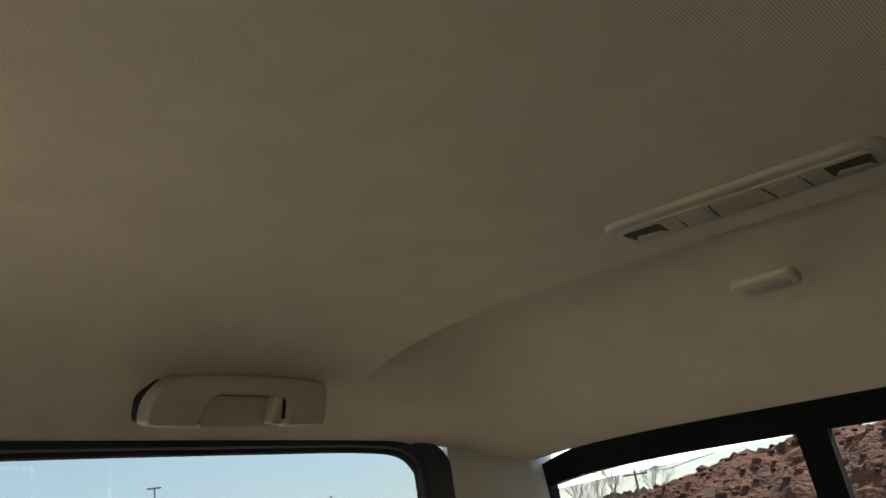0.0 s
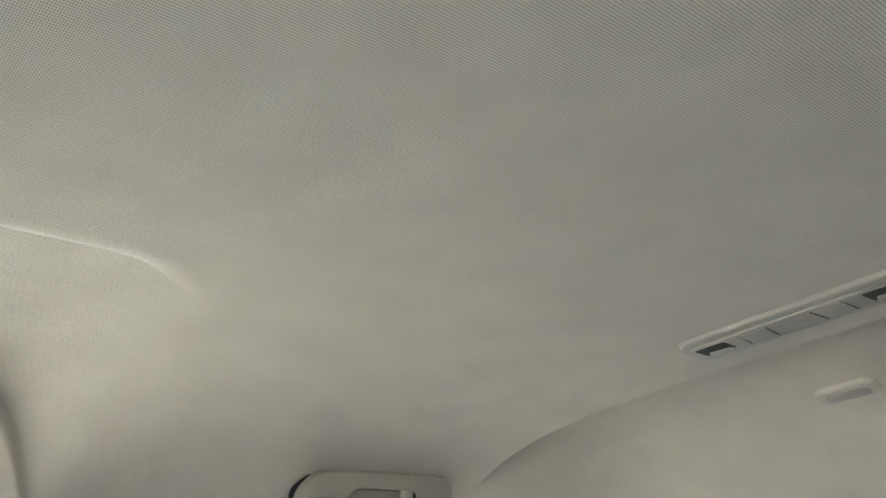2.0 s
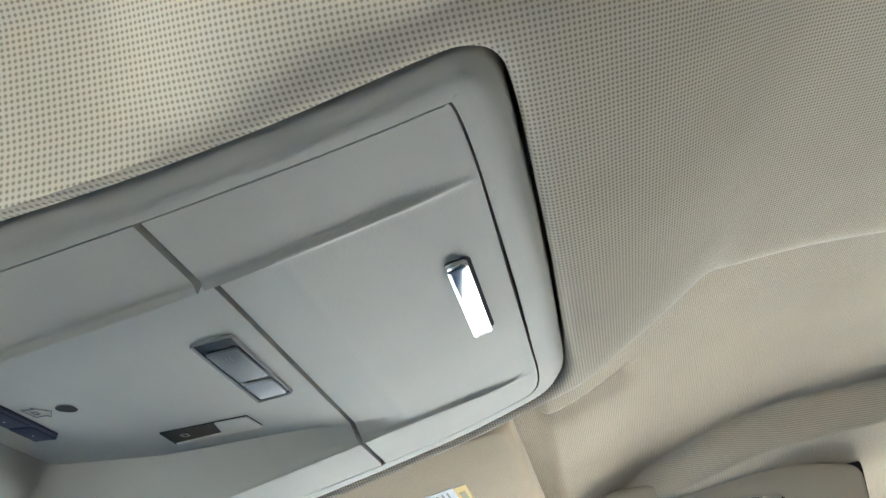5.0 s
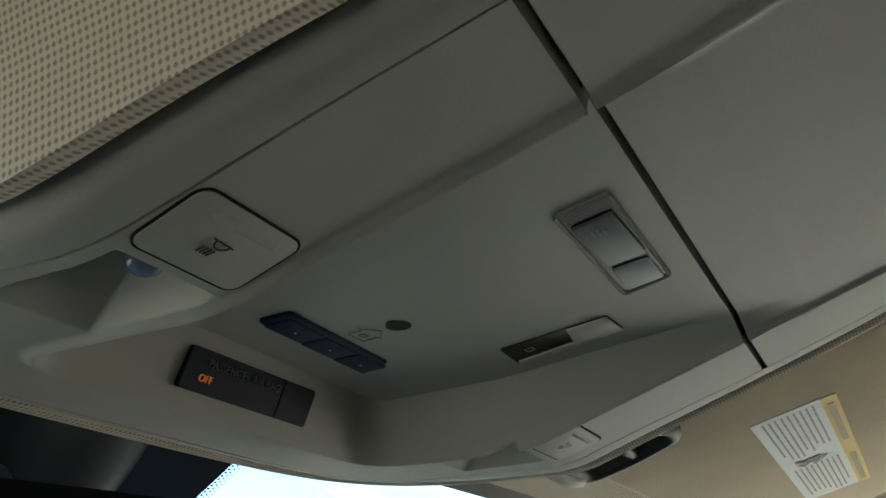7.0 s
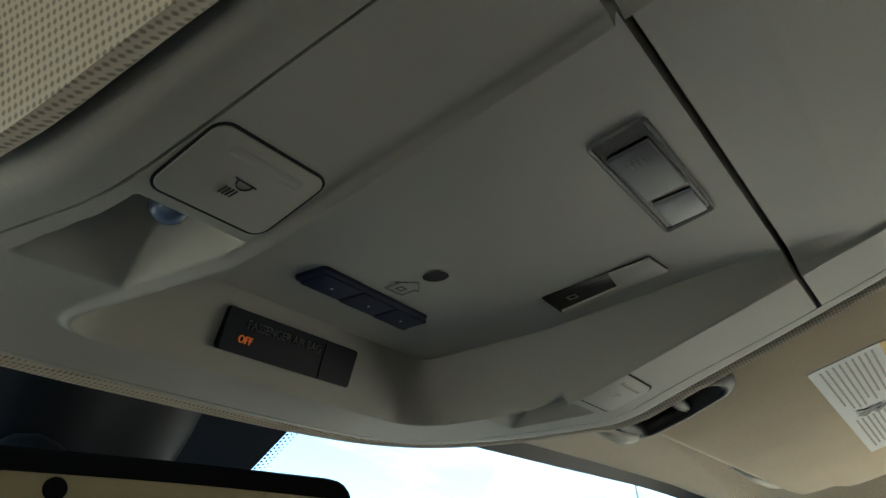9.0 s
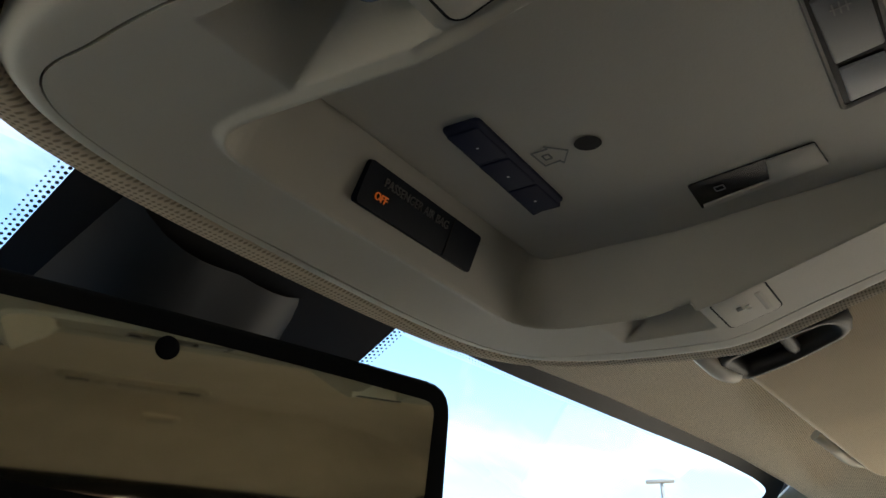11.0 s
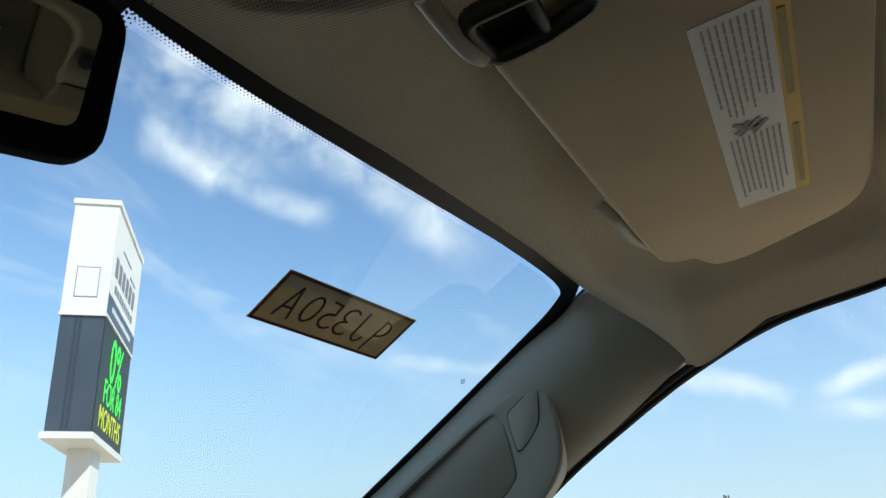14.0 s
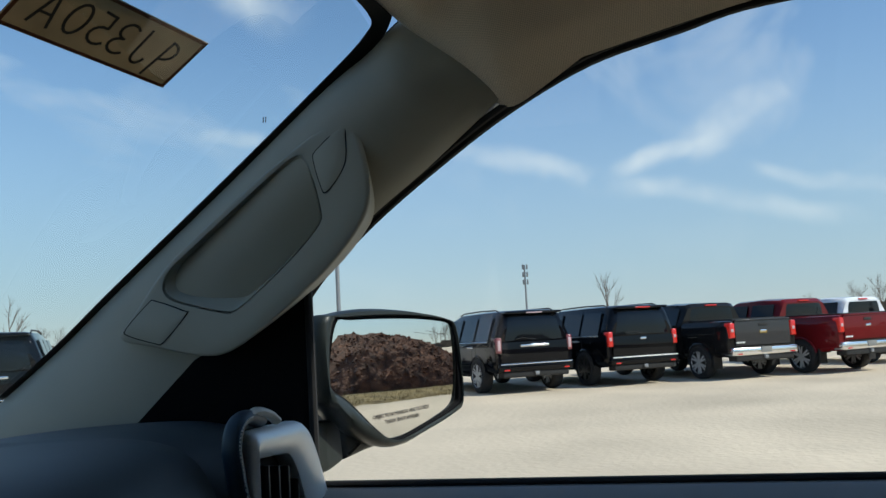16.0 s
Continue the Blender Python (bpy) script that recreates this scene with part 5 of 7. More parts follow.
def build_inner_mirror():
    r = thing("rear_view_mirror", "black rear-view mirror with three call buttons, on the windshield", "mirror")
    # the glass leans down a little, towards the rear seats
    xdir = Vector((0.1, -0.031, -0.003))
    m = frame_of(Vector((-0.0215, 0.2805, 1.652)), xdir, (0.0, -0.09, 1.0))
    o = round_corners([(-0.131, 0.0445), (-0.06, 0.0465), (0.0, 0.047), (0.06, 0.0465), (0.131, 0.0450), (0.1295, -0.018), (0.049, -0.0272), (0.0405, -0.0378), (-0.0395, -0.0380), (-0.050, -0.0285), (-0.1295, -0.020)],
                      [0.014, 0.05, 0.05, 0.05, 0.014, 0.014, 0.004, 0.005, 0.006, 0.006, 0.014], 5)
    bm = prism(o, -0.011, 0.003, 3)
    part("mirror_housing", bm_mesh("mirror_housing", bm, SAIL, 40), r, "", m)
    g = round_corners([(-0.1205, 0.0355), (-0.06, 0.0372), (0.0, 0.0378), (0.06, 0.0375), (0.1205, 0.0358), (0.1175, -0.0090), (0.04, -0.0180), (0.0, -0.0200), (-0.04, -0.0180), (-0.1175, -0.0100)],
                      [0.006, 0.04, 0.05, 0.04, 0.006, 0.006, 0.03, 0.05, 0.03, 0.006], 4)
    shell = round_corners([(-0.112, 0.034), (0.0, 0.036), (0.112, 0.034), (0.112, 0.004), (0.0800, -0.0135), (0.0570, -0.0372), (-0.0545, -0.0355), (-0.0785, -0.0130), (-0.112, 0.004)], [0.012, 0.03, 0.012, 0.012, 0.012, 0.008, 0.008, 0.012, 0.012], 4)
    part("mirror_shell", bm_mesh("mirror_shell", prism(shell, -0.058, 0.004, 2), SHELL, 40), r, "black back shell", m @ pose(0, 0, -0.0105))
    part("mirror_glass", bm_mesh("mirror_glass", prism(g, -0.003, 0), DIM_MIRROR), r, "dim tinted mirror glass", m @ pose(0, 0, 0.0008))
    bm = bmesh.new(); bmesh.ops.create_circle(bm, cap_ends=True, radius=0.0042, segments=20)
    part("light_sensor", bm_mesh("light_sensor", bm, DARK_GLOSS), r, "round dark sensor", m @ pose(0.0003, 0.0325, 0.0016))
    for k, (bx, name) in enumerate(((-0.0271, "phone"), (-0.0022, "blue"), (0.0252, "sos"))):
        w = (0.024, 0.024, 0.021)[k]
        mat = (BLACK, material("navy_button", (0.008, 0.016, 0.07), rough=0.35, vary=0.0), BLACK)[k]
        bb = part("call_button", bm_mesh("call_button", prism(round_corners([(-w / 2, 0.0055), (w / 2, 0.0055), (w / 2 - 0.003, -0.0055), (-w / 2 + 0.001, -0.0055)], 0.0012), -0.003, 0.0008), mat), r,
                  ("black call button with a white ring symbol", "navy call button with a white ring symbol", "black emergency button with a red spot")[k], m @ pose(bx, -0.0283 - 0.0005 * k, 0.0016))
        if k < 2:
            ring = [(0.0036 * math.cos(a), 0.0036 * math.sin(a), 0) for a in np.linspace(0, 2 * math.pi, 25)[:-1]]
            part("ring_mark", mesh_of("ring_mark", *tube(ring, 0.00035, 5, True), WHITE_INK), bb, "white ring", pose(0, 0, 0.0004))
            sg = [((-0.0015, 0.001), (0.0005, -0.0015)), ((0.0005, -0.0015), (0.0018, -0.0005)), ((-0.0015, 0.0018), (-0.0005, 0.001))] if k == 0 else [((-0.0014, -0.0012), (-0.0014, 0.0012)), ((-0.0014, 0.0012), (0.0, 0.0012)), ((0.0, 0.0012), (0.0, -0.0012)), ((0.0, -0.0012), (-0.0014, -0.0012)), ((0.0010, -0.0012), (0.0010, 0.0008)), ((0.0010, 0.0008), (0.0020, 0.0004)), ((0.0020, 0.0004), (0.0020, -0.0012))]
            v, f = strokes(sg, 0.0005, 0.0003)
            part("symbol", mesh_of("symbol", v, f, WHITE_INK), bb, "white symbol", pose(0, 0, 0.0002))
        else:
            bm = bmesh.new(); bmesh.ops.create_circle(bm, cap_ends=True, radius=0.0036, segments=20)
            part("red_spot", bm_mesh("red_spot", bm, RED_SPOT), bb, "red round spot", pose(-0.002, 0, 0.0004))
            me, mm = lettering("spot_word", "SOS", 0.0026, WHITE_INK, pose(-0.002, 0, 0.0006))
            part("spot_word", me, bb, "white lettering", mm)
    part("status_light", bm_mesh("status_light", prism(rounded(0.0026, 0.0065, 0.0006), -0.001, 0), GREEN_LED), r, "small green status light", m @ pose(0.0108, -0.0292, 0.002))
    # stalk and black cover on the glass
    head = m @ Vector((0.0, 0.020, -0.030))
    foot = Vector((0.055, 0.42, 1.716))
    v, f = tube(catmull([tuple(head), tuple(head.lerp(foot, 0.5) + Vector((0, 0, 0.012))), tuple(foot)], 8), [0.020] * 6 + [0.023] * 6 + [0.026] * 5, 14)
    part("stalk", mesh_of("stalk", v, f, BLACK), r, "black mirror stalk")
    patch = [tuple(ws_point(*p) - Vector((0, 0, 0.0045))) for p in ((-0.030, 0.30), (0.172, 0.29), (0.172, 0.385), (0.150, 0.435), (0.0, 0.445), (-0.030, 0.41))]
    part("glass_patch", mesh_of("glass_patch", patch, [tuple(range(6))], BLACK), r, "black printed patch on the glass")
    dv, df = [], []
    for a, b in ((0, 5), (1, 2)):
        a, b = Vector(patch[a]), Vector(patch[b])
        along = (b - a).normalized()
        away = along.cross(WSN).normalized()
        away = away if away.x * (1 if a.x > 0.1 else -1) > 0 else -away
        for row in range(3):
            for q in range(int((b - a).length / 0.0030)):
                c0 = a + along * (q + 0.5 * (row % 2)) * 0.0030 + away * (0.0014 + 0.0027 * row)
                base = len(dv)
                dv += [tuple(c0 + along * (0.0010 - 0.0002 * row) * math.cos(k * math.pi / 3) + away * (0.0010 - 0.0002 * row) * math.sin(k * math.pi / 3)) for k in range(6)]
                df.append(tuple(range(base, base + 6)))
    tagged(part("patch_dots", mesh_of("patch_dots", dv, df, BLACK), r, "printed black dots round the patch"), kind="stuff")
    cover = []
    yy = np.linspace(0.335, 0.445, 10)
    for y in yy:
        w = 0.068 + 0.010 * (y - 0.325) / 0.12
        zt = float(ws_point(0.0, y).z) - 0.004
        dep = 0.052 * math.sin(math.pi * min(1, (y - 0.30) / 0.26)) + 0.006
        for q in np.linspace(-1, 1, 13):
            cover.append((0.062 + w * q, y, zt - 0.008 * abs(q) - dep * max(0.0, 1 - abs(q) ** 3)))
    cv = material("sensor_cover_black", (0.016, 0.019, 0.024), rough=0.42, vary=0.1, spec=0.35)
    part("sensor_cover", mesh_of("sensor_cover", cover, grid_faces(10, 13), cv, 60), r, "black sensor cover on the glass")


build_inner_mirror()
# ---------------------------------------------------------------- small fittings of the cab


def build_dome_lamp():
    d = thing("dome_lamp", "beige rear dome lamp with two lamps and two buttons", "dome lamp")
    m = frame_of((0.0, -1.049, 1.8245), (1, 0, 0), (0, 1, 0.06))
    part("lamp_rim", bm_mesh("lamp_rim", prism(round_corners([(-0.134, -0.030), (0.134, -0.030), (0.136, 0.0), (0.126, 0.036), (-0.126, 0.036), (-0.136, 0.0)], [0.03, 0.03, 0.03, 0.022, 0.022, 0.03], 5), 0.012, 0.005, 3), BEIGE_SMOOTH, 50), d, "", m)
    part("lamp_face", bm_mesh("lamp_face", prism(round_corners([(-0.124, -0.025), (0.124, -0.025), (0.120, 0.022), (-0.120, 0.022)], 0.014, 5), 0.004, 0.0015), BEIGE_SMOOTH, 50), d, "", m @ pose(0, 0, -0.0022))
    for sx in (-1, 1):
        # hollow drawn flat: sloping beige floor, shade of the deep front painted dark brown
        q = [(-0.020, 0.0150), (0.019, 0.0150), (0.016, -0.0140), (-0.019, -0.0140)]
        p = part("lamp_pocket", bm_mesh("lamp_pocket", prism(round_corners(q, 0.004, 3), 0.002, 0), HOLLOW_SHADE), d, "flat dark brown plate as shade in a lamp hollow", m @ pose(sx * 0.097, 0.000, -0.0026))
        part("pocket_slope", bm_mesh("pocket_slope", prism(round_corners([(-0.0185, -0.0135), (0.0155, -0.0135), (0.0100, -0.0010), (-0.0150, -0.0050)], 0.002, 3), 0.002, 0.0012), BEIGE_SMOOTH), p, "beige sloping side of the hollow", pose(0, 0, -0.0006))
        for gx in (0.028, 0.061):
            v, f = strokes([((sx * gx, -0.018), (sx * (gx - 0.003), 0.016))], 0.0012, -0.0003)
            part("button_gap", mesh_of("button_gap", v, f, GAP), d, "thin dark gap beside a button", m @ pose(0, 0, -0.0024))
        part("lamp_button", bm_mesh("lamp_button", prism(rounded(0.030, 0.034, 0.003), 0.003, 0.001), BEIGE_SMOOTH), d, "beige push button", m @ pose(sx * 0.0445, -0.001, -0.0028))
    # moulded cap on the slope behind the lamp
    c = thing("roof_cap", "small beige oblong cap in the rear headliner", "cap")
    m = frame_of((0.068, -1.288, 1.7885), (1, 0.05, 0), (0, 1, 0.24))
    part("cap_rim", bm_mesh("cap_rim", prism(rounded(0.078, 0.040, 0.012), 0.008, 0.004, 3), HEADLINER, 60), c, "", m)
    part("cap_plate", bm_mesh("cap_plate", prism(rounded(0.056, 0.022, 0.008), 0.004, 0.001), BEIGE_SMOOTH), c, "", m @ pose(0.0, -0.002, -0.001))


build_dome_lamp()


def build_grab_handle():
    """Handle over a rear seat door: a flat U-shaped grip between two covered feet."""
    h = thing("grab_handle", "beige plastic grab handle on the roof rail above the rear door", "grab handle", group="roof grab handles")
    # local: x to the rear, y up, z towards the cabin
    m = Matrix(((0, -0.22, -0.975), (-1, 0, 0), (0, 0.975, -0.22))).to_4x4()
    m.translation = (0.597, -0.938, 1.7440)
    outer = round_corners([(-0.132, -0.028), (-0.130, 0.000), (-0.105, 0.028), (-0.02, 0.033), (0.100, 0.031), (0.130, 0.024), (0.129, -0.028), (0.064, -0.030), (0.062, 0.008), (-0.050, 0.008), (-0.066, -0.030)],
                          [0.01, 0.03, 0.04, 0.05, 0.03, 0.012, 0.008, 0.006, 0.012, 0.016, 0.006], 4)
    part("grip", bm_mesh("grip", prism(outer, -0.022, 0.005, 3), BEIGE_SMOOTH, 50), h, "", m @ pose(0, 0, 0.010))
    # shade behind the grip, put in as a near-black block
    part("shadow_seat", bm_mesh("shadow_seat", prism(round_corners([(-0.128, -0.026), (-0.127, 0.004), (-0.100, 0.036), (0.10, 0.039), (0.136, 0.032), (0.134, -0.028)], [0.01, 0.03, 0.04, 0.04, 0.012, 0.008], 4), -0.018, 0), GAP), h, "dark sheet as painted shade behind the handle", m @ pose(0, 0, -0.012))
    part("backplate", bm_mesh("backplate", prism(rounded(0.118, 0.038, 0.006), -0.008, 0.002), BEIGE_SMOOTH), h, "", m @ pose(0.004, -0.012, -0.006))
    hook = part("coat_hook", bm_mesh("coat_hook", prism(round_corners([(-0.010, -0.022), (0.010, -0.024), (0.012, 0.014), (-0.004, 0.014)], 0.004, 3), -0.014, 0.003), BEIGE_SMOOTH), h, "folding coat hook", m @ pose(0.048, -0.004, 0.006))
    part("hook_gap", bm_mesh("hook_gap", prism(rounded(0.005, 0.032, 0.001), -0.002, 0), GAP), hook, "dark gap beside the hook", pose(0.0115, 0.0, 0.0004))
    for x in (-0.098, 0.097):
        part("foot_cover", bm_mesh("foot_cover", prism(round_corners([(-0.028, -0.026), (0.026, -0.026), (0.024, -0.002), (-0.024, -0.002)], 0.006, 3), -0.004, 0.0015), BEIGE_SMOOTH), h, "", m @ pose(x, -0.001, 0.0115))
    front = copy_thing(h, CAB @ pose(-0.060, 0.762, 0.009))
    tagged(front, "beige plastic grab handle on the roof rail above the front door")


build_grab_handle()


def build_pillar_handle():
    """Large grab handle on the passenger's windshield pillar."""
    h = thing("pillar_handle", "grey moulded grab handle with hand pocket on the windshield pillar", "grab handle")
    X, Y = Vector((-0.2005, -0.7500, 0.6303)), Vector((0.01065, 0.64167, 0.76691))
    m = frame_of((0.7052, 0.4503, 1.4853), X, Y)
    out = catmull([(0.257, 0.006), (0.248, -0.019), (0.230, -0.0476), (0.209, -0.066), (0.176, -0.0735), (0.1256, -0.0749), (0.0555, -0.0681), (0.0036, -0.0569), (-0.0267, -0.0332), (-0.060, 0.008), (-0.084, 0.0386), (-0.054, 0.0425), (0.0, 0.0485), (0.034, 0.0475), (0.118, 0.0370), (0.1976, 0.0235), (0.2396, 0.0130)], 3, True)
    rec = catmull([(0.1976, 0.0079), (0.191, -0.0062), (0.1754, -0.0338), (0.163, -0.0425), (0.1242, -0.0438), (0.076, -0.0408), (0.044, -0.0365), (0.031, -0.0285), (0.0087, 0.0003), (-0.006, 0.024), (-0.002, 0.0375), (0.0177, 0.0425), (0.0676, 0.0366), (0.1396, 0.027), (0.188, 0.019)], 3, True)
    # face: blend rings from the outline to the pocket's edge, by direction from the middle
    def resample(loop, n, c):
        loop = np.array(loop)
        ang = np.unwrap(np.arctan2(loop[:, 1] - c[1], loop[:, 0] - c[0]))
        if ang[-1] < ang[0]:
            loop, ang = loop[::-1], ang[::-1]
        d = np.concatenate([[0], np.cumsum(np.hypot(*np.diff(np.vstack([loop, loop[:1]]), axis=0).T))])
        k0 = int(np.argmin(np.abs(np.arctan2(loop[:, 1] - c[1], loop[:, 0] - c[0]))))
        full = np.vstack([np.roll(loop, -k0, 0), np.roll(loop, -k0, 0)[:1]])
        d = np.concatenate([[0], np.cumsum(np.hypot(*np.diff(full, axis=0).T))])
        t = np.linspace(0, d[-1], n + 1)[:-1]
        return np.stack([np.interp(t, d, full[:, 0]), np.interp(t, d, full[:, 1])], 1)
    n = 96
    a, b = resample(out, n, (0.09, -0.015)), resample(rec, n, (0.09, -0.005))
    ca = a.mean(0)
    shr = lambda loop, k: ca + (loop - ca) * k
    rings = [(shr(a, 0.86), -0.050), (shr(a, 0.94), -0.018), (shr(a, 0.975), -0.007), (shr(a, 0.985), -0.0030), (shr(a, 0.975), -0.0008), (shr(a, 0.955), 0.0), (a * 0.5 + b * 0.5, 0.0006), (b, 0.0), (b, -0.007)]
    vs = [(p[0], p[1], z) for ring, z in rings for p in ring]
    part("handle_body", mesh_of("handle_body", vs, grid_faces(len(rings), n, True), TRIM, 45), h, "", m)
    cb = b.mean(0)
    sh = lambda k: cb + (b - cb) * k
    rings = [(sh(0.984), -0.0075), (sh(0.976), -0.0070), (sh(0.976), -0.0012), (sh(0.966), -0.0006), (sh(0.948), -0.0035), (sh(0.90) + (0.004, 0.004), -0.020), (sh(0.84) + (0.006, 0.006), -0.033), (sh(0.70) + (0.006, 0.006), -0.039), (sh(0.3), -0.041), (sh(0.02), -0.041)]
    vs = [(p[0], p[1], z) for ring, z in rings for p in ring]
    part("hand_pocket", mesh_of("hand_pocket", vs, grid_faces(len(rings), n, True), TRIM, 45), h, "grey hand pocket", m)
    for pts in ([(0.2441, 0.0011), (0.2389, -0.0064), (0.223, -0.022), (0.2052, -0.027), (0.1893, -0.0269), (0.1901, -0.0198), (0.2012, 0.0011), (0.2103, 0.0054)],
                [(-0.0266, 0.0371), (-0.0182, 0.0328), (-0.0011, 0.0044), (-0.0015, -0.0005), (-0.0405, -0.0010), (-0.0497, 0.0053), (-0.0681, 0.0321), (-0.0645, 0.0381)]):
        loop = [tuple(p) for p in catmull(pts, 3, True)]
        area = sum(p[0] * q[1] - q[0] * p[1] for p, q in zip(loop, loop[1:] + loop[:1]))
        loop = loop if area > 0 else loop[::-1]
        c = np.mean(loop, axis=0)
        gap = [tuple(c + (np.array(p) - c) * 1.03) for p in loop]
        part("cap_gap", bm_mesh("cap_gap", prism(gap, -0.001, 0), GAP), h, "thin dark gap round a screw cap", m @ pose(0, 0, 0.0009))
        part("screw_cap", bm_mesh("screw_cap", prism([tuple(c + (np.array(p) - c) * 0.985) for p in loop], -0.002, 0.0006), TRIM), h, "grey screw cap", m @ pose(0, 0, 0.0013))


build_pillar_handle()


def build_tag():
    t = thing("windshield_tag", "brown kraft paper stock tag taped to the windshield, written in marker", "paper tag")
    A, B, D = Vector((0.395, 0.363, 1.696)), Vector((0.538, 0.332, 1.686)), Vector((0.402, 0.408, 1.668))
    c = Vector((0.4697, 0.3700, 1.6769))
    m = frame_of(c, B - A, A - D)
    part("paper", bm_mesh("paper", prism([(-0.0735, -0.026), (0.0735, -0.026), (0.0735, 0.026), (-0.0735, 0.026)], 0.0006, 0), PAPER), t, "", m)
    w, hh = 0.0715, 0.0242
    v, f = strokes([((-w, -hh), (w, -hh)), ((w, -hh), (w, hh)), ((w, hh), (-w, hh)), ((-w, hh), (-w, -hh))], 0.0026, 0.0003)
    part("border", mesh_of("border", v, f, TAG_EDGE), t, "darker brown border", m @ pose(0, 0, 0.0007))
    # marker writing read from outside, so mirrored here: P J350A
    def glyph(lines, x0):
        return [((x0 - p[0] * 0.0155, p[1] * 0.0155), (x0 - q[0] * 0.0155, q[1] * 0.0155)) for line in lines for p, q in zip(line, line[1:])]
    arc = lambda cx, cy, rx, ry, a0, a1, n=10: [(cx + rx * math.cos(radians(a0 + (a1 - a0) * k / n)), cy + ry * math.sin(radians(a0 + (a1 - a0) * k / n))) for k in range(n + 1)]
    P_ = [[(0.95, -1.35), (0.75, 0.9)], arc(0.78, 0.35, 0.62, 0.55, 90, 270)]
    J_ = [[(0.75, 1), (0.7, -0.5)] , arc(0.35, -0.5, 0.35, 0.45, 0, -170)]
    T_ = [arc(0.35, 0.45, 0.45, 0.45, 140, -90), arc(0.35, -0.45, 0.5, 0.45, 90, -140)]
    F_ = [[(0.8, 0.9), (0.2, 0.85), (0.15, 0.15)], arc(0.3, -0.35, 0.5, 0.5, 100, -140)]
    O_ = [arc(0.45, 0, 0.45, 0.85, 0, 360, 18)]
    A_ = [[(0.0, -1), (0.5, 1), (0.95, -1)], [(0.15, -0.35), (0.8, -0.35)]]
    segs = []
    for g, x in ((P_, 0.060), (J_, 0.037), (T_, 0.0165), (F_, -0.0025), (O_, -0.0215), (A_, -0.0425)):
        segs += glyph(g, x)
    v, f = strokes(segs, 0.0021, 0.0003)
    part("writing", mesh_of("writing", v, f, MARKER), t, "black marker writing", m @ pose(0, 0, 0.0008))


build_tag()


def build_wing_mirror():
    w = thing("wing_mirror", "black outside mirror on the passenger door, showing the lot behind", "wing mirror")
    X, N = Vector((0.8714, -0.4905, 0)), Vector((-0.4898, -0.8701, 0.0559))
    m = frame_of((0.93, 0.3925, 1.4757), X, N.cross(X))
    hs = catmull([(-0.0078, -0.0107), (0.0136, 0.0003), (0.0709, 0.0043), (0.1421, -0.0007), (0.2094, -0.0127), (0.2325, -0.0237), (0.2395, -0.0758), (0.2385, -0.1295), (0.2280, -0.1420), (0.1680, -0.158), (0.100, -0.171), (0.0480, -0.1509), (0.0095, -0.1139), (-0.0062, -0.0949)], 4, True)
    gl = catmull([(0.0164, -0.0107), (0.0405, -0.0077), (0.1198, -0.0097), (0.1852, -0.0147), (0.2275, -0.0225), (0.2358, -0.0438), (0.2345, -0.1189), (0.222, -0.1349), (0.1601, -0.1515), (0.104, -0.1625), (0.0760, -0.150), (0.0287, -0.1069), (0.0028, -0.0879), (0.0017, -0.0628)], 4, True)
    hs, gl = np.array(hs), np.array(gl)
    c = hs.mean(0)
    n = len(hs)
    rim = c + (gl - c) * 1.035
    lip = [(gl, -0.014), (gl, -0.003), (gl * 0.5 + rim * 0.5, -0.001), (rim, -0.0005)]
    part("inner_rim", mesh_of("inner_rim", [(p[0], p[1], z) for r, z in lip for p in r], grid_faces(len(lip), n, True), SAIL, 45), w, "flat black rim round the glass", m)
    rings = [(rim, -0.010), (rim, -0.0005), (rim * 0.7 + hs * 0.3, 0.0035), (rim * 0.25 + hs * 0.75, 0.0035), (hs, -0.001), (c + (hs - c) * 1.02, -0.012), (c + (hs - c) * 1.0, -0.035), (c + (hs - c) * 0.90, -0.065), (c + (hs - c) * 0.65, -0.085), (c + (hs - c) * 0.05, -0.095)]
    vs = [(p[0], p[1], z) for r, z in rings for p in r]
    part("mirror_housing", mesh_of("mirror_housing", vs, grid_faces(len(rings), n, True), MIRROR_PAINT, 45), w, "", m)
    # convex glass
    cg = gl.mean(0)
    vs, R = [], 1.4
    ks = np.linspace(1.0, 0.0, 9)[:-1]
    for k in ks:
        for p in cg + (gl - cg) * k * 0.992:
            q = p - cg
            vs.append((p[0], p[1], 0.001 - (q[0] ** 2 + q[1] ** 2) / (2 * R) + 0.0490 * q[1]))
    vs.append((cg[0], cg[1], 0.001))
    fs = grid_faces(len(ks), n, True) + [((len(ks) - 1) * n + i, (len(ks) - 1) * n + (i + 1) % n, len(vs) - 1) for i in range(n)]
    g = part("mirror_glass", mesh_of("mirror_glass", vs, fs, MIRROR, 80), w, "convex mirror glass", m)
    for text, y in (("OBJECTS IN MIRROR ARE CLOSER", -0.1310), ("THAN THEY APPEAR", -0.1395)):
        q = Vector((0.1190, y)) - Vector(cg)
        me, mm = lettering("etched_lettering", text, 0.0068, BROWN_INK, pose(0.1190, y, 0.0018 - q.length_squared / (2 * R) + 0.0490 * q.y, 6.0, 0, 1))
        part("etched_lettering", me, g, "grey etched lettering", mm)
    # foot and arm to the door
    foot = round_corners([(-0.190, -0.120), (-0.008, -0.125), (0.0300, -0.128), (0.0360, -0.145), (0.0372, -0.1783), (0.014, -0.187), (-0.190, -0.215)], 0.006, 3)
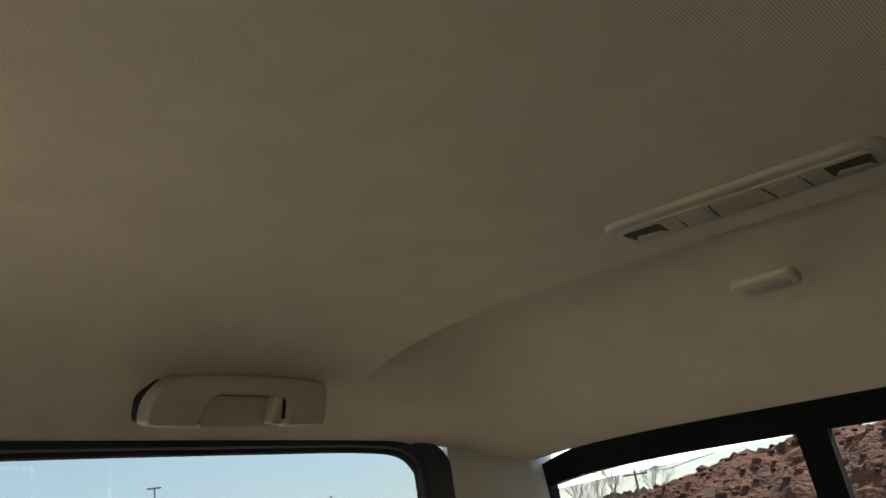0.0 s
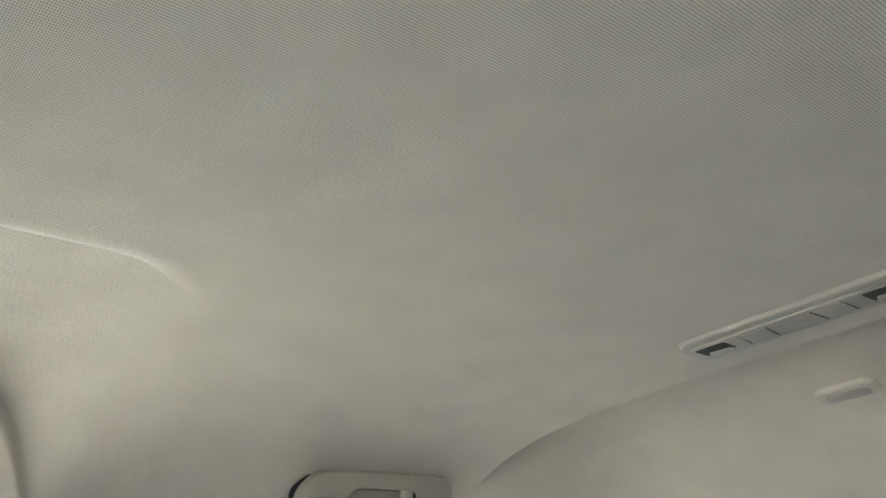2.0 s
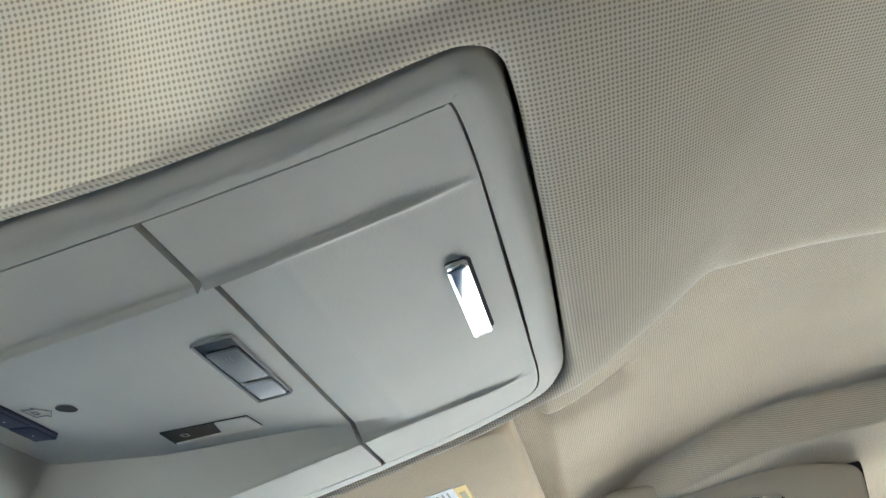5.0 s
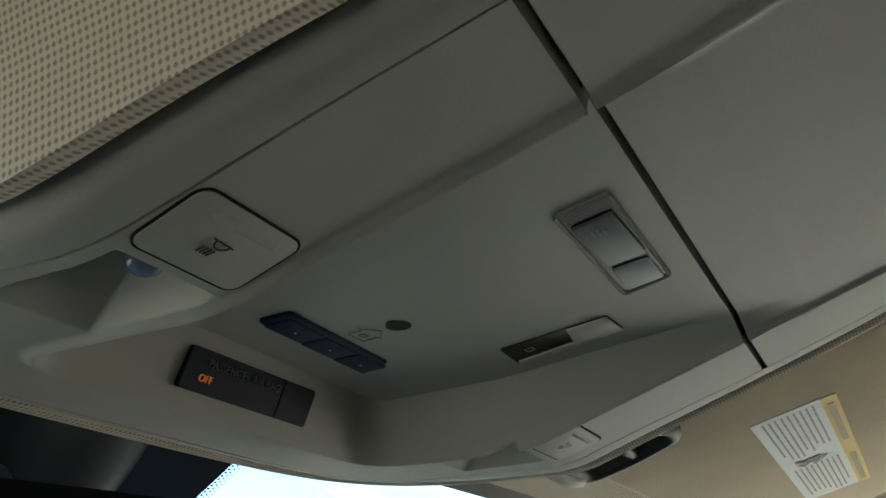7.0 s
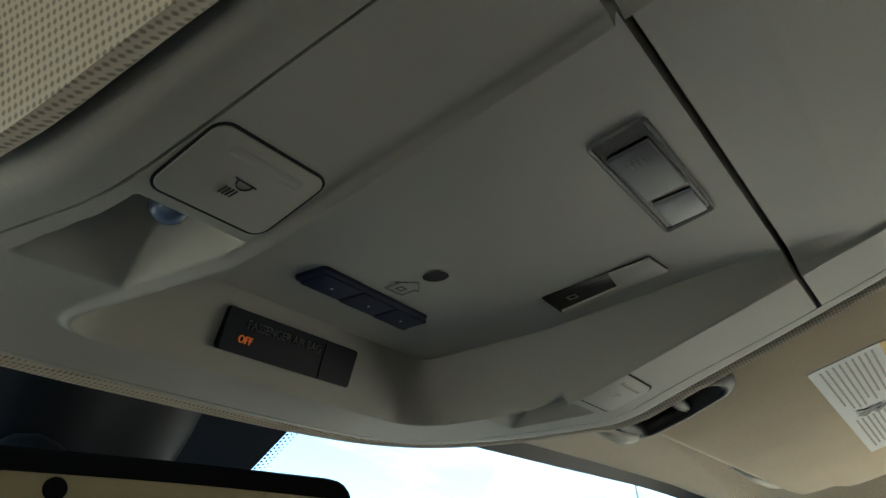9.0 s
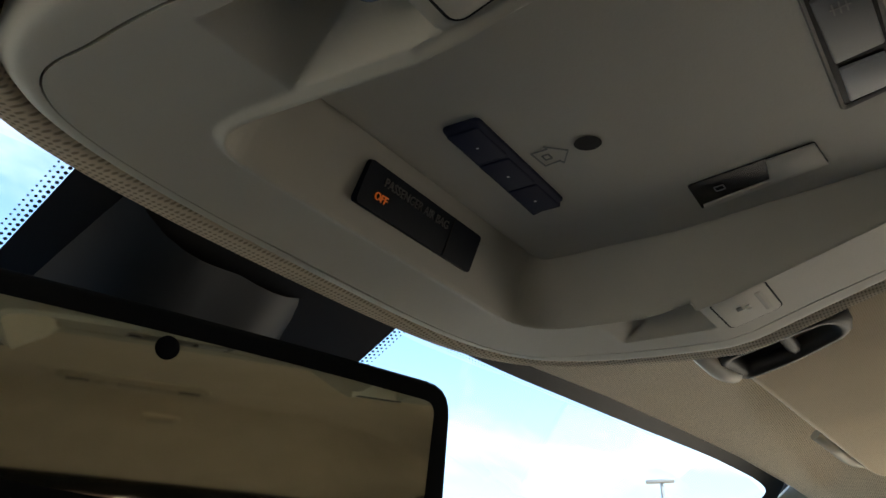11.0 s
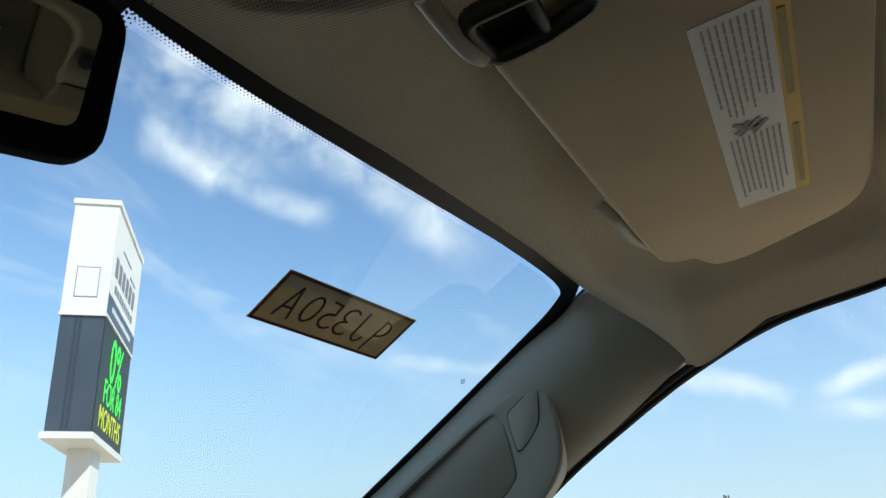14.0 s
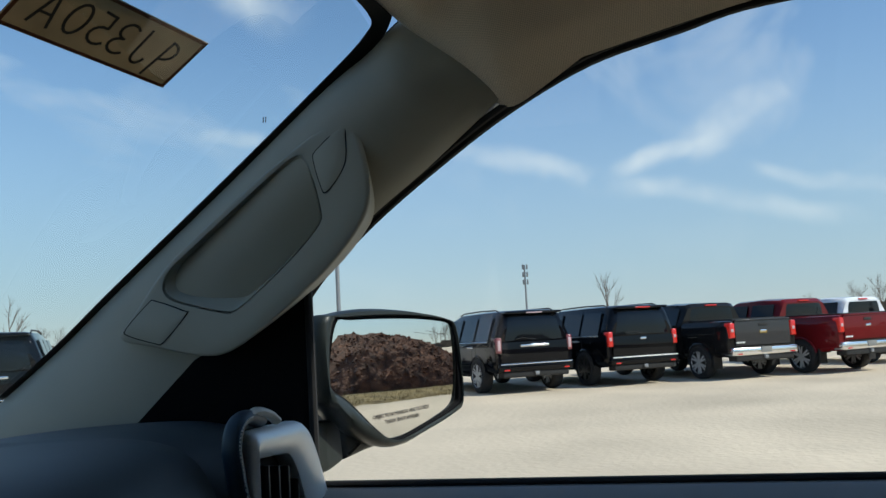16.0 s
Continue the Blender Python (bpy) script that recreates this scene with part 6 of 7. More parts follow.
    part("mirror_foot", bm_mesh("mirror_foot", prism(foot, -0.045, 0.004, 3), MIRROR_PAINT, 40), w, "black mirror foot on the door", m @ pose(0, 0, -0.030))
    arm = round_corners([(0.0385, -0.120), (0.150, -0.120), (0.1278, -0.168), (0.0772, -0.1723), (0.0390, -0.1790)], [0.003, 0.01, 0.02, 0.012, 0.003], 3)
    part("mirror_arm", bm_mesh("mirror_arm", prism(arm, -0.045, 0.006, 3), MIRROR_PAINT, 40), w, "black mirror arm", m @ pose(0, 0, -0.030))


build_wing_mirror()


def build_dashboard():
    d = thing("dashboard", "dark blue-black dashboard with stitched leather edge and silver vent", "dashboard")
    prof = [(1.13, 1.285), (0.98, 1.305), (0.84, 1.335), (0.72, 1.365), (0.60, 1.382), (0.50, 1.388), (0.44, 1.386), (0.405, 1.372), (0.385, 1.34), (0.375, 1.29), (0.40, 1.15), (0.46, 0.95), (0.55, 0.80), (1.13, 0.80)]
    prof = [tuple(p) for p in catmull(prof, 4)]
    xs = np.concatenate([np.linspace(-0.74, 0.54, 12), np.linspace(0.560, 0.578, 5), np.linspace(0.60, 0.765, 8)])
    vs = []
    for x in xs:
        lift = -0.012 * max(0, (abs(x) - 0.60) / 0.16) ** 2
        near = -0.034 * float(1 - sstep(0.562, 0.577, x))
        vs += [(x, y + near, z + lift) for y, z in prof]
    k = len(prof)
    fs = grid_faces(len(xs), k, True) + [tuple(range(k)), tuple(range((len(xs) - 1) * k, len(xs) * k))[::-1]]
    part("dash_body", mesh_of("dash_body", vs, fs, DASH, 40), d)
    # leather roll curling round the vent, with a stitched seam
    roll = [(0.605, 0.337, 1.255), (0.579, 0.336, 1.335), (0.570, 0.335, 1.360), (0.566, 0.335, 1.379), (0.574, 0.335, 1.394), (0.594, 0.336, 1.3985), (0.622, 0.338, 1.392)]
    roll = catmull(roll, 6)
    part("leather_edge", mesh_of("leather_edge", *tube([(p[0], p[1] + 0.006, p[2]) for p in roll], 0.0058, 14, up=(0, 1, 0), flat=1.4), LEATHER), d, "dark leather edge roll")
    seam = part("seam", mesh_of("seam", *tube([(p[0] - 0.0048, p[1] - 0.0030, p[2] + 0.0008) for p in roll[:28]], 0.0005, 5), LEATHER), d, "stitched seam")
    for p, q in zip(roll[0:30:1], roll[1:31:1]):
        a, b = Vector(p).lerp(Vector(q), 0.15), Vector(p).lerp(Vector(q), 0.75)
        off = Vector((-0.0052, -0.0034, 0.0008))
        part("stitch", mesh_of("stitch", *tube([a + off, b + off], 0.0006, 5), STITCH), seam, "pale stitch")
    inner = [(0.600, 1.255)] * 10 + [(0.600, 1.300)] * 8 + [(0.604, 1.360)] * (len(roll) - 18)
    vs = [(p[0], p[1] + 0.008, p[2]) for p in roll] + [(q[0], 0.352, q[1]) for q in inner]
    part("leather_panel", mesh_of("leather_panel", vs, grid_faces(2, len(roll)), LEATHER, 60), d, "dark leather between edge roll and vent")
    # vent: satin surround, black louvres
    o = round_corners([(0.586, 1.24), (0.586, 1.388), (0.702, 1.382), (0.727, 1.352), (0.790, 1.24)], [0.004, 0.010, 0.04, 0.05, 0.01], 5)
    i = round_corners([(0.592, 1.24), (0.592, 1.365), (0.668, 1.358), (0.685, 1.338), (0.735, 1.24)], [0.004, 0.006, 0.012, 0.012, 0.004], 5)
    n = len(o)
    rings = [(o, 0.346), (o, 0.340), ([(0.95 * p[0] + 0.05 * q[0], 0.95 * p[1] + 0.05 * q[1]) for p, q in zip(o, i)], 0.3355), ([(0.82 * p[0] + 0.18 * q[0], 0.82 * p[1] + 0.18 * q[1]) for p, q in zip(o, i)], 0.3305), ([(0.6 * p[0] + 0.4 * q[0], 0.6 * p[1] + 0.4 * q[1]) for p, q in zip(o, i)], 0.3285), ([(0.2 * p[0] + 0.8 * q[0], 0.2 * p[1] + 0.8 * q[1]) for p, q in zip(o, i)], 0.331), (i, 0.336), (i, 0.353)]
    vs = [(p[0], y, p[1]) for r, y in rings for p in r]
    v = part("vent_surround", mesh_of("vent_surround", vs, grid_faces(len(rings), n, True), SATIN, 40), d, "satin silver vent surround")
    part("vent_back", mesh_of("vent_back", [(p[0], 0.351, p[1]) for p in i], [tuple(range(n))], GAP), v, "black vent interior")
    for q in range(5):
        x = 0.606 + 0.021 * q
        part("louvre", bm_mesh("louvre", box_bm(x - 0.0015, x + 0.0015, 0.338, 0.350, 1.24, 1.358 - 0.004 * q, 0.0008), BLACK), v)
    cap = catmull([(0.592, 0.338, 1.400), (0.608, 0.338, 1.401), (0.628, 0.337, 1.396), (0.641, 0.336, 1.389)], 5)
    part("end_cap", mesh_of("end_cap", *tube(cap, [0.0035] * 4 + [0.0055] * 8 + [0.005] * 4, 10, flat=0.7), SHALE_SMOOTH), d, "pale folded end of the leather edge")
    # moulded airbag lettering, too faint to read
    vv, ff = strokes([((0.0, 0.0), (0.004, 0.0)), ((0.006, 0.0), (0.011, 0.0)), ((0.013, 0.0), (0.017, 0.0)), ((0.019, 0.0), (0.026, 0.0))], 0.006, 0.0005)
    part("moulded_mark", mesh_of("moulded_mark", vv, ff, LEATHER), d, "faint moulded mark", frame_of((0.475, 0.372, 1.318), (1, 0, 0), (0, 0.18, 1)))


build_dashboard()
# ---------------------------------------------------------------- outside: the lot
LOT = material("pale_concrete_lot", (0.64, 0.53, 0.39), rough=0.9, vary=0.12, scale=0.30, grain=0.7, grain_scale=9, bump=0.02)
DEAD_GRASS = material("dead_grass", (0.30, 0.22, 0.09), rough=0.95, vary=0.25, scale=1.5, grain=1.0, grain_scale=25, bump=0.05)
MULCH = material("brown_mulch", (0.135, 0.050, 0.022), rough=0.95, vary=0.35, scale=2.6, grain=1.0, grain_scale=9, bump=0.08)
BARK = material("grey_bark", (0.16, 0.125, 0.10), rough=0.9, vary=0.2, scale=3)
STEEL = material("galvanised_steel", (0.28, 0.29, 0.30), rough=0.5, metal=0.6, vary=0.08)
SIGN_WHITE = material("sign_white", (0.66, 0.66, 0.65), rough=0.45, vary=0.02, scale=1)
SIGN_NAVY = material("sign_navy", (0.05, 0.065, 0.09), rough=0.35, vary=0.06, scale=1)
LED_BLACK = material("led_screen", (0.012, 0.02, 0.014), rough=0.5, vary=0.0)
LED_GREEN = material("led_green", (0.02, 0.35, 0.03), rough=0.5, vary=0.0, emit=(0.05, 0.75, 0.06), power=0.8)
LED_LIME = material("led_lime", (0.3, 0.35, 0.03), rough=0.5, vary=0.0, emit=(0.45, 0.55, 0.03), power=0.6)
TYRE = material("tyre_rubber", (0.02, 0.02, 0.021), rough=0.85, vary=0.15, scale=10)
ALLOY = material("alloy_rim", (0.72, 0.73, 0.74), rough=0.35, metal=0.35, vary=0.04)
BLACK_RIM = material("black_rim", (0.02, 0.02, 0.02), rough=0.3, vary=0.0)
CAR_GLASS = material("car_glass", (0.006, 0.008, 0.010), rough=0.03, vary=0.0, spec=0.35)
TAIL_RED = material("tail_lamp_red", (0.55, 0.02, 0.015), rough=0.2, vary=0.0, coat=0.5, emit=(0.6, 0.02, 0.01), power=0.15)
LAMP_CLEAR = material("clear_lamp_lens", (0.50, 0.36, 0.37), rough=0.15, vary=0.0, coat=0.4)
TAIL_DULL = material("dull_tail_lamp", (0.20, 0.05, 0.055), rough=0.2, vary=0.0, coat=0.5)
UNDER = material("underbody", (0.015, 0.015, 0.015), rough=0.8, vary=0.0)
WORLD = Matrix.Identity(4)


def build_ground():
    bm = bmesh.new()
    bmesh.ops.create_grid(bm, x_segments=80, y_segments=80, size=2500)
    single("ground", bm_mesh("ground", bm, LOT), "pale worn concrete car park", "ground", "structure", m=WORLD)
    vs, fs = [], []
    n = 40
    for j, (y0, y1) in enumerate(((-10.4, -60.0),)):
        for k in range(n + 1):
            x = -60 + 120 * k / n
            vs += [(x, y0 + 0.35 * math.sin(x * 0.7) + 0.2 * math.sin(x * 2.3), 0.006), (x, y1, 0.006)]
    single("grass_verge", mesh_of("grass_verge", vs, [q[::-1] for q in grid_faces(n + 1, 2)], DEAD_GRASS), "dead tan grass verge behind the lot", "grass", "structure", m=WORLD)
    # tufts along the verge's near edge
    rnd = random.Random(3)
    vs, fs = [], []
    for k in range(2600):
        x, y = rnd.uniform(-4, 16), -10.3 - rnd.random() ** 2 * 3.0
        h, a = rnd.uniform(0.05, 0.16), rnd.random() * 6.28
        b = len(vs)
        dx, dy = 0.012 * math.cos(a), 0.012 * math.sin(a)
        vs += [(x - dx, y - dy, 0), (x + dx, y + dy, 0), (x + rnd.uniform(-.05, .05), y + rnd.uniform(-.05, .05), h)]
        fs.append((b, b + 1, b + 2))
    single("grass", mesh_of("grass", vs, fs, DEAD_GRASS), "tufts of dead tan grass", "grass", "stuff", m=WORLD)


build_ground()


def build_pile():
    """Long heap of dark brown mulch behind the truck."""
    nx, ny = 190, 120
    xs, ys = np.linspace(-17, 13.2, nx), np.linspace(-27, -10.6, ny)
    vs = []
    for y in ys:
        for x in xs:
            v = (y + 18.6) / 5.5
            crest = float(np.interp(x, (-16, -8, -1, 1.6, 2.4, 3.3, 4.7, 6.4, 7.7, 9.2, 10.5, 12.6), (0.0, 1.7, 1.6, 1.7, 2.3, 2.42, 2.30, 2.18, 1.98, 1.56, 1.1, 0.0)))
            h = crest * max(0.0, 1 - abs(v) ** 2.0) ** 0.80
            p = Vector((x, y, 0))
            nz = noise.fractal(p * 0.9, 0.9, 2.1, 5) * 0.20 + abs(noise.noise(p * 3.1)) * 0.13 + noise.noise(p * 7.0) * 0.07
            vs.append((x + noise.noise(p * 4) * 0.06, y + noise.noise(p * 4 + Vector((9, 0, 0))) * 0.06, -0.12 + h + nz * min(1.0, h / 0.5) if h > 0 else -0.12))
    me = mesh_of("mulch_pile", vs, grid_faces(ny, nx), MULCH, 25)
    ob = single("mulch_pile", me, "long heap of dark brown shredded mulch on the verge", "mulch pile", m=WORLD)
    # loose lumps on its surface
    rnd = random.Random(11)
    bm = bmesh.new(); bmesh.ops.create_icosphere(bm, subdivisions=1, radius=1.0)
    base = [v.co.copy() for v in bm.verts]; tri = [[v.index for v in f.verts] for f in bm.faces]; bm.free()
    lv, lf = [], []
    for k in range(5200):
        i, j = rnd.randrange(10, nx - 10), rnd.randrange(8, ny - 8)
        p = vs[j * nx + i]
        if p[2] < 0.15:
            continue
        s = rnd.uniform(0.03, 0.10) * (1.6 if rnd.random() < 0.06 else 1)
        b = len(lv)
        for c in base:
            q = c * (s * (1 + 0.5 * noise.noise(c * 2 + Vector((k, 0, 0)))))
            lv.append((p[0] + q.x, p[1] + q.y, p[2] + q.z * 0.7))
        lf += [tuple(b + t for t in f) for f in tri]
    single("mulch_lumps", mesh_of("mulch_lumps", lv, lf, MULCH, 20), "loose lumps of brown mulch on the heap", "mulch", "stuff", m=WORLD)


build_pile()


def body_loft(sections):
    """sections: y, half width, bottom z, belt z, roof half width, roof z."""
    vs = []
    for y, w, zb, zs, wr, zr in sections:
        half = [(w * 0.90, zb), (w * 0.985, zb + 0.10), (w, zb + 0.30), (w, zs - 0.12), (w * 0.985, zs), (wr + 0.02, zr - 0.12), (wr - 0.03, zr - 0.035), (wr - 0.16, zr), (0.0, zr + 0.012)]
        ring = [(x, z) for x, z in half] + [(-x, z) for x, z in half[-2::-1]]
        vs += [(x, y, z) for x, z in ring]
    k = 17
    fs = grid_faces(len(sections), k, True)
    fs += [tuple(range(k)), tuple(range((len(sections) - 1) * k, len(sections) * k))[::-1]]
    return vs, fs


def wheel_meshes(rim_mat, tag):
    r, w = 0.405, 0.275
    prof = [(0.27, -w / 2 + 0.02), (0.36, -w / 2), (r - 0.015, -w / 2 + 0.02), (r, -w / 4), (r, w / 4), (r - 0.015, w / 2 - 0.02), (0.36, w / 2), (0.27, w / 2 - 0.02)]
    n = 32
    vs = [(x, q * math.cos(2 * math.pi * k / n), q * math.sin(2 * math.pi * k / n)) for k in range(n) for q, x in prof]
    fs = [(k * 8 + j, k * 8 + (j + 1) % 8, ((k + 1) % n) * 8 + (j + 1) % 8, ((k + 1) % n) * 8 + j) for k in range(n) for j in range(8)]
    tyre = mesh_of("tyre" + tag, vs, fs, TYRE, 50)
    bm = bmesh.new()
    for sx in (1, -1):
        for k in range(12):
            a = (k // 2) * math.pi / 3 + (0.17 if k % 2 else -0.17)
            g = bmesh.ops.create_cube(bm, size=1.0)
            for v in g["verts"]:
                c = Vector((v.co.x * 0.03, v.co.y * (0.052 - 0.012 * (v.co.z + 0.5)), 0.03 + (v.co.z + 0.5) * 0.23))
                v.co = Matrix.Rotation(a, 3, "X") @ c + Vector((sx * 0.105, 0, 0))
        g = bmesh.ops.create_cone(bm, cap_ends=True, segments=16, radius1=0.065, radius2=0.05, depth=0.03)
        for v in g["verts"]:
            v.co = Vector((sx * 0.11 + v.co.z, v.co.x, v.co.y))
        lip = bmesh.ops.create_cone(bm, cap_ends=False, segments=28, radius1=0.268, radius2=0.282, depth=0.03)
        for v in lip["verts"]:
            v.co = Vector((sx * (0.115 + v.co.z), v.co.x, v.co.y))
    rim = bm_mesh("rim" + tag, bm, rim_mat, 40)
    bm = bmesh.new(); bmesh.ops.create_cone(bm, cap_ends=True, segments=24, radius1=0.27, radius2=0.27, depth=0.12)
    for v in bm.verts:
        v.co = Vector((v.co.z, v.co.x, v.co.y))
    drum = bm_mesh("brake" + tag, bm, UNDER, 40)
    return tyre, rim, drum


WHEELS = {"alloy": wheel_meshes(ALLOY, ""), "black": wheel_meshes(BLACK_RIM, "_dark")}


def panel(quad, lift, mat, name, n=(0, 0, 1)):
    """A flat panel with a little thickness; quad in order, lifted along n."""
    n = Vector(n).normalized()
    k = len(quad)
    vs = [tuple(Vector(p) + n * lift) for p in quad] + [tuple(Vector(p) - n * 0.02) for p in quad]
    fs = [tuple(range(k)), tuple(range(k, 2 * k))[::-1]] + [(i, (i + 1) % k, k + (i + 1) % k, k + i) for i in range(k)]
    return mesh_of(name, vs, fs, mat, 20)


def add_wheels(v, y0, y1, w, kind, body):
    tyre, rim, drum = WHEELS[kind]
    for x in (-w, w):
        for y in (y0, y1):
            wh = part("wheel", tyre, v, "", pose(x, y, 0.405))
            part("rim", rim, wh)
            part("brake_drum", drum, wh)
            s = 1 if x > 0 else -1
            arc = [(s * 1.008, y + 0.465 * math.cos(radians(a)), 0.405 + 0.465 * math.sin(radians(a))) for a in range(12, 170, 13)]
            part("wheel_arch", mesh_of("wheel_arch", *tube(arc, 0.030, 6), body), v, "painted wheel arch lip")
            well = [(y + 0.455 * math.cos(radians(a)), 0.405 + 0.455 * math.sin(radians(a))) for a in range(-8, 189, 14)]
            k = len(well)
            vs = [(s * q, u, z) for q in (0.90, 1.026) for u, z in well]
            part("wheel_well", mesh_of("wheel_well", vs, [tuple(range(k)), tuple(range(k, 2 * k))[::-1]] + [(i, (i + 1) % k, k + (i + 1) % k, k + i) for i in range(k)], UNDER, 30), v, "dark wheel well")


def curved_glass(rows, bow, name):
    """Window glass with thickness: rows of (z, y, half width) from the bottom up, bowed out towards the tail in the middle."""
    n = 9
    vs = []
    for lay in (0.0, 0.02):
        for z, y, w in rows:
            for q in np.linspace(-1, 1, n):
                vs.append((w * q, y + lay - bow * (1 - q * q) + 0.035 * abs(q) ** 6, z))
    k = len(rows) * n
    g = grid_faces(len(rows), n)
    ring = list(range(n)) + [r * n + n - 1 for r in range(1, len(rows))] + list(range(k - 2, k - n - 1, -1)) + [r * n for r in range(len(rows) - 2, 0, -1)]
    fs = g + [tuple(a + k for a in f[::-1]) for f in g] + [(a, b, b + k, a + k) for a, b in zip(ring, ring[1:] + ring[:1])]
    return mesh_of(name, vs, fs, CAR_GLASS, 50)


def tail_details(v, w, zt, zb, bumper_mat, lamp_w, lamp_z0, lamp_z1, plate_z, chrome_z, y=0.0, pale=False):
    for sx in (-1, 1):
        x0 = sx * (w - lamp_w / 2 - 0.01)
        lamp = part("tail_lamp", bm_mesh("tail_lamp", box_bm(x0 - lamp_w / 2, x0 + lamp_w / 2, y - 0.045, y + 0.16, lamp_z0, lamp_z1, 0.025, 3), TAIL_DULL if pale else TAIL_RED), v, "dull red tail lamp" if pale else "red tail lamp")
        mid = (lamp_z0 + lamp_z1) / 2
        tall = 0.66 if pale else 0.22
        half = (lamp_z1 - lamp_z0) * tall / 2
        part("lamp_lens", bm_mesh("lamp_lens", box_bm(x0 - lamp_w * 0.27, x0 + lamp_w * 0.27, y - 0.052, y - 0.02, mid - half, mid + half, 0.008), LAMP_CLEAR), lamp, "clear reversing lens")
        part("reflector", bm_mesh("reflector", box_bm(sx * w * 0.78 - 0.07, sx * w * 0.78 + 0.07, y - 0.108, y - 0.06, zb + 0.03, zb + 0.06, 0.006), TAIL_RED), v, "red bumper reflector")
    b = part("bumper", bm_mesh("bumper", box_bm(-w * 0.97, w * 0.97, y - 0.10, y + 0.25, zb, zb + 0.20, 0.05, 4), bumper_mat), v, "rear bumper")
    part("step_pad", bm_mesh("step_pad", box_bm(-w * 0.72, w * 0.72, y - 0.095, y + 0.05, zb + 0.195, zb + 0.212, 0.006), UNDER), b, "black bumper step pad")
    part("valance", bm_mesh("valance", box_bm(-w * 0.86, w * 0.86, y - 0.055, y + 0.25, zb - 0.13, zb + 0.02, 0.03, 3), UNDER), v, "dark lower valance")
    part("hitch", bm_mesh("hitch", box_bm(-0.05, 0.05, y - 0.10, y + 0.2, zb - 0.09, zb - 0.01, 0.006), STEEL), v, "steel tow hitch")
    plate_y = y - 0.050 if plate_z > zb + 0.2 else y - 0.112
    part("plate", bm_mesh("plate", box_bm(-0.155, 0.155, plate_y, y, plate_z, plate_z + 0.13, 0.004), GREY_INK), v, "dark blank plate")
    if chrome_z:
        part("chrome_strip", bm_mesh("chrome_strip", box_bm(-0.36, 0.36, y - 0.055, y, chrome_z, chrome_z + 0.060, 0.018, 3), CHROME), v, "chrome strip")
    part("badge", bm_mesh("badge", box_bm(-0.085, 0.085, y - 0.05, y, zt, zt + 0.055, 0.012), CHROME), v, "plain bright badge")
    for k in range(3):
        part("model_mark", bm_mesh("model_mark", box_bm(-w * 0.80 + 0.085 * k, -w * 0.80 + 0.065 + 0.085 * k, y - 0.034, y, zb + 0.29, zb + 0.33, 0.003), SATIN), v, "small bright lettering bar")


def paint(name, color):
    return material(name, color, rough=0.05, vary=0.03, scale=0.8, coat=0.10, spec=0.22)


def side_trim(v, sx, x, y0, y1, z, mat):
    part("window_trim", mesh_of("window_trim", *tube([(sx * x, y0, z), (sx * x, y1, z - 0.02)], 0.009, 6), mat), v, "bright strip under the side windows")
    for q in (0.72, 0.80):
        part("door_gap", bm_mesh("door_gap", box_bm(sx * 1.021 - 0.003, sx * 1.021 + 0.003, y0 + (y1 - y0) * (q - 0.44), y0 + (y1 - y0) * (q - 0.44) + 0.010, 0.58, z - 0.02), UNDER), v, "dark door gap")
        part("door_handle", bm_mesh("door_handle", box_bm(sx * 1.03 - 0.014, sx * 1.03 + 0.014, y0 + (y1 - y0) * (q - 0.40), y0 + (y1 - y0) * (q - 0.40) + 0.17, z - 0.14, z - 0.105, 0.008), mat), v, "door handle")


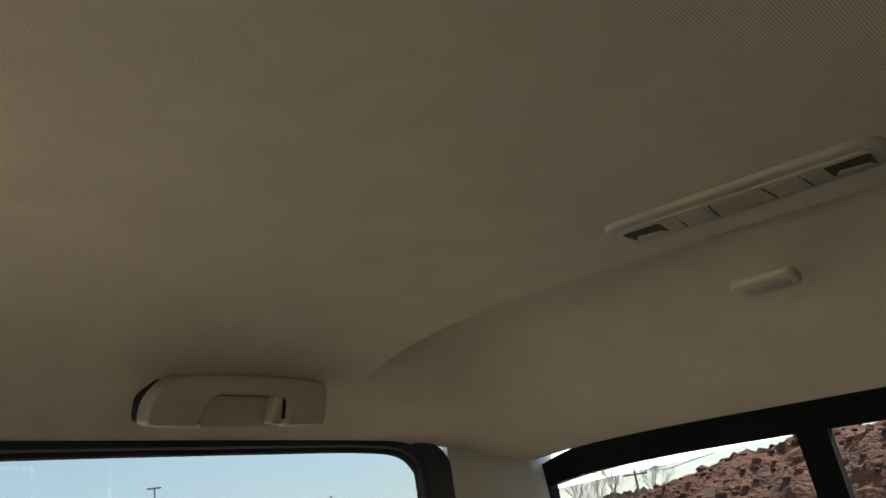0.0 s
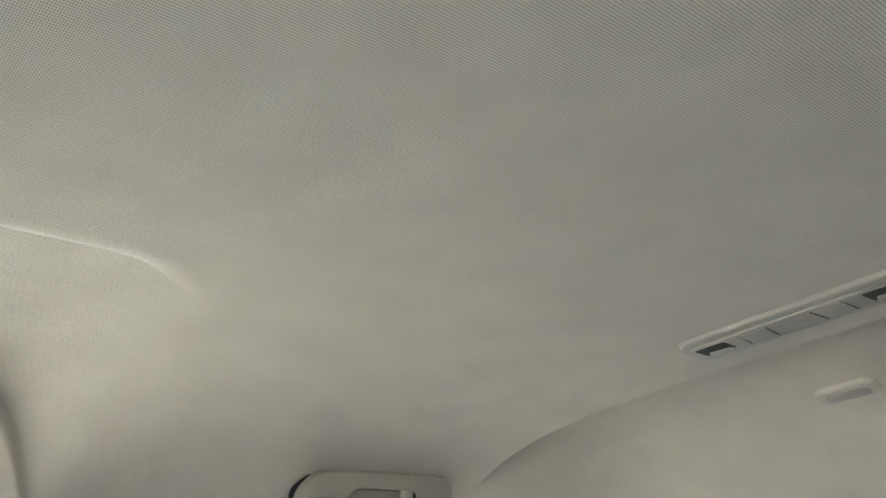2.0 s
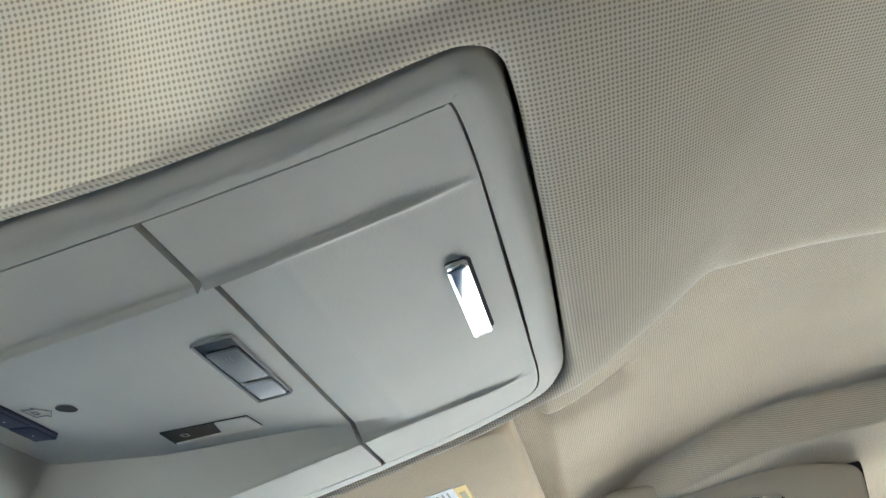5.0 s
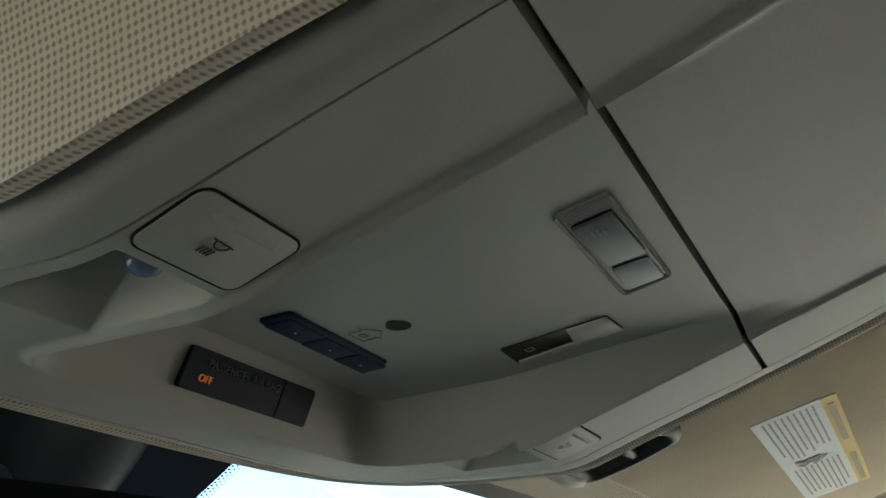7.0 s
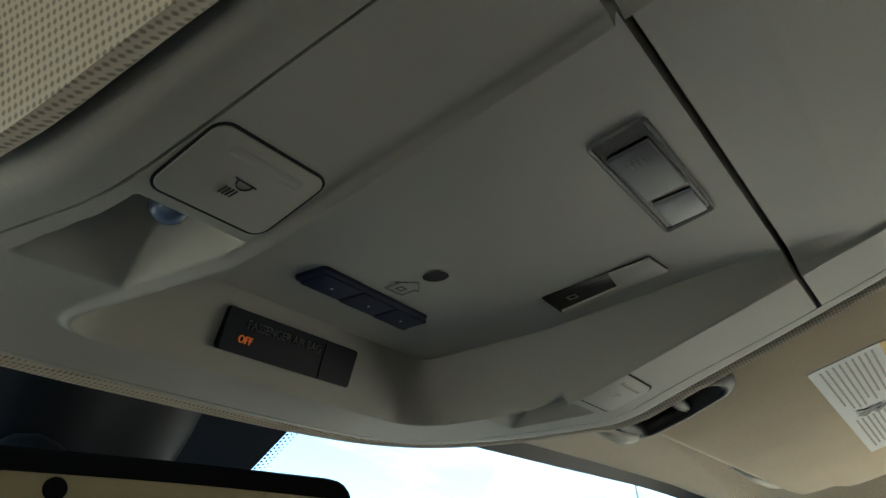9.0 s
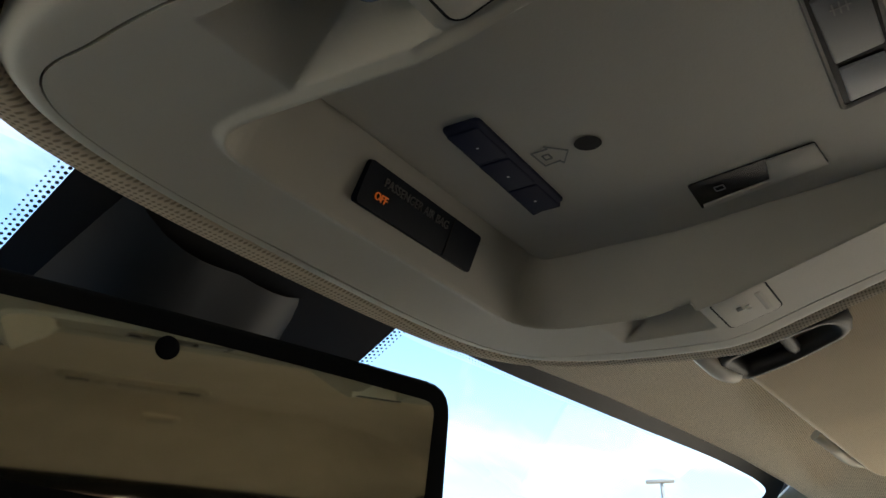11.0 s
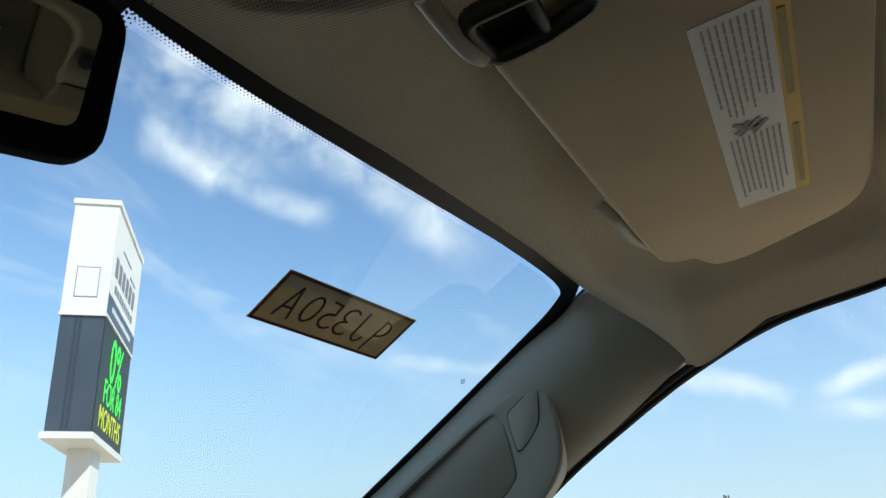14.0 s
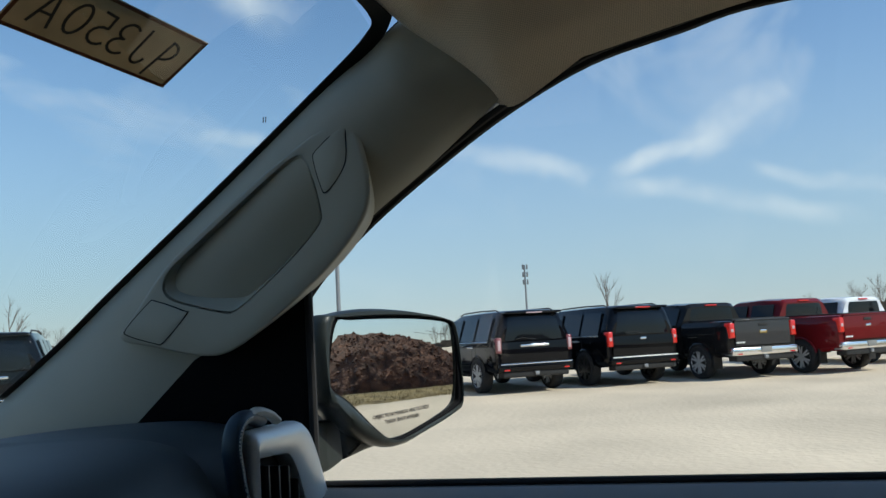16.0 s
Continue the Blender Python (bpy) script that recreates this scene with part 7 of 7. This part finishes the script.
def make_suv(label, color, m, bumper, wheels="alloy", chrome=True):
    v = thing("suv", label, "car", m, group="row of parked vehicles")
    mat = paint("suv_paint", color)
    secs = [(0.0, 0.93, 0.62, 1.14, 0.74, 1.52), (0.03, 0.98, 0.52, 1.16, 0.745, 1.68), (0.07, 0.99, 0.50, 1.165, 0.74, 1.80), (0.15, 1.00, 0.47, 1.17, 0.74, 1.865), (0.34, 1.01, 0.45, 1.17, 0.745, 1.892), (1.2, 1.02, 0.42, 1.16, 0.76, 1.905), (2.6, 1.02, 0.42, 1.14, 0.76, 1.885), (3.15, 1.02, 0.42, 1.13, 0.73, 1.80),
            (3.75, 1.01, 0.42, 1.12, 0.80, 1.26), (4.4, 0.99, 0.44, 1.08, 0.80, 1.18), (4.95, 0.95, 0.48, 1.02, 0.76, 1.10), (5.12, 0.88, 0.55, 0.92, 0.70, 1.00)]
    part("body", mesh_of("body", *body_loft(secs), mat, 40), v)
    gate = part("tailgate", mesh_of("tailgate", *sheet_gate(0.84, 0.70, 1.17), mat, 45), v, "tailgate panel")
    part("rear_glass", curved_glass([(1.20, -0.016, 0.83), (1.38, -0.014, 0.81), (1.52, -0.008, 0.78), (1.66, 0.018, 0.745), (1.775, 0.050, 0.71)], 0.020, "rear_glass"), gate, "dark rear window glass")
    part("rear_wiper", mesh_of("rear_wiper", *tube([(0.02, -0.045, 1.215), (-0.30, -0.046, 1.26), (-0.46, -0.040, 1.235)], 0.008, 6), UNDER), gate, "rear wiper")
    part("spoiler", bm_mesh("spoiler", box_bm(-0.70, 0.70, -0.10, 0.18, 1.805, 1.865, 0.025, 3), mat), v, "roof spoiler")
    part("brake_light", bm_mesh("brake_light", box_bm(-0.20, 0.20, -0.112, -0.06, 1.815, 1.842, 0.004), LAMP_CLEAR if chrome else TAIL_RED), v, "high brake light")
    for sx in (-1, 1):
        for y0, y1 in ((0.34, 1.14), (1.24, 2.08), (2.20, 3.02)):
            q = [(sx * 1.006, y0, 1.20), (sx * 1.006, y1, 1.20), (sx * 0.815, min(y1, 3.0) - 0.05 * (y1 > 3), 1.74), (sx * 0.815, y0 + 0.06, 1.74)]
            part("side_glass", panel(q, 0.010, CAR_GLASS, "side_glass", (sx, 0, 0.35)), v, "dark side window glass")
        side_trim(v, sx, 1.024, 0.34, 3.05, 1.19, CHROME if chrome else SATIN)
        part("roof_rail", mesh_of("roof_rail", *tube([(sx * 0.69, 0.35, 1.872), (sx * 0.69, 0.50, 1.915), (sx * 0.70, 1.4, 1.925), (sx * 0.70, 2.5, 1.905), (sx * 0.69, 2.75, 1.860)], 0.017, 8), BLACK), v, "roof rail")
        part("door_mirror", bm_mesh("door_mirror", box_bm(sx * 1.14 - 0.11, sx * 1.14 + 0.11, 3.02, 3.14, 1.16, 1.34, 0.03), mat), v, "door mirror")
        part("running_board", bm_mesh("running_board", box_bm(sx * 1.0 - 0.07, sx * 1.0 + 0.07, 1.55, 3.45, 0.38, 0.43, 0.02), UNDER), v, "dark running board")
    part("bumper_strip", bm_mesh("bumper_strip", box_bm(-0.90, 0.90, -0.114, -0.09, 0.665, 0.690, 0.008), CHROME if chrome else SATIN), v, "bright strip across the bumper")
    tail_details(v, 0.97, 1.07, 0.50, bumper, 0.13, 0.93, 1.28, 0.90, 1.05 if chrome else None, pale=chrome)
    add_wheels(v, 1.02, 4.00, 0.915, wheels, mat)
    return v


def sheet_gate(w, z0, z1):
    """A slightly crowned tailgate skin between two heights, proud of the tail."""
    n = 7
    vs = []
    for y in (-0.030, 0.02):
        for z in np.linspace(z0, z1, 5):
            t = (z - z0) / (z1 - z0)
            for q in np.linspace(-1, 1, n):
                vs.append((w * q, y - (0.014 * math.sin(math.pi * t) + 0.010 * (1 - q * q)) * (y < 0), z))
    k = 5 * n
    g = grid_faces(5, n)
    ring = list(range(n)) + [r * n + n - 1 for r in range(1, 5)] + list(range(k - 2, k - n - 1, -1)) + [r * n for r in range(3, 0, -1)]
    return vs, g + [tuple(a + k for a in f[::-1]) for f in g] + [(a, b, b + k, a + k) for a, b in zip(ring, ring[1:] + ring[:1])]


def make_pickup(label, color, m, bumper, wheels="alloy", gate=None, badge=None):
    v = thing("pickup_truck", label, "pickup truck", m, group="row of parked vehicles")
    mat = paint("pickup_paint", color)
    bed = [(0.0, 0.97, 0.62, 1.18, 0.93, 1.40), (0.05, 1.00, 0.55, 1.18, 0.95, 1.41), (0.6, 1.01, 0.52, 1.18, 0.96, 1.41), (1.78, 1.01, 0.52, 1.18, 0.96, 1.41)]
    part("bed", mesh_of("bed", *body_loft(bed), mat, 30), v, "cargo bed")
    part("bed_cover", bm_mesh("bed_cover", box_bm(-0.80, 0.80, 0.06, 1.74, 1.40, 1.435, 0.008), UNDER), v, "black bed opening")
    tg = part("tailgate", mesh_of("tailgate", *sheet_gate(0.80, 0.80, 1.385), gate or mat, 45), v, "tailgate")
    part("gate_lip", bm_mesh("gate_lip", box_bm(-0.80, 0.80, -0.060, 0.05, 1.372, 1.412, 0.014, 3), gate or mat), tg, "tailgate top lip")
    part("tailgate_handle", bm_mesh("tailgate_handle", box_bm(-0.13, 0.13, -0.060, 0, 1.24, 1.31, 0.010), UNDER), tg, "dark tailgate handle")
    if badge:
        part("gate_badge", bm_mesh("gate_badge", box_bm(-0.11, 0.11, -0.064, -0.03, 1.07, 1.13, 0.012), badge), tg, "plain gold badge bar")
    cab = [(1.83, 0.98, 0.52, 1.30, 0.74, 1.78), (1.92, 1.01, 0.48, 1.31, 0.75, 1.87), (2.5, 1.015, 0.45, 1.29, 0.77, 1.90), (3.4, 1.015, 0.45, 1.26, 0.77, 1.88), (3.85, 1.01, 0.45, 1.22, 0.72, 1.74), (4.35, 1.01, 0.45, 1.20, 0.86, 1.34), (5.1, 1.0, 0.47, 1.16, 0.84, 1.28), (5.65, 0.97, 0.5, 1.10, 0.80, 1.20), (5.80, 0.92, 0.55, 0.95, 0.74, 1.05)]
    part("cab_body", mesh_of("cab_body", *body_loft(cab), mat, 40), v)
    part("rear_glass", curved_glass([(1.40, 1.812, 0.77), (1.52, 1.812, 0.755), (1.64, 1.812, 0.73), (1.745, 1.816, 0.69)], 0.010, "rear_glass"), v, "dark rear window glass")
    part("brake_light", bm_mesh("brake_light", box_bm(-0.17, 0.17, 1.80, 1.88, 1.800, 1.838, 0.006), TAIL_RED), v, "red high brake light")
    for sx in (-1, 1):
        for y0, y1 in ((1.98, 2.76), (2.90, 3.78)):
            q = [(sx * 1.004, y0, 1.34), (sx * 1.004, y1, 1.32), (sx * 0.83, y1 - 0.30 * (y1 > 3), 1.75), (sx * 0.83, y0 + 0.05, 1.75)]
            part("side_glass", panel(q, 0.010, CAR_GLASS, "side_glass", (sx, 0, 0.35)), v, "dark side window glass")
        side_trim(v, sx, 1.018, 1.98, 3.80, 1.325, UNDER)
        part("door_mirror", bm_mesh("door_mirror", box_bm(sx * 1.15 - 0.12, sx * 1.15 + 0.12, 3.72, 3.84, 1.22, 1.44, 0.03), mat), v, "door mirror")
        part("running_board", bm_mesh("running_board", box_bm(sx * 1.0 - 0.06, sx * 1.0 + 0.06, 2.0, 3.9, 0.40, 0.45, 0.02), UNDER), v, "dark running board")
        part("mud_flap", bm_mesh("mud_flap", box_bm(sx * 0.86 - 0.13, sx * 0.86 + 0.13, 0.60, 0.62, 0.24, 0.62, 0.006), UNDER), v, "black mud flap")
    tail_details(v, 0.985, 1.10, 0.56, bumper, 0.15, 0.98, 1.34, 0.62, None, y=-0.02)
    add_wheels(v, 1.12, 4.75, 0.915, wheels, mat)
    return v


def parked(x, y, az):
    """Pose of a vehicle whose tail's middle stands at x, y, heading az degrees from +y towards +x."""
    return pose(x, y, 0, 0, 0, -az)


BLACK_PAINT, CHARCOAL, MAROON, WHITE_PAINT = (0.003, 0.0035, 0.005), (0.012, 0.012, 0.013), (0.13, 0.008, 0.011), (0.75, 0.76, 0.78)
make_suv("black large suv with chrome tail strip, parked tail-out", BLACK_PAINT, parked(19.5, 2.10, 58), paint("black_bumper", BLACK_PAINT))
make_suv("black large suv with black wheels, parked tail-out", BLACK_PAINT, parked(20.7, -0.35, 57), paint("black_bumper", BLACK_PAINT), "black", False)
make_pickup("dark grey crew-cab pickup with chrome bumper, parked tail-out", CHARCOAL, parked(21.4, -3.15, 58), CHROME, gate=paint("grey_tailgate", (0.045, 0.045, 0.047)), badge=material("gold_badge", (0.45, 0.33, 0.10), rough=0.3, metal=0.6, vary=0.0))
make_pickup("maroon crew-cab pickup, parked tail-out", MAROON, parked(22.3, -5.70, 53), CHROME)
make_pickup("white crew-cab pickup parked beside a maroon pickup", WHITE_PAINT, parked(25.6, -8.0, 53), CHROME)
make_suv("white suv parked tail-out beside a black suv", WHITE_PAINT, parked(18.6, 5.0, 63), paint("white_bumper", WHITE_PAINT), "alloy", False)
make_pickup("silver-blue pickup, parked tail-out", (0.42, 0.48, 0.55), parked(17.6, 8.0, 63), CHROME)
make_suv("black large suv with red tail lamps, parked apart", BLACK_PAINT, parked(13.1, 11.2, 57), paint("black_bumper", BLACK_PAINT))


def build_pylon():
    p = thing("pylon_sign", "tall white and navy sign with green led screen on post", "sign", WORLD)
    a, e = Vector((17.10, 18.14, 0)), Vector((0.814, 0.581, 0))
    s = Vector((-0.581, 0.814, 0))
    L, W = 5.15, 1.24

    def block(u0, u1, w0, w1, z0, z1, mat, name, label=""):
        vs = [tuple(a + e * u + s * w + Vector((0, 0, z))) for z in (z0, z1) for u, w in ((u0, w0), (u1, w0), (u1, w1), (u0, w1))]
        return part(name, mesh_of(name, vs, [(3, 2, 1, 0), (4, 5, 6, 7), (0, 1, 5, 4), (1, 2, 6, 5), (2, 3, 7, 6), (3, 0, 4, 7)], mat, 20), p, label)
    block(0, L, 0, W, 8.62, 11.98, SIGN_WHITE, "upper_box", "white upper sign box")
    block(-0.05, L + 0.05, -0.05, W + 0.05, 11.98, 12.14, SIGN_WHITE, "top_rim", "white top rim")
    block(-0.03, L + 0.03, -0.03, W + 0.03, 8.56, 8.64, SIGN_WHITE, "middle_rim", "white rim between the boxes")
    block(0.03, L - 0.03, 0.03, W - 0.03, 5.30, 8.60, SIGN_NAVY, "lower_box", "navy lower sign box")
    block(-0.06, L + 0.06, -0.06, W + 0.06, 5.12, 5.30, SIGN_WHITE, "base_rim", "white base rim")
    block(1.95, 3.30, 0.28, W - 0.28, 0, 5.13, SIGN_WHITE, "post", "white sign post")
    block(-0.008, 0, 0.30, 0.94, 9.10, 10.02, STEEL, "hatch_frame", "service hatch frame")
    block(-0.014, 0, 0.32, 0.92, 9.13, 9.99, SIGN_WHITE, "hatch", "white service hatch")
    slate = material("sign_slate", (0.035, 0.045, 0.065), rough=0.3, vary=0.05)
    for w in (0.62, 0.74):
        block(0.022, 0.04, w, w + 0.07, 5.34, 8.56, slate, "box_stripe", "dark stripe")
    block(0.10, L - 0.10, 0.008, 0.03, 5.36, 8.54, LED_BLACK, "screen", "dark led screen")
    block(0.03, L - 0.03, -0.015, 0, 8.70, 9.28, SIGN_NAVY, "name_band", "navy band under the name")
    for k in range(9):
        block(0.75 + 0.40 * k, 1.05 + 0.40 * k, -0.02, 0, 8.90, 9.06, SIGN_WHITE, "band_bar", "white bar of small writing")
    grey = material("sign_grey", (0.16, 0.17, 0.19), rough=0.5, vary=0.0)
    for k in range(6):
        block(0.55 + 0.66 * k, 0.98 + 0.66 * k, -0.015, 0, 9.98, 10.56, grey, "name_bar", "dark bar of the name")
    for k in range(8):
        block(0.8 + 0.45 * k, 1.08 + 0.45 * k, -0.015, 0, 9.52, 9.74, grey, "small_name_bar", "grey bar of the second name line")
    for u0, z0, u1, z1 in ((1.5, 11.05, 2.5, 11.25), (2.5, 11.25, 3.1, 11.05), (3.1, 11.05, 4.2, 10.75)):
        block(min(u0, u1), max(u0, u1), -0.014, 0, min(z0, z1), min(z0, z1) + 0.05, grey, "ridge_line", "thin grey line of the emblem")
    m = frame_of(a + e * (L / 2) - s * 0.004, e, (0, 0, 1))
    for text, size, z, mat in (("0%", 1.9, 7.62, LED_GREEN), ("FOR 84", 1.0, 6.62, LED_GREEN), ("MONTHS", 0.90, 5.85, LED_LIME)):
        me, mm = lettering("screen_lettering", text, size, mat, m @ pose(0, z, 0), depth=0.005)
        part("screen_lettering", me, p, "glowing led lettering", mm)


build_pylon()


def build_lamp(x, y, h, az, name="street_lamp", label="tall grey car park lamp with a flat head"):
    p = thing(name, label, "lamp post", pose(x, y, 0, 0, 0, -az), group="car park lamps")
    part("pole", mesh_of("pole", *tube([(0, 0, 0), (0, 0, h)], [0.11, 0.075], 10), STEEL), p)
    part("lamp_head", bm_mesh("lamp_head", box_bm(-0.65, 0.55, -0.16, 0.16, h - 0.02, h + 0.12, 0.03), STEEL), p)


build_lamp(35.6, 12.3, 9.2, 70)
build_lamp(69.0, -44.5, 9.0, 120)


def build_utility_pole(x, y, h):
    p = thing("utility_pole", "distant wooden utility pole with a crossarm and wires", "utility pole", pose(x, y, 0, 0, 0, 30), group="utility poles")
    part("pole", mesh_of("pole", *tube([(0, 0, 0), (0, 0, h)], [0.16, 0.11], 8), BARK), p)
    part("crossarm", bm_mesh("crossarm", box_bm(-1.2, 1.2, -0.06, 0.06, h - 0.7, h - 0.55), BARK), p)
    for sx in (-1, 1):
        part("wire", mesh_of("wire", *tube([(sx, -50, h - 1.6), (sx, -25, h - 1.3), (sx, 0, h - 0.5), (sx, 25, h - 1.3), (sx, 50, h - 1.6)], 0.02, 4), UNDER), p, "thin wire")


build_utility_pole(80.0, -76.0, 7.8)
build_utility_pole(40.0, -79.0, 4.6)


def build_tower():
    t = thing("cell_tower", "distant grey telephone mast with antenna rings", "mast", pose(378, 42, 0))
    h = 29.5
    part("mast", mesh_of("mast", *tube([(0, 0, 0), (0, 0, h)], [0.55, 0.32], 8), STEEL), t)
    for z in (h - 0.8, h - 4.2, h - 7.6):
        for k in range(3):
            a = 2 * math.pi * k / 3 + 0.4
            part("antenna", bm_mesh("antenna", box_bm(1.1 * math.cos(a) - 0.35, 1.1 * math.cos(a) + 0.35, 1.1 * math.sin(a) - 0.35, 1.1 * math.sin(a) + 0.35, z - 1.1, z + 1.1, 0.05), STEEL), t)


build_tower()


def tree_mesh(seed, h, spread, levels=5):
    rnd = random.Random(seed)
    vs, fs = [], []

    def limb(p, d, length, r, level):
        pts, rad = [p], [r]
        q = p.copy()
        dd = d.copy()
        for k in range(3):
            dd = (dd + Vector((rnd.uniform(-1, 1), rnd.uniform(-1, 1), rnd.uniform(-0.2, 0.5))) * 0.16).normalized()
            q = q + dd * (length / 3)
            pts.append(q.copy()); rad.append(r * (1 - 0.22 * (k + 1)))
        b = len(vs)
        v, f = tube(pts, rad, 5 if level < 2 else 3)
        vs.extend(v); fs.extend([tuple(b + i for i in x) for x in f])
        if level >= levels:
            return
        for k in range(3 if level < 3 else 2):
            t = rnd.uniform(0.45, 1.0)
            i = min(2, int(t * 3))
            s = pts[i].lerp(pts[i + 1], t * 3 - i)
            nd = (dd + Vector((rnd.uniform(-1, 1), rnd.uniform(-1, 1), rnd.uniform(0.0, 0.7))) * spread).normalized()
            limb(s, nd, length * rnd.uniform(0.55, 0.78), r * 0.52, level + 1)
        limb(pts[-1], dd, length * 0.7, r * 0.6, level + 1)
    limb(Vector((0, 0, 0)), Vector((0, 0, 1)), h * 0.36, h * 0.016, 0)
    return mesh_of("tree", vs, fs, BARK, 60)


def build_trees():
    tall = [tree_mesh(s, 9.0, 0.62, 3) for s in (2, 5)]
    bushy = [tree_mesh(s, 6.0, 0.95, 5) for s in (7, 8, 9)]
    rnd = random.Random(4)

    def put(me, az, d, k):
        x, y = d * math.sin(radians(az)), d * math.cos(radians(az))
        ob = new("bare_tree", me)
        ob.matrix_world = pose(x, y, 0, 0, 0, rnd.uniform(0, 360)) @ Matrix.Diagonal((k, k, k, 1))
        tagged(ob, "bare leafless tree beyond the lot", "tree", "bare trees")
    put(tall[0], 89.2, 98, 0.95)
    put(tall[1], 51.2, 86, 0.85)
    for az, d, k in ((52.6, 90, 0.72), (53.6, 96, 0.70), (54.6, 92, 0.62), (45.6, 120, 0.7), (47.2, 130, 0.72), (104.2, 150, 1.05), (105.4, 140, 1.15), (106.4, 160, 1.1), (101.5, 170, 0.9),
                     (149.2, 70, 0.75), (150.4, 64, 0.8), (151.8, 60, 0.85), (154.2, 66, 0.85), (147.5, 80, 0.8), (146.0, 76, 0.75), (143.0, 80, 0.7), (140.0, 85, 0.7)):
        put(bushy[rnd.randrange(3)], az, d, k)
    # far low woods along the horizon
    vs, fs = [], []
    for k in range(3200):
        az = radians(rnd.uniform(30, 175))
        d = rnd.uniform(260, 420)
        x, y = d * math.sin(az), d * math.cos(az)
        h = rnd.uniform(2.0, 5.2) * (0.75 + 0.4 * math.sin(az * 23) * math.sin(az * 9))
        w = rnd.uniform(1.2, 3.2)
        b = len(vs)
        tx, ty = math.cos(az), -math.sin(az)
        vs += [(x - tx * w, y - ty * w, 0), (x + tx * w, y + ty * w, 0), (x + tx * w * rnd.uniform(0.3, 0.9), y + ty * w * 0.5, h * rnd.uniform(0.6, 0.9)), (x + rnd.uniform(-1, 1), y, h), (x - tx * w * rnd.uniform(0.3, 0.9), y - ty * w * 0.5, h * rnd.uniform(0.6, 0.9))]
        fs.append((b, b + 1, b + 2, b + 3, b + 4))
    far = material("far_woods", (0.13, 0.105, 0.085), rough=1.0, vary=0.25, scale=0.05)
    single("far_woods", mesh_of("far_woods", vs, fs, far), "low brown woods along the horizon", "woods", "stuff", m=WORLD)


build_trees()
